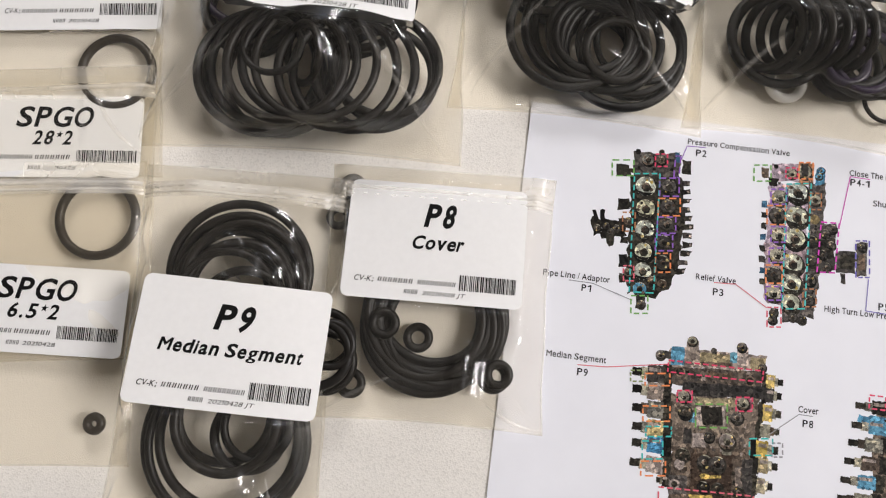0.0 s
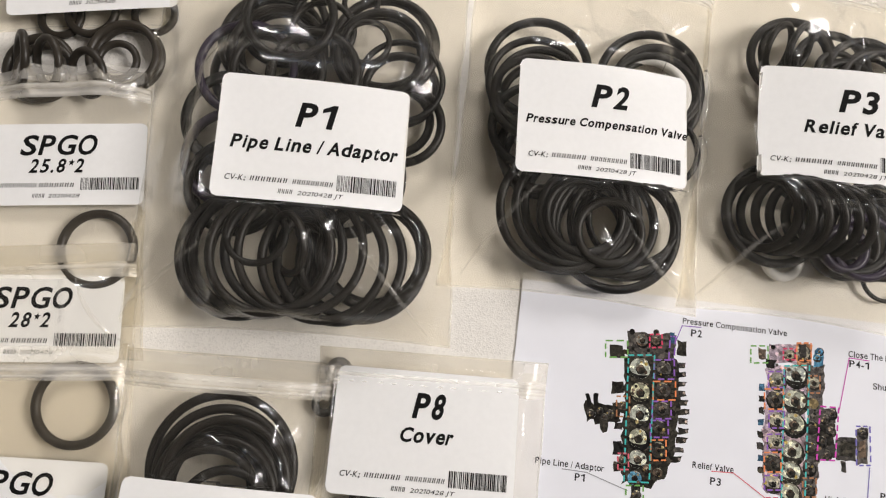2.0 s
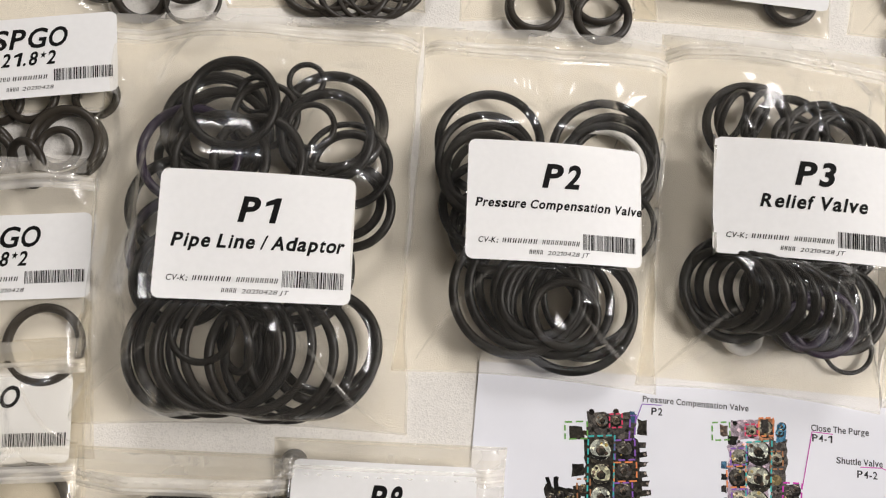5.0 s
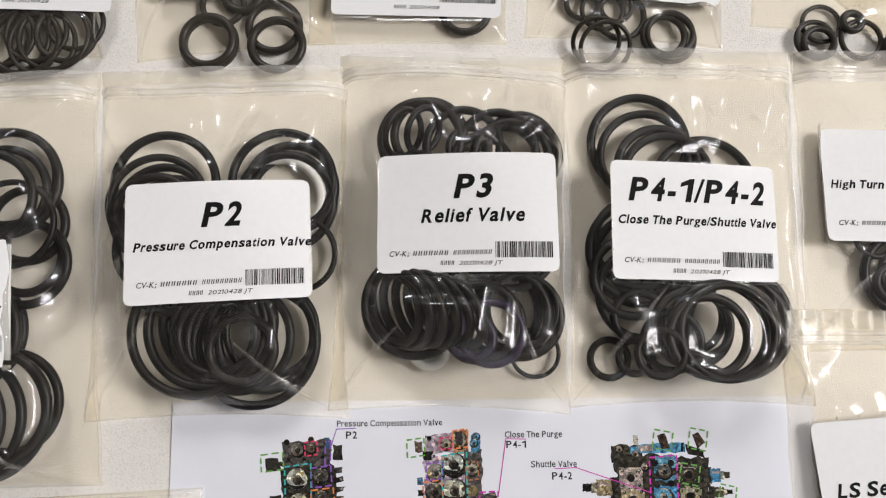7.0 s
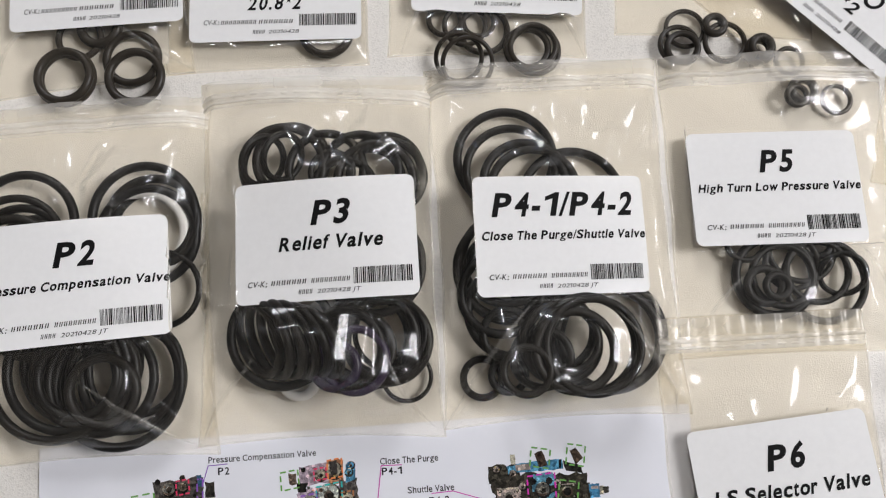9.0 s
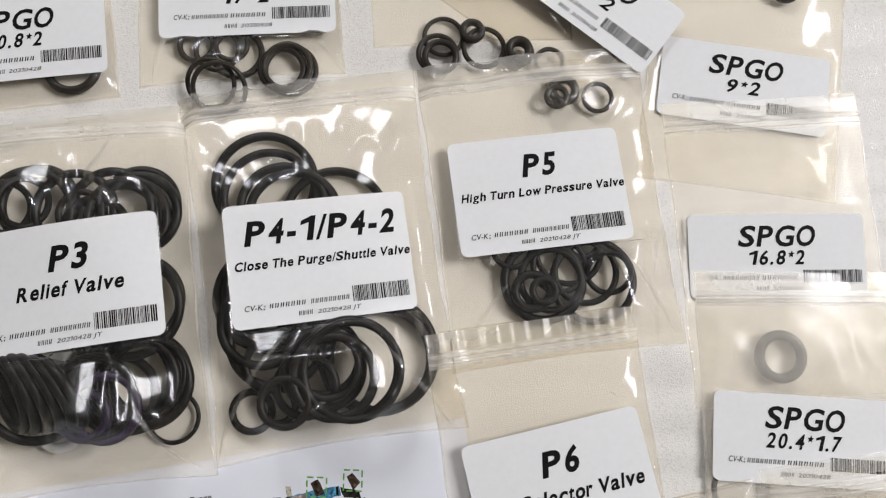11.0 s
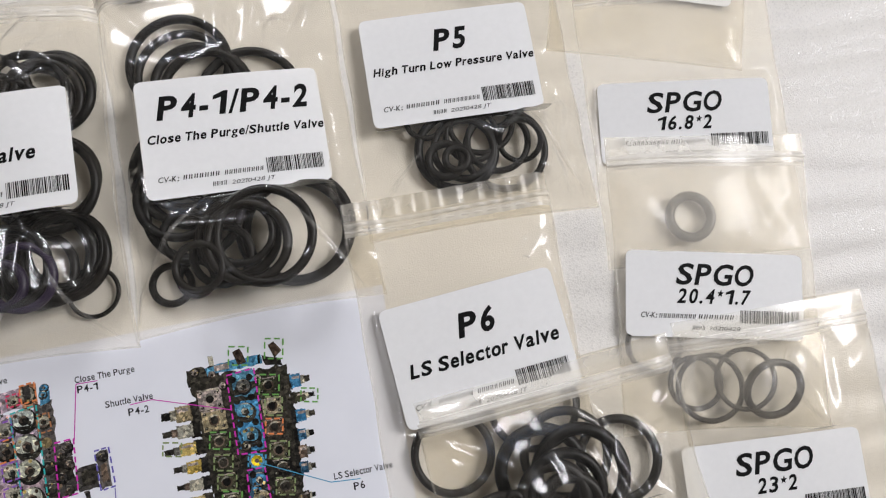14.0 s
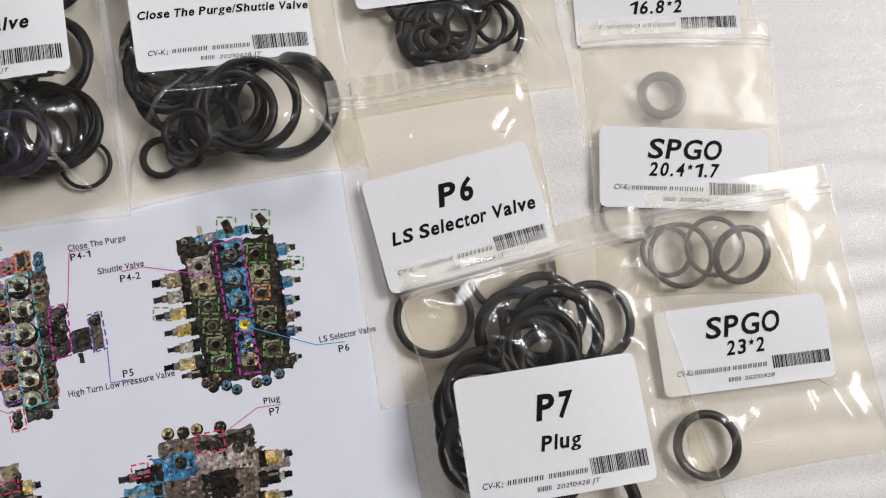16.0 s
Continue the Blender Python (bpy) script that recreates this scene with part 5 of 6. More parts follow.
caption("Cover", 96.3, -92.6, 6.5, 2.0, 0.012)
caption("P8", 97.9, -97.1, 3.4, 2.3, 0.016)

# valve with a marked centre column
photo = Photo(4)
photo.quad([(144.2, -17.7), (174.5, -19.5), (175.1, -34.1), (145.3, -34.5)], DARK, 0, 0.7)
photo.quad([(144.8, -31.9), (175.2, -31.6), (174.8, -48.0), (145.7, -49.6)], DARK, 0.1, 0.7)
photo.quad([(145.4, -47.1), (174.8, -45.5), (173.5, -62.8), (146.8, -63.7)], DARK, 0.2, 0.8)
photo.quad([(143.3, -15.2), (153.2, -15.6), (153.0, -22.0), (143.0, -21.1)], DARK, 0.4, 0.6)
photo.port(146.0, -16.5, 1.1, PALE, DARK)
photo.port(151.2, -18.1, 1.1, PALE, DARK)
photo.port(154.0, -22.2, 1.1, PALE, DARK)
photo.port(165.3, -21.9, 1.1, PALE, DARK)
photo.port(145.9, -63.3, 1.5, RUST, DARK)
photo.port(147.7, -65.1, 1.5, RUST, DARK)
photo.port(151.9, -65.4, 1.5, BLUE, DARK)
photo.port(154.9, -67.3, 1.5, BLUE, DARK)
photo.port(164.7, -66.4, 1.5, BLUE, DARK)
photo.port(169.1, -65.1, 1.5, BLUE, DARK)
photo.port(173.2, -61.7, 1.5, RUST, DARK)
photo.port(149.3, -62.7, 1.5, RUST, DARK)
photo.port(161.5, -66.5, 1.5, RUST, DARK)
photo.quad([(149.5, -15.9), (155.2, -15.0), (155.7, -17.7), (149.9, -18.3)], BLUE, 1.2, 0.3)
photo.quad([(154.7, -14.9), (167.2, -14.7), (167.8, -17.7), (155.4, -18.1)], BLUE, 1.1, 0.3)
photo.quad([(167.7, -14.8), (173.8, -17.6), (173.7, -19.7), (168.2, -18.3)], DARK, 1.0, 0.3)
photo.quad([(152.1, -15.4), (157.1, -15.4), (157.1, -17.2), (152.3, -17.3)], PALE, 1.5, 0.1)
photo.quad([(158.6, -12.3), (161.2, -11.5), (162.5, -16.2), (159.9, -16.7)], RUST, 2, 0.15)
photo.quad([(170.2, -12.2), (172.1, -11.3), (174.3, -14.6), (171.7, -16.7)], RUST, 2, 0.15)
photo.quad([(150.9, -12.1), (152.4, -12.1), (152.3, -15.5), (150.9, -15.4)], METAL, 1.6, 0.2)
photo.quad([(166.2, -14.8), (167.2, -14.7), (167.0, -17.6), (166.0, -17.5)], DARK, 1.6, 0.2)
photo.plate(149.5, -25.6, 7.6, 6.536, PALE)
photo.plate(149.9, -32.3, 7.6, 6.536, YELLOWISH)
photo.plate(150.4, -39.1, 6.0, 5.16, OLIVE)
photo.plate(150.6, -45.9, 6.0, 5.16, OLIVE)
photo.plate(150.8, -51.9, 6.0, 5.16, OLIVE)
photo.plate(151.6, -57.9, 6.0, 5.16, OLIVE)
photo.plate(168.3, -24.8, 6.0, 5.16, OLIVE)
photo.plate(168.4, -31.5, 6.0, 5.16, YELLOWISH)
photo.plate(168.1, -38.1, 6.0, 5.16, RUST)
photo.plate(168.3, -45.5, 6.0, 5.16, OLIVE)
photo.plate(168.6, -50.8, 6.0, 5.16, DARK)
photo.plate(168.5, -56.8, 6.0, 5.16, OLIVE)
photo.port(160.3, -23.5, 2.2, METAL, METAL)
photo.port(159.7, -31.5, 2.7, BLUE, METAL)
photo.port(160.2, -39.3, 2.7, BLUE, METAL)
photo.port(160.8, -53.3, 2.4, BLUE, METAL)
photo.port(160.7, -59.2, 2.8, YELLOWISH, METAL)
photo.port(158.4, -42.2, 1.4, METAL, METAL)
photo.port(159.6, -56.2, 1.4, BLUE, METAL)
photo.quad([(157.1, -18.7), (164.5, -18.9), (164.2, -26.8), (157.3, -26.7)], BLUE, 1.0, 0.6)
photo.quad([(157.5, -28.1), (164.5, -28.4), (163.8, -44.0), (156.5, -43.3)], BLUE, 0.8, 0.8)
photo.quad([(157.9, -49.6), (163.4, -49.7), (163.3, -63.2), (157.3, -62.7)], DARKBLUE, 0.8, 0.8)
photo.disc(157.4, -21.0, 1.15, DARK, 3.4, 8)
photo.disc(162.7, -21.1, 1.15, DARK, 3.4, 8)
photo.disc(157.8, -27.9, 1.15, DARK, 3.4, 8)
photo.disc(162.4, -27.5, 1.15, DARK, 3.4, 8)
photo.disc(157.6, -35.2, 1.15, DARK, 3.4, 8)
photo.disc(162.5, -35.4, 1.15, DARK, 3.4, 8)
photo.disc(158.0, -42.1, 1.15, DARK, 3.4, 8)
photo.disc(162.6, -42.5, 1.15, DARK, 3.4, 8)
photo.disc(159.1, -51.4, 1.15, DARK, 3.4, 8)
photo.disc(163.5, -51.5, 1.15, DARK, 3.4, 8)
photo.disc(158.4, -61.5, 1.15, DARK, 3.4, 8)
photo.disc(162.8, -61.6, 1.15, DARK, 3.4, 8)
photo.disc(161.0, -47.4, 2.4, BLUE, 3)
photo.disc(161.0, -47.4, 1.75, SIGNAL, 4)
photo.disc(161.0, -47.4, 0.7, RUST, 4.5)
photo.plug(145.6, -28.5, -11.9, 5.2, YELLOWISH)
photo.plug(145.3, -34.0, -11.9, 4.0, METAL)
photo.plug(145.7, -39.6, -12.5, 3.8, YELLOW)
photo.plug(146.0, -45.3, -10.8, 3.8, YELLOW)
photo.plug(145.7, -50.9, -10.3, 3.4, METAL)
photo.plug(146.1, -56.3, -12.7, 3.8, YELLOW)
photo.plug(146.7, -60.0, -8.2, 3.0, DARK)
photo.plug(173.8, -25.1, 7.8, 4.2, BLUE)
photo.plug(174.5, -30.4, 7.7, 3.0, OLIVE)
photo.plug(173.9, -36.2, 7.5, 3.8, BLUE)
photo.plug(173.7, -42.2, 6.3, 3.6, DARKBLUE)
photo.plug(173.2, -47.5, 6.2, 4.0, RUST)
photo.plug(172.8, -52.4, 6.1, 3.6, DARKBLUE)
photo.plug(172.5, -61.1, 4.9, 3.0, DARK)
photo.clutter(152.9, -59.4, 172.5, -23.5, 90, (DARK, OLIVE, RUST, DARK, DARKBLUE), (0.3, 1.1), 0.6)
photo.quad([(145.5, -59.7), (174.3, -61.1), (173.9, -64.4), (146.1, -65.2)], DARK, 0.3, 0.9)
photo.finish("photograph of a valve block with a blue centre column")
dashed_quad([(157.8, -10.3), (163.9, -11.5), (162.9, -17.3), (156.9, -16.1)], "green")
dashed_quad([(169.6, -10.0), (175.3, -11.1), (174.2, -17.4), (168.5, -16.3)], "green")
dashed_quad([(166.1, -21.0), (172.2, -22.2), (171.1, -28.4), (165.0, -27.2)], "green")
dashed_quad([(178.4, -27.8), (183.6, -28.9), (182.9, -33.1), (177.6, -32.0)], "green")
dashed_quad([(133.1, -36.1), (138.8, -37.2), (138.2, -41.4), (132.5, -40.2)], "olive")
dashed_quad([(166.7, -28.3), (172.0, -29.4), (171.1, -35.1), (165.8, -34.0)], "olive")
dashed_quad([(147.9, -35.8), (154.1, -37.0), (153.3, -42.2), (147.1, -40.9)], "green")
dashed_quad([(148.2, -42.9), (153.9, -44.1), (153.1, -48.9), (147.5, -47.7)], "olive")
dashed_quad([(148.4, -49.2), (154.1, -50.4), (153.4, -54.9), (147.7, -53.8)], "olive")
dashed_quad([(149.1, -54.5), (155.0, -55.7), (154.1, -61.3), (148.2, -60.0)], "green")
dashed_quad([(166.1, -42.2), (171.9, -43.4), (171.0, -48.8), (165.2, -47.6)], "olive")
dashed_quad([(166.1, -53.8), (171.9, -55.0), (171.0, -60.0), (165.3, -58.9)], "olive")
dashed_quad([(165.8, -35.1), (171.1, -36.1), (170.3, -40.8), (165.0, -39.7)], "orange")
dashed_quad([(158.7, -45.0), (164.0, -46.1), (163.4, -49.7), (158.1, -48.7)], "blue")
dashed_quad([(155.7, -19.3), (164.6, -18.6), (164.4, -44.9), (155.6, -44.4)], "magenta")
dashed_quad([(157.4, -49.8), (163.1, -49.7), (163.6, -63.5), (156.9, -63.1)], "magenta")
leader([(155.9, -30.3), (131.7, -22.1), (124.8, -22.4)], "magenta")
caption("Shuttle Valve", 117.2, -21.9, 14.9, 2.0, 0.012)
caption("P4-2", 123.9, -25.8, 6.5, 2.3, 0.016)
leader([(161.5, -48.1), (182.7, -58.6), (192.0, -59.4)], "blue")
caption("LS Selector Valve", 183.9, -58.1, 18.8, 2.0, 0.012)
caption("P6", 189.5, -62.5, 3.5, 2.3, 0.016)

# rusty and blue valve with plugs
photo = Photo(5)
photo.ragged(128.3, -79.6, 158.0, -88.6, UMBER, 0.2, 0.8)
photo.ragged(120.7, -86.6, 157.9, -145.9, UMBER, 0, 0.8)
photo.ragged(125.5, -84.0, 138.6, -91.6, BLUE, 1, 0.6)
photo.ragged(136.6, -84.7, 155.5, -91.9, PALE, 0.8, 1)
photo.ragged(154.9, -87.2, 160.3, -97.1, RUST, 0.9, 0.8)
photo.ragged(139.1, -80.8, 158.1, -86.2, DARK, 0.7, 0.8)
photo.clutter(123.6, -137.5, 156.5, -79.7, 240, (UMBER, DARK, PALE, RUST, SLATE), (0.3, 1.5), 1.5)
photo.ragged(115.5, -91.0, 128.0, -95.5, BLUE, 1, 0.4)
photo.ragged(154.9, -88.8, 167.5, -95.2, PALE, 1, 0.5)
photo.ragged(139.8, -91.7, 150.6, -100.6, DARK, 1, 0.6)
photo.plug(128.3, -88.1, -13.9, 4.4, DARK)
photo.plug(127.4, -94.4, -13.9, 4.4, BLUE)
photo.plug(126.5, -100.0, -13.9, 4.4, METAL)
photo.plug(125.6, -105.9, -13.9, 4.4, RUST)
photo.plug(124.7, -111.8, -13.9, 4.4, BLUE)
photo.plug(123.9, -117.6, -13.9, 4.4, METAL)
photo.plug(158.3, -90.8, 10.7, 4.1, YELLOW)
photo.plug(157.3, -97.1, 10.7, 4.1, DARK)
photo.plug(156.2, -103.1, 10.7, 4.1, YELLOW)
photo.plug(155.2, -109.1, 10.7, 4.1, BLUE)
photo.plug(154.2, -115.0, 10.7, 4.1, RUST)
photo.port(131.3, -76.7, 1.7, YELLOW, DARK)
photo.port(140.4, -77.2, 1.7, YELLOW, DARK)
photo.port(136.1, -77.2, 1.7, DARK, DARK)
photo.port(147.8, -77.9, 1.7, DARK, DARK)
photo.port(134.0, -86.3, 1.7, DARK, DARK)
photo.port(152.4, -85.2, 1.7, DARK, DARK)
photo.finish("photograph of a blue and rusty valve block with plugs")
dashed(118.8, -84.3, 124.0, -88.5, "red")
dashed(139.6, -79.1, 148.6, -85.2, "red")
leader([(149.3, -80.0), (160.5, -74.6), (168.1, -75.1)], "rose")
caption("Plug", 162.8, -74.0, 5.3, 2.0, 0.012)
caption("P7", 164.0, -77.9, 3.4, 2.3, 0.016)

# ---- bags and rings, the lowest first ----
# bag top_a
rings = [
    o_ring(-143.9, 123.7, 2.0, 10.3, 1.7, -0, 26, brown_rubber),
    o_ring(-128.6, 115.5, 3.9, 9.0, 1.7, 22, 0, brown_rubber),
    o_ring(-109.9, 114.5, 5.2, 9.5, 0.72, 1, 122, brown_rubber),
    o_ring(-114.1, 123.6, 3.0, 9.6, 0.72, -1, 17, brown_rubber),
    o_ring(-122.4, 125.3, 2.8, 10.1, 0.9, -2, 140, brown_rubber),
]
size_bag(rings, corner=(-174.1, 214.6), angle=3.8, width=70.0, height=100, base=0.3,
    label_at=(-122.3, 145.5, 3.0), label_z=(5.0, 0.0, 0.0), size="", size_width=0.29, seed=1)
# bag top_b
rings = [
    o_ring(-68.6, 126.3, 1.9, 11.6, 1.4, 0, 15, brown_rubber),
    o_ring(-59.2, 125.3, 3.1, 12.0, 0.9, -1, 137, brown_rubber),
    o_ring(-55.0, 124.3, 3.7, 11.9, 1.1, -1, 44, brown_rubber),
    o_ring(-48.9, 123.6, 3.9, 11.3, 0.9, 1, 67, brown_rubber),
    o_ring(-45.2, 126.0, 3.8, 12.1, 0.9, -1, 6, brown_rubber),
    o_ring(-41.0, 127.4, 3.6, 10.2, 1.1, 1, 66, brown_rubber),
    o_ring(-63.1, 126.7, 3.9, 11.0, 0.9, 1, 49, brown_rubber),
    o_ring(-51.3, 127.6, 3.8, 10.6, 0.9, -1, 74, brown_rubber),
    o_ring(-37.7, 130.7, 3.7, 9.4, 0.9, 1, 95, brown_rubber),
]
size_bag(rings, corner=(-105.8, 214.3), angle=3.8, width=70.0, height=100, base=0.5,
    label_at=(-54.2, 149.1, -2.4), label_z=(6.1, -0.5, -0.1), size="", size_width=0.29, seed=2)
# bag top_c
rings = [
    o_ring(12.7, 138.3, 1.4, 7.3, 1.1, -0, 155, brown_rubber),
    o_ring(19.8, 141.8, 1.9, 6.3, 1.7, -0, 99, brown_rubber),
    o_ring(8.7, 123.4, 2.9, 9.0, 1.6, 0, 45, brown_rubber),
    o_ring(8.8, 123.5, 4.5, 8.8, 1.4, -1, 71, brown_rubber),
    o_ring(31.0, 129.5, 1.7, 8.9, 1.4, -0, 140, brown_rubber),
    o_ring(32.5, 122.1, 3.4, 8.9, 1.5, 1, 1, brown_rubber),
]
size_bag(rings, corner=(-25.9, 216.8), angle=5.0, width=70.0, height=100, base=0.3,
    label_at=(19.9, 154.6, 0.6), label_z=(5.0, 0.2, 0.0), size="", size_width=0.29, seed=3)
# bag top_d
rings = [
    o_ring(98.3, 135.0, 1.7, 8.3, 1.4, 0, 146, brown_rubber),
]
size_bag(rings, corner=(43.8, 223.0), angle=-0.6, width=70.0, height=100, base=0.5,
    label_at=(81.4, 146.1, -2.2), label_z=(3.9, 0.1, 0.1), size="20.8*2", size_width=0.29, seed=4)
# bag top_e
rings = [
    o_ring(139.8, 137.0, 1.3, 5.6, 0.99, 0, 79, brown_rubber),
    o_ring(146.7, 134.3, 1.6, 7.2, 0.9, 1, 130, brown_rubber),
    o_ring(153.1, 132.1, 1.4, 8.2, 1.1, -0, 108, brown_rubber),
    o_ring(151.6, 135.3, 1.6, 5.3, 0.9, 0, 110, brown_rubber),
    o_ring(143.6, 121.8, 2.5, 7.9, 0.81, 24, -20, brown_rubber),
    o_ring(146.4, 119.1, 3.4, 8.5, 0.81, 29, 0, brown_rubber),
    o_ring(170.2, 123.6, 1.2, 8.5, 0.9, -0, 59, brown_rubber),
    o_ring(167.6, 124.0, 2.6, 7.2, 1.2, -1, 11, brown_rubber),
    o_ring(169.4, 124.1, 3.8, 7.8, 0.99, -2, 118, brown_rubber),
]
size_bag(rings, corner=(125.8, 224.5), angle=-4.0, width=70.0, height=100, base=0.3,
    label_at=(159.2, 151.3, -5.5), label_z=(3.9, -0.1, 0.2), size="17*2", size_width=0.25, seed=5)
# bag top_g
rings = [
    o_ring(223.6, 128.3, 1.1, 6.6, 0.81, 0, 71, brown_rubber),
    o_ring(236.7, 122.0, 2.1, 6.9, 0.9, 0, 165, brown_rubber),
    o_ring(220.5, 122.2, 2.1, 6.5, 0.9, -0, 87, brown_rubber),
    o_ring(221.3, 120.5, 3.1, 5.3, 1.1, -1, 172, brown_rubber),
    o_ring(233.5, 128.1, 3.2, 3.2, 1.3, -1, 105, brown_rubber),
]
size_bag(rings, corner=(208.4, 227.4), angle=-5.5, width=70.0, height=100, base=0.3,
    label_at=(239.8, 161.0, -7.4), label_z=(4.0, 0.0, 0.0), size="", size_width=0.25, seed=6)
# bag top_f
rings = [
    o_ring(248.2, 118.4, 2.8, 3.8, 1.6, 0, 162, brown_rubber),
    o_ring(258.3, 113.8, 2.0, 4.7, 0.81, 0, 70, brown_rubber),
    o_ring(261.3, 102.8, 2.7, 3.9, 1.5, -0, 111, brown_rubber),
    o_ring(258.1, 100.5, 4.1, 3.4, 0.99, 1, 82, brown_rubber),
    o_ring(272.6, 98.9, 2.0, 4.9, 0.81, 0, 50, brown_rubber),
    o_ring(248.2, 118.8, 4.5, 3.4, 1.4, 2, 25, brown_rubber),
]
size_bag(rings, corner=(291.4, 216.4), angle=-47.3, width=70.0, height=100, base=1.2,
    label_at=(278.1, 135.4, -46.2), label_z=(4.2, -0.4, -0.3), size="11*2", size_width=0.25, seed=7)
# bag r9
rings = [
    o_ring(347.1, 129.2, 1.6, 4.4, 1.3, 0, 58, brown_rubber),
]
size_bag(rings, corner=(308.4, 165.5), angle=-16.1, width=70.0, height=100, base=0.3,
    label_at=(324.8, 95.8, -17.1), label_z=(1.2, 0.7, 0.5), size="9*2", size_width=0.18, seed=8)
# bag r168
rings = [
    o_ring(316.1, 2.7, 2.5, 7.1, 1.7, -0, 149, brown_rubber),
]
size_bag(rings, corner=(294.0, 93.9), angle=-4.8, width=70.0, height=104, base=0.8,
    label_at=(322.6, 35.6, -8.4), label_z=(2.3, 1.9, 0.9), size="16.8*2", size_width=0.29, seed=9, skin=glare_film)
# bag r204
rings = [
    o_ring(294.2, -36.6, 2.0, 8.8, 0.9, 0, 60, brown_rubber),
    o_ring(304.4, -51.3, 3.0, 8.3, 0.9, -2, 45, brown_rubber),
    o_ring(308.5, -53.6, 4.0, 10.6, 0.9, -1, 6, brown_rubber),
    o_ring(320.3, -53.1, 4.9, 9.7, 0.81, -2, 178, brown_rubber),
    o_ring(327.8, -57.7, 5.8, 9.1, 1.2, 19, 0, brown_rubber),
]
size_bag(rings, corner=(293.3, 35.2), angle=-9.1, width=70.0, height=100, base=1.3,
    label_at=(317.4, -24.6, -12.9), label_z=(3.8, 0.7, 0.2), size="20.4*1.7", size_width=0.39, seed=10, skin=glare_film)
# bag r23
rings = [
    o_ring(302.0, -116.4, 3.3, 10.0, 1.5, -0, 73, brown_rubber),
]
size_bag(rings, corner=(298.0, -29.9), angle=-1.6, width=70.0, height=100, base=1.8,
    label_at=(323.3, -87.2, -4.6), label_z=(2.7, 0.4, 0.5), size="23*2", size_width=0.21, seed=11)
# bag l218
rings = [
    o_ring(-172.1, 72.3, 1.7, 7.0, 1.4, 0, 83, brown_rubber),
    o_ring(-160.9, 75.2, 3.1, 8.5, 1.4, -2, 73, brown_rubber),
    o_ring(-139.5, 77.6, 1.6, 7.1, 1.3, -0, 39, brown_rubber),
    o_ring(-175.6, 52.5, 1.9, 11.3, 1.6, 0, 105, brown_rubber),
    o_ring(-172.3, 50.6, 3.6, 9.8, 1.4, 1, 158, brown_rubber),
    o_ring(-170.0, 53.4, 5.1, 7.9, 1.4, 41, -60, brown_rubber),
    o_ring(-177.9, 52.8, 6.6, 8.3, 1.4, 53, -75, brown_rubber),
    o_ring(-144.7, 59.4, 3.1, 11.4, 1.5, 1, 19, brown_rubber),
    o_ring(-145.9, 59.6, 4.8, 11.7, 1.5, -1, 49, brown_rubber),
    o_ring(-147.5, 57.4, 4.6, 6.5, 1.3, 2, 74, brown_rubber),
    o_ring(-154.9, 50.6, 6.7, 7.4, 1.4, 34, -40, brown_rubber),
]
size_bag(rings, corner=(-217.3, 161.5), angle=9.0, width=70.0, height=100, base=0.3,
    label_at=(-160.8, 87.1, 10.1), label_z=(7.9, 0.5, 0.1), size="21.8*2", size_width=0.29, seed=12)
# bag l258
rings = [
    o_ring(-142.3, -8.0, 2.4, 12.1, 1.5, -0, 97, brown_rubber),
]
size_bag(rings, corner=(-204.8, 45.6), angle=8.8, width=70.0, height=100, base=0.9,
    label_at=(-161.1, 19.0, 7.6), label_z=(3.2, 0.0, 0.1), size="25.8*2", size_width=0.29, seed=13)
# bag l28
rings = [
    o_ring(-138.9, -58.8, 2.7, 12.7, 1.5, 0, 40, brown_rubber),
]
size_bag(rings, corner=(-198.1, -14.3), angle=8.7, width=70.0, height=100, base=1.5,
    label_at=(-158.8, -33.2, 6.6), label_z=(3.2, -0.1, -0.0), size="28*2", size_width=0.21, seed=14)
# bag l65
rings = [
    o_ring(-126.7, -124.5, 3.5, 2.2, 1.4, -0, 2, brown_rubber),
]
size_bag(rings, corner=(-195.6, -46.2), angle=7.2, width=70.0, height=100, base=2.1,
    label_at=(-152.9, -91.2, 3.6), label_z=(3.7, 0.1, 0.0), size="6.5*2", size_width=0.26, seed=15)
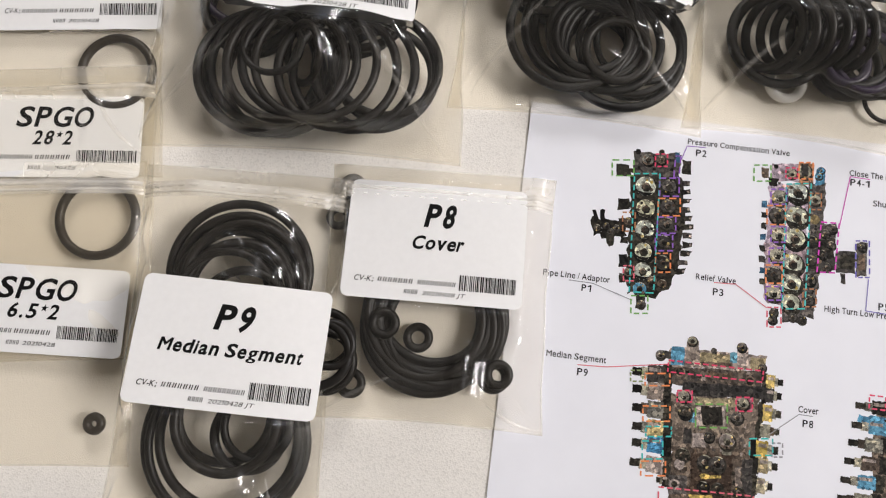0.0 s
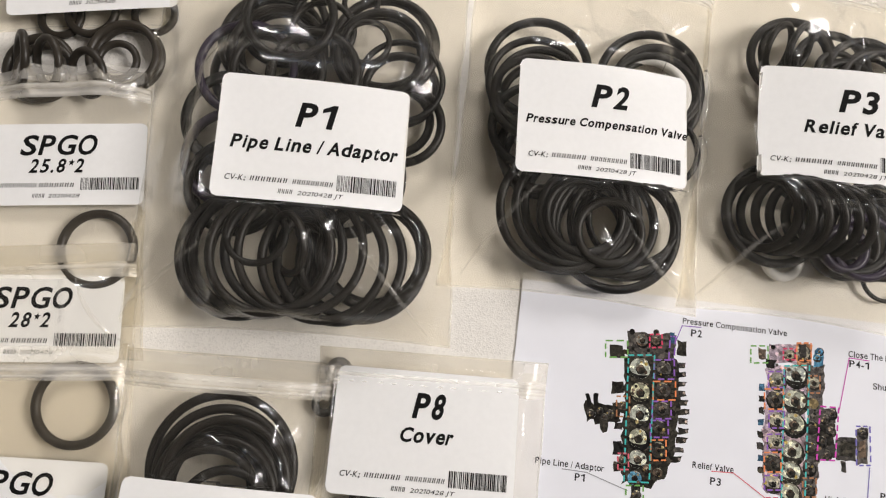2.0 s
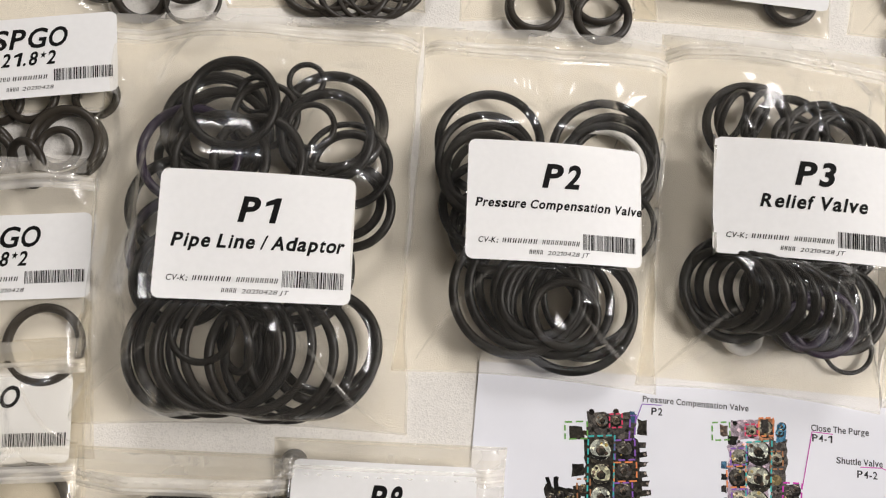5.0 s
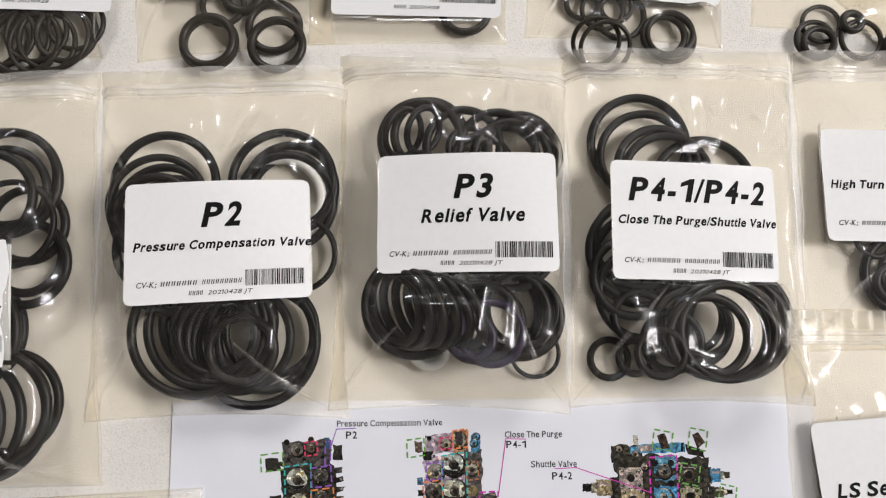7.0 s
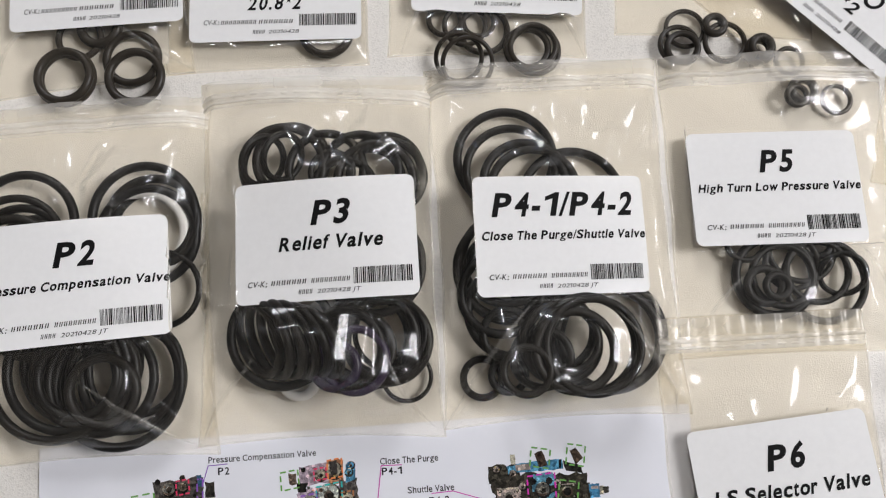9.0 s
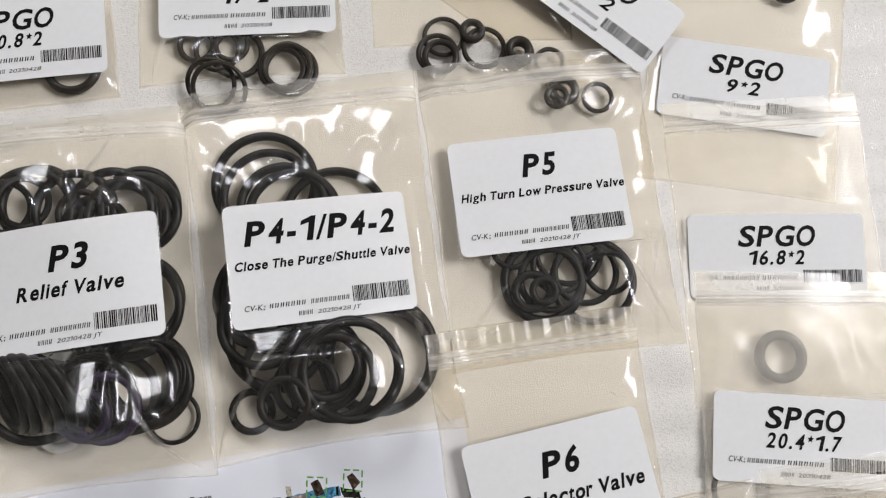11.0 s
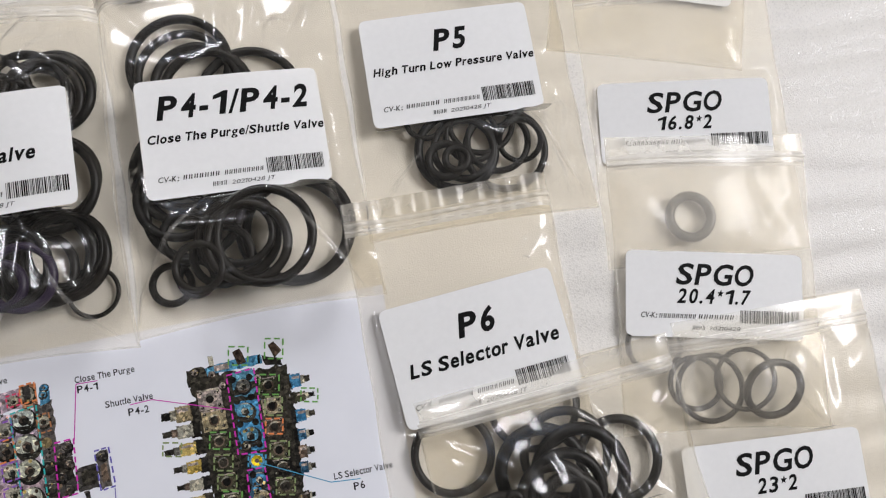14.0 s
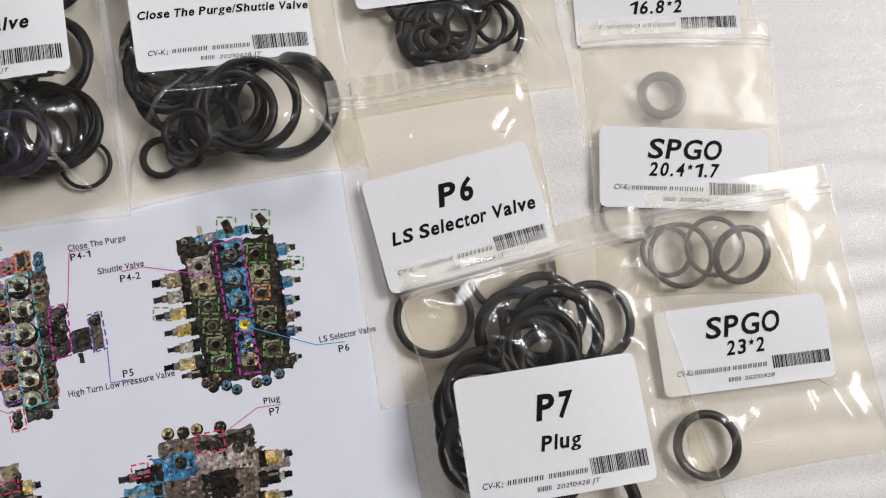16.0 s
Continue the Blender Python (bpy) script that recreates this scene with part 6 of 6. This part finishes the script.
# bag P1
rings = [
    o_ring(-104.4, 41.6, 5.8, 15.1, 1.5, -0, 56, rubber),
    o_ring(-103.5, 29.5, 3.1, 15.3, 1.5, 0, 51, rubber),
    o_ring(-98.5, 17.9, 4.6, 14.8, 1.5, -1, 155, rubber),
    o_ring(-95.2, 71.6, 5.3, 14.8, 1.5, -1, 143, rubber),
    o_ring(-99.9, 59.5, 3.4, 14.2, 1.5, 1, 120, rubber),
    o_ring(-56.7, 75.2, 4.7, 16.0, 1.5, 2, 112, rubber),
    o_ring(-49.3, 48.2, 3.6, 11.7, 1.5, -2, 8, rubber),
    o_ring(-91.8, 68.0, 3.8, 14.4, 1.5, 1, 28, rubber),
    o_ring(-91.2, -3.9, 4.8, 19.9, 1.5, -0, 65, rubber),
    o_ring(-58.2, 70.8, 4.5, 14.6, 1.5, 0, 35, rubber),
    o_ring(-80.9, 60.8, 3.7, 14.3, 1.5, -2, 20, rubber),
    o_ring(-92.4, 78.1, 3.8, 14.3, 1.5, 1, 133, rubber),
    o_ring(-49.0, 59.2, 4.7, 12.2, 1.5, 2, 76, rubber),
    o_ring(-85.2, -3.7, 3.6, 19.2, 1.5, 1, 19, rubber),
    o_ring(-50.5, 1.1, 5.2, 15.8, 1.5, -2, 139, rubber),
    o_ring(-65.4, 24.0, 4.0, 16.9, 1.5, -0, 52, rubber),
    o_ring(-103.5, 40.8, 7.5, 15.9, 1.5, 1, 79, rubber),
    o_ring(-100.9, 27.1, 9.1, 15.6, 1.5, -0, 124, plum),
    o_ring(-98.0, 17.5, 10.8, 15.0, 1.5, 1, 102, rubber),
    o_ring(-94.4, 69.4, 9.1, 17.0, 1.5, -2, 29, rubber),
    o_ring(-100.7, 57.9, 10.8, 15.8, 1.5, 2, 93, plum),
    o_ring(-56.3, 73.3, 6.4, 17.6, 1.5, 0, 111, rubber),
    o_ring(-46.9, 45.8, 8.1, 13.5, 1.5, -0, 113, rubber),
    o_ring(-90.9, 64.4, 12.5, 15.7, 1.5, -2, 50, rubber),
    o_ring(-91.2, -4.9, 12.5, 19.8, 1.5, 1, 122, rubber),
    o_ring(-86.4, -3.6, 14.2, 19.8, 1.5, -0, 142, rubber),
    o_ring(-52.4, -1.7, 15.8, 19.6, 1.5, -1, 41, rubber),
    o_ring(-59.0, -3.2, 17.5, 19.6, 1.5, -1, 38, rubber),
    o_ring(-80.6, 79.1, 13.8, 6.0, 0.96, -1, 86, rubber),
    o_ring(-66.4, 87.6, 7.8, 5.8, 0.96, -1, 1, rubber),
    o_ring(-76.4, 72.1, 15.0, 10.4, 1.1, 1, 1, rubber),
    o_ring(-55.7, 66.2, 16.4, 14.3, 1.5, 1, 30, rubber),
    o_ring(-60.6, 68.9, 17.8, 7.2, 1, 0, 124, rubber),
    o_ring(-88.6, 56.2, 16.4, 14.6, 1.5, 1, 153, rubber),
    o_ring(-76.2, 56.2, 18.1, 14.0, 1.5, -0, 19, rubber),
    o_ring(-86.5, 73.8, 19.5, 14.1, 1.5, 0, 105, rubber),
    o_ring(-48.0, 57.6, 16.1, 13.6, 1, 1, 91, rubber),
    o_ring(-80.6, -3.8, 19.2, 19.0, 1.5, -1, 46, rubber),
    o_ring(-75.0, -1.0, 19.0, 9.2, 1.2, 48, -70, rubber),
    o_ring(-85.7, 1.1, 19.9, 9.3, 1.1, 2, 160, rubber),
    o_ring(-71.1, -2.3, 19.6, 19.4, 1.4, -2, 13, rubber),
    o_ring(-64.0, -4.0, 18.8, 19.0, 1.5, 0, 80, rubber),
    o_ring(-76.4, -2.6, 19.5, 18.3, 1.5, 0, 119, rubber),
    o_ring(-48.9, -0.1, 17.0, 16.7, 1.5, 1, 145, rubber),
    o_ring(-61.3, 22.8, 16.6, 18.1, 1.5, -1, 129, rubber),
    o_ring(-69.1, 27.2, 17.3, 19.0, 1.5, 1, 156, rubber),
]
part_bag(rings, corner=(-140.1, 107.1), angle=3.5, width=110.7, height=140, base=0.8,
    label_at=(-71.3, 30.6, 3.4), label_z=(26.6, -8.3, 0.5), number="P1", number_width=0.21, caption="Pipe Line / Adaptor", caption_width=0.84, seed=31, shift=-0.02)
# bag P2
rings = [
    o_ring(1.3, 40.6, 3.9, 12.3, 1.5, -1, 125, rubber),
    o_ring(15.6, 26.0, 4.6, 18.2, 1.5, 1, 79, rubber),
    o_ring(-0.8, 61.1, 3.7, 13.5, 1.5, -1, 83, rubber),
    o_ring(-1.8, 60.5, 4.9, 12.7, 1.5, 0, 135, rubber),
    o_ring(38.0, 69.0, 3.1, 12.8, 1.5, 2, 102, rubber),
    o_ring(19.7, 19.5, 4.0, 10.9, 1.5, 0, 80, rubber),
    o_ring(31.8, 20.2, 4.7, 16.1, 1.5, -1, 105, rubber),
    o_ring(-3.1, 72.0, 6.5, 17.0, 1.5, 0, 64, rubber),
    o_ring(35.6, 73.0, 4.3, 17.1, 1.5, -1, 138, rubber),
    o_ring(0.6, 43.0, 8.2, 13.6, 1.5, -0, 143, rubber),
    o_ring(-2.7, 50.0, 9.9, 14.0, 1.5, 0, 93, rubber),
    o_ring(9.4, 23.2, 9.2, 20.3, 1.5, -0, 99, rubber),
    o_ring(28.1, 19.2, 6.5, 19.9, 1.5, 0, 39, rubber),
    o_ring(13.0, 24.4, 8.6, 18.9, 1.5, 0, 117, rubber),
    o_ring(-3.8, 64.8, 10.8, 15.6, 1.3, 2, 161, rubber),
    o_ring(-1.7, 62.1, 10.6, 14.9, 1.4, 2, 154, rubber),
    o_ring(-4.0, 59.9, 11.1, 13.6, 1.5, 1, 23, rubber),
    o_ring(38.5, 70.8, 4.5, 14.8, 1.5, 1, 123, rubber),
    o_ring(35.0, 67.3, 3.6, 13.9, 1.8, -1, 122, white_ring),
    o_ring(36.9, 66.2, 4.5, 15.9, 1.5, 2, 16, rubber),
    o_ring(23.3, 20.7, 7.8, 16.7, 1.5, -1, 61, rubber),
    o_ring(33.4, 23.3, 6.5, 14.7, 1.1, -2, 33, rubber),
    o_ring(25.1, 17.1, 10.8, 10.3, 1.5, 2, 41, rubber),
    o_ring(16.7, 21.9, 9.8, 12.3, 1.5, -0, 148, rubber),
    o_ring(18.5, 23.0, 8.5, 16.0, 1.5, 1, 140, rubber),
    o_ring(29.8, 21.2, 6.9, 17.1, 1.2, 1, 137, rubber),
    o_ring(41.5, 48.3, 4.8, 12.1, 1, -1, 134, rubber),
    o_ring(16.8, 51.9, 6.9, 19.0, 1.5, -1, 24, rubber),
]
part_bag(rings, corner=(-29.0, 114.0), angle=0.2, width=86.5, height=120, base=0.6,
    label_at=(18.9, 51.1, 3.0), label_z=(18.4, -9.0, -1.2), number="P2", number_width=0.21, caption="Pressure Compensation Valve", caption_width=0.925, seed=32, shift=-0.01)
# bag P3
rings = [
    o_ring(85.2, 88.6, 5.3, 11.8, 1.5, -2, 59, rubber),
    o_ring(110.8, 80.3, 4.8, 10.8, 1.5, 0, 122, rubber),
    o_ring(116.2, 84.0, 3.2, 11.8, 1.5, 2, 136, rubber),
    o_ring(107.2, 28.6, 3.8, 13.5, 1.5, -1, 115, rubber),
    o_ring(103.7, 24.8, 3.6, 11.5, 1.5, 2, 174, rubber),
    o_ring(112.6, 28.9, 3.5, 12.9, 1.5, 2, 97, rubber),
    o_ring(113.1, 53.1, 4.5, 13.3, 1.5, -1, 44, rubber),
    o_ring(84.6, 16.6, 2.6, 5.6, 1.6, 0, 150, white_ring),
    o_ring(82.5, 86.5, 6.1, 13.4, 1.5, -1, 121, rubber),
    o_ring(96.7, 84.4, 6.1, 12.4, 1.5, 0, 91, rubber),
    o_ring(108.1, 82.9, 6.1, 12.8, 1.5, -1, 165, rubber),
    o_ring(80.2, 30.9, 5.5, 16.4, 1.5, 1, 105, rubber),
    o_ring(76.8, 87.7, 7.6, 8.0, 1.1, 54, 60, rubber),
    o_ring(83.5, 88.2, 8.8, 7.6, 1.1, 56, 60, rubber),
    o_ring(102.3, 77.6, 6.1, 9.9, 1.5, 0, 9, rubber),
    o_ring(98.6, 83.4, 6.5, 6.9, 1.1, 1, 54, rubber),
    o_ring(112.8, 79.9, 6.1, 12.5, 1.5, -1, 169, rubber),
    o_ring(116.6, 80.8, 6.1, 12.2, 1.5, 0, 122, rubber),
    o_ring(73.8, 30.0, 7.2, 11.7, 1.5, 50, -70, rubber),
    o_ring(77.5, 29.3, 8.8, 12.0, 1.5, 54, -68, rubber),
    o_ring(81.6, 29.2, 10.5, 11.9, 1.5, 55, -66, rubber),
    o_ring(85.6, 28.7, 12.2, 11.8, 1.5, 55, -64, rubber),
    o_ring(89.6, 28.2, 13.9, 11.3, 1.5, 56, -62, rubber),
    o_ring(93.4, 27.4, 15.5, 10.9, 1.5, 55, -60, rubber),
    o_ring(108.6, 27.7, 7.5, 14.6, 1.5, 1, 86, rubber),
    o_ring(100.8, 24.8, 15.5, 11.9, 1.5, 1, 21, rubber),
    o_ring(98.1, 19.9, 15.5, 6.6, 1.5, 2, 80, plum),
    o_ring(114.1, 26.8, 7.6, 13.1, 1.5, 2, 168, rubber),
    o_ring(104.3, 21.2, 15.7, 9.6, 1.3, 2, 9, plum),
    o_ring(115.0, 28.9, 8.2, 11.2, 0.88, 0, 134, rubber),
    o_ring(119.3, 14.9, 2.2, 7.8, 0.72, -0, 90, rubber),
    o_ring(92.5, 53.1, 6.5, 17.2, 1.5, 2, 45, rubber),
    o_ring(111.1, 51.0, 6.7, 15.3, 1.5, 1, 127, rubber),
]
part_bag(rings, corner=(54.4, 118.8), angle=-1.5, width=79.4, height=122, base=0.7,
    label_at=(97.2, 59.2, -0.2), label_z=(18.6, 2.0, -1.4), number="P3", number_width=0.21, caption="Relief Valve", caption_width=0.545, seed=33, shift=0)
# bag P4
rings = [
    o_ring(156.9, 85.4, 2.1, 16.3, 1.5, 0, 153, rubber),
    o_ring(158.2, 80.3, 3.7, 15.0, 1.4, 1, 9, rubber),
    o_ring(154.9, 45.4, 2.1, 14.8, 1.5, -0, 18, rubber),
    o_ring(154.3, 50.7, 5.3, 14.6, 1.5, -1, 154, rubber),
    o_ring(178.2, 69.8, 2.4, 16.7, 1.5, 2, 178, rubber),
    o_ring(165.1, 72.8, 4.7, 14.5, 1.5, -1, 129, rubber),
    o_ring(162.3, 76.0, 5.2, 13.7, 1.5, 2, 130, rubber),
    o_ring(168.2, 52.7, 3.5, 18.3, 1.5, 1, 18, rubber),
    o_ring(154.0, 47.7, 5.9, 16.2, 1.5, 1, 159, rubber),
    o_ring(143.7, 12.7, 1.8, 6.2, 1.2, -0, 4, rubber),
    o_ring(152.1, 13.2, 3.1, 5.5, 1.2, 2, 8, rubber),
    o_ring(152.5, 26.3, 7.5, 7.9, 1.3, -2, 178, rubber),
    o_ring(162.6, 18.0, 8.9, 9.2, 1.3, -1, 92, rubber),
    o_ring(185.8, 24.3, 1.9, 18.3, 1.5, -0, 88, rubber),
    o_ring(168.7, 22.4, 10.4, 12.0, 1.5, 1, 76, rubber),
    o_ring(177.0, 21.3, 12.1, 14.9, 1.5, 1, 161, rubber),
    o_ring(170.3, 23.1, 13.6, 9.6, 1.1, 0, 8, rubber),
    o_ring(155.0, 33.7, 6.5, 14.7, 1.5, -1, 126, rubber),
    o_ring(151.4, 39.2, 7.1, 12.9, 1.5, 2, 130, rubber),
    o_ring(172.2, 19.6, 15.0, 12.2, 1.5, 1, 76, rubber),
    o_ring(177.9, 20.7, 15.7, 14.6, 1.3, 0, 72, rubber),
    o_ring(186.1, 22.7, 3.2, 16.3, 1.5, 1, 111, rubber),
    o_ring(168.4, 26.1, 6.7, 11.6, 1.3, -1, 54, rubber),
    o_ring(156.7, 14.5, 15.8, 7.2, 1.2, -2, 111, rubber),
]
part_bag(rings, corner=(131.2, 118.9), angle=-0.3, width=80.4, height=122, base=0.6,
    label_at=(172.5, 57.0, -1.1), label_z=(9.2, -9.3, 0.1), number="P4-1/P4-2", number_width=0.79, caption="Close The Purge/Shuttle Valve", caption_width=0.955, seed=34, shift=-0.02)
# bag P5
rings = [
    o_ring(242.9, 39.4, 2.4, 12.9, 1.5, 0, 70, rubber),
    o_ring(259.1, 36.8, 2.6, 13.4, 1.2, -1, 104, rubber),
    o_ring(234.3, 51.7, 3.0, 6.4, 0.96, 2, 104, rubber),
    o_ring(248.9, 43.5, 2.9, 8.7, 1, -1, 158, rubber),
    o_ring(238.4, 36.4, 4.2, 5.7, 1.4, -1, 71, rubber),
    o_ring(242.0, 36.0, 5.6, 3.8, 1.2, 0, 7, rubber),
    o_ring(258.2, 50.6, 2.3, 5.6, 1.2, -0, 155, rubber),
    o_ring(245.2, 39.4, 3.0, 10.0, 1.2, -1, 164, rubber),
    o_ring(257.1, 40.1, 2.8, 10.2, 1.1, -1, 80, rubber),
    o_ring(264.1, 38.5, 4.0, 6.9, 0.96, 28, -40, rubber),
    o_ring(252.8, 47.7, 2.5, 10.7, 1, -2, 42, rubber),
]
part_bag(rings, corner=(211.8, 118.0), angle=-1.7, width=77.9, height=104, base=0.9,
    label_at=(246.7, 69.1, -1.8), label_z=(4.4, -1.2, -2.2), number="P5", number_width=0.2, caption="High Turn Low Pressure Valve", caption_width=0.93, seed=35, shift=-0.02)
# bag P6
rings = [
    o_ring(222.3, -57.5, 2.5, 12.2, 1.3, 0, 179, rubber),
    o_ring(250.8, -47.5, 2.4, 14.0, 1.2, -0, 64, rubber),
    o_ring(274.2, -69.6, 2.7, 12.6, 1.5, 0, 164, rubber),
    o_ring(257.4, -64.3, 4.4, 13.4, 1.5, -0, 29, rubber),
]
part_bag(rings, corner=(200.9, 28.4), angle=-0.8, width=70.0, height=112, base=1.2,
    label_at=(237.3, -26.1, 4.1), label_z=(4.9, 0.1, -1.2), number="P6", number_width=0.21, caption="LS Selector Valve", caption_width=0.82, seed=36, shift=-0.025, crimp=1.05)
# bag P7
rings = [
    o_ring(248.7, -67.9, 5.6, 13.1, 2.1, 0, 2, rubber),
    o_ring(260.1, -70.6, 7.8, 13.8, 2.1, -0, 52, rubber),
    o_ring(233.1, -88.0, 7.8, 13.5, 2.1, -1, 62, rubber),
    o_ring(229.2, -95.0, 10.1, 12.2, 2.1, 0, 24, rubber),
    o_ring(230.0, -88.2, 12.3, 12.4, 2.1, -2, 80, rubber),
    o_ring(228.5, -100.6, 13.2, 11.9, 2.1, -1, 145, rubber),
    o_ring(232.8, -83.1, 12.9, 12.0, 1.8, 0, 38, rubber),
    o_ring(253.7, -73.4, 12.8, 11.1, 1.8, 2, 19, rubber),
    o_ring(254.4, -78.6, 12.5, 9.0, 2.1, 1, 45, rubber),
    o_ring(237.5, -72.4, 14.6, 1.7, 1.3, 2, 6, rubber),
    o_ring(249.7, -74.9, 12.6, 9.8, 2.1, 1, 46, rubber),
    o_ring(259.7, -127.0, 6.0, 14.1, 2.1, 1, 67, rubber),
    o_ring(235.6, -127.0, 6.0, 14.0, 2.1, -2, 83, rubber),
    o_ring(244.8, -109.2, 8.0, 14.1, 2.1, 1, 155, rubber),
    o_ring(256.0, -100.9, 8.0, 14.2, 2.1, 1, 41, rubber),
]
part_bag(rings, corner=(211.1, -38.7), angle=3.6, width=87.2, height=112, base=3.5,
    label_at=(251.3, -99.0, -2.9), label_z=(16.6, -0.6, -1.2), number="P7", number_width=0.21, caption="Plug", caption_width=0.215, seed=37, shift=-0.02)
# bag P8
rings = [
    o_ring(-25.0, -80.9, 5.1, 20.9, 1.5, -2, 107, rubber),
    o_ring(-19.8, -80.2, 5.5, 18.4, 1.5, -1, 84, rubber),
    o_ring(-25.8, -73.1, 4.6, 19.8, 1.5, -1, 142, rubber),
    o_ring(-25.8, -79.0, 5.3, 17.8, 1.5, -2, 20, rubber),
    o_ring(-23.9, -75.1, 4.7, 17.2, 1.5, -0, 172, rubber),
    o_ring(-23.6, -73.0, 5.0, 18.8, 1.5, 0, 46, rubber),
    o_ring(-25.3, -81.5, 3.1, 18.5, 1.5, 1, 61, rubber),
    o_ring(-20.7, -76.4, 4.5, 19.6, 1.5, 0, 153, rubber),
    o_ring(-26.7, -78.2, 3.4, 18.0, 1.5, -2, 169, rubber),
    o_ring(-21.4, -77.5, 3.4, 18.5, 1.5, -2, 111, rubber),
    o_ring(-56.3, -37.5, 2.3, 3.1, 1.3, -0, 149, rubber),
    o_ring(-59.4, -48.5, 2.3, 3.0, 1.3, -0, 10, rubber),
    o_ring(-47.8, -101.6, 2.4, 3.5, 1.4, -0, 154, rubber),
    o_ring(-28.1, -84.5, 2.4, 3.5, 1.4, -0, 111, rubber),
    o_ring(-39.2, -81.4, 7.2, 3.6, 1.4, 1, 138, rubber),
    o_ring(-2.9, -93.9, 7.2, 3.9, 1.4, 1, 43, rubber),
    o_ring(-1.4, -92.9, 8.7, 3.3, 1.4, 1, 172, rubber),
    o_ring(-23.7, -78.0, 5.2, 21.7, 1.5, 1, 168, rubber),
    o_ring(-24.5, -76.3, 5.1, 20.7, 1.5, 2, 88, rubber),
    o_ring(-22.3, -79.1, 5.4, 19.9, 1.5, -1, 85, rubber),
    o_ring(-23.8, -74.4, 4.9, 21.8, 1.5, 2, 8, rubber),
    o_ring(-25.3, -77.3, 5.6, 19.1, 1.2, 0, 93, rubber),
    o_ring(-21.8, -76.0, 5.4, 19.8, 1.3, 0, 50, rubber),
    o_ring(-24.3, -73.5, 4.9, 21.1, 1.5, -0, 30, rubber),
    o_ring(-23.1, -77.0, 5.1, 21.4, 1.5, -2, 160, rubber),
    o_ring(-24.7, -78.7, 5.5, 21.2, 1.3, 0, 40, rubber),
    o_ring(-22.8, -75.2, 5.1, 20.3, 1.5, -1, 35, rubber),
    o_ring(-25.7, -76.6, 5.4, 20.2, 1.3, 0, 13, rubber),
    o_ring(-21.2, -77.9, 5.3, 20.3, 1.5, 0, 88, rubber),
]
part_bag(rings, corner=(-63.8, -30.2), angle=2.7, width=75.1, height=84, base=1.0,
    label_at=(-26.3, -53.8, 2.4), label_z=(7.8, 0.0, -3.1), number="P8", number_width=0.17, caption="Cover", caption_width=0.275, seed=38, shift=-0.02)
# bag P9
rings = [
    o_ring(-85.9, -78.1, 6.0, 17.0, 1.5, -1, 173, rubber),
    o_ring(-90.4, -78.9, 5.0, 16.3, 1.5, 2, 44, rubber),
    o_ring(-86.8, -75.6, 7.1, 18.5, 1.5, -1, 20, rubber),
    o_ring(-91.4, -78.5, 7.0, 14.3, 1.5, 2, 2, rubber),
    o_ring(-84.8, -116.2, 7.1, 14.5, 1.5, 2, 74, rubber),
    o_ring(-87.1, -71.2, 8.7, 22.2, 1.5, 0, 134, rubber),
    o_ring(-86.3, -73.1, 10.4, 20.0, 1.5, -0, 23, rubber),
    o_ring(-84.0, -124.6, 3.9, 25.6, 1.5, 0, 86, rubber),
    o_ring(-82.9, -124.4, 8.7, 23.6, 1.3, 1, 161, rubber),
    o_ring(-81.6, -122.3, 10.2, 21.4, 1.5, -1, 177, rubber),
    o_ring(-87.0, -76.9, 11.9, 18.3, 1.3, 0, 176, rubber),
    o_ring(-85.3, -78.6, 13.5, 16.5, 1.5, -2, 35, rubber),
    o_ring(-83.9, -74.5, 13.4, 18.6, 1.5, -0, 34, rubber),
    o_ring(-88.4, -80.8, 14.1, 15.4, 1.3, 2, 132, rubber),
    o_ring(-82.4, -85.0, 13.7, 14.3, 1.5, -1, 86, rubber),
    o_ring(-58.1, -93.3, 13.7, 10.0, 1.5, 1, 34, rubber),
    o_ring(-54.1, -90.1, 14.0, 6.8, 1.2, 0, 30, rubber),
    o_ring(-57.6, -88.7, 5.0, 8.6, 1.5, 0, 159, rubber),
    o_ring(-57.2, -95.9, 4.0, 9.4, 1.5, -0, 1, rubber),
    o_ring(-76.0, -120.9, 8.8, 10.7, 1.5, -1, 69, rubber),
    o_ring(-73.1, -117.6, 11.8, 10.1, 1.3, 0, 108, rubber),
    o_ring(-81.8, -116.7, 15.4, 15.5, 1.5, 1, 151, rubber),
]
part_bag(rings, corner=(-125.8, -38.5), angle=2.7, width=69.3, height=124, base=2.4,
    label_at=(-84.0, -94.4, 0.9), label_z=(18.8, -2.9, -3.4), number="P9", number_width=0.2, caption="Median Segment", caption_width=0.72, seed=39, shift=-0.02)


# ---- a stray fibre on the bag beside the printed sheet ----
bm = bmesh.new()
rim = []
for k in range(9):
    a = radians(20 + k * 12)
    at = Vector((257.9 + 1.6 * math.cos(a), -1.3 + 1.6 * math.sin(a), 2.6)) * MM
    rim.append([bm.verts.new(at + Vector((0.09 * math.cos(b) * math.cos(a), 0.09 * math.cos(b) * math.sin(a), 0.09 * math.sin(b))) * MM) for b in (0, 2.1, 4.2)])
for p, q in zip(rim, rim[1:]):
    for j in range(3):
        bm.faces.new((p[j], p[(j + 1) % 3], q[(j + 1) % 3], q[j]))
tagged(part("fibre", bm, ink), "tiny dark curled fibre lying on a clear bag", "fibre")
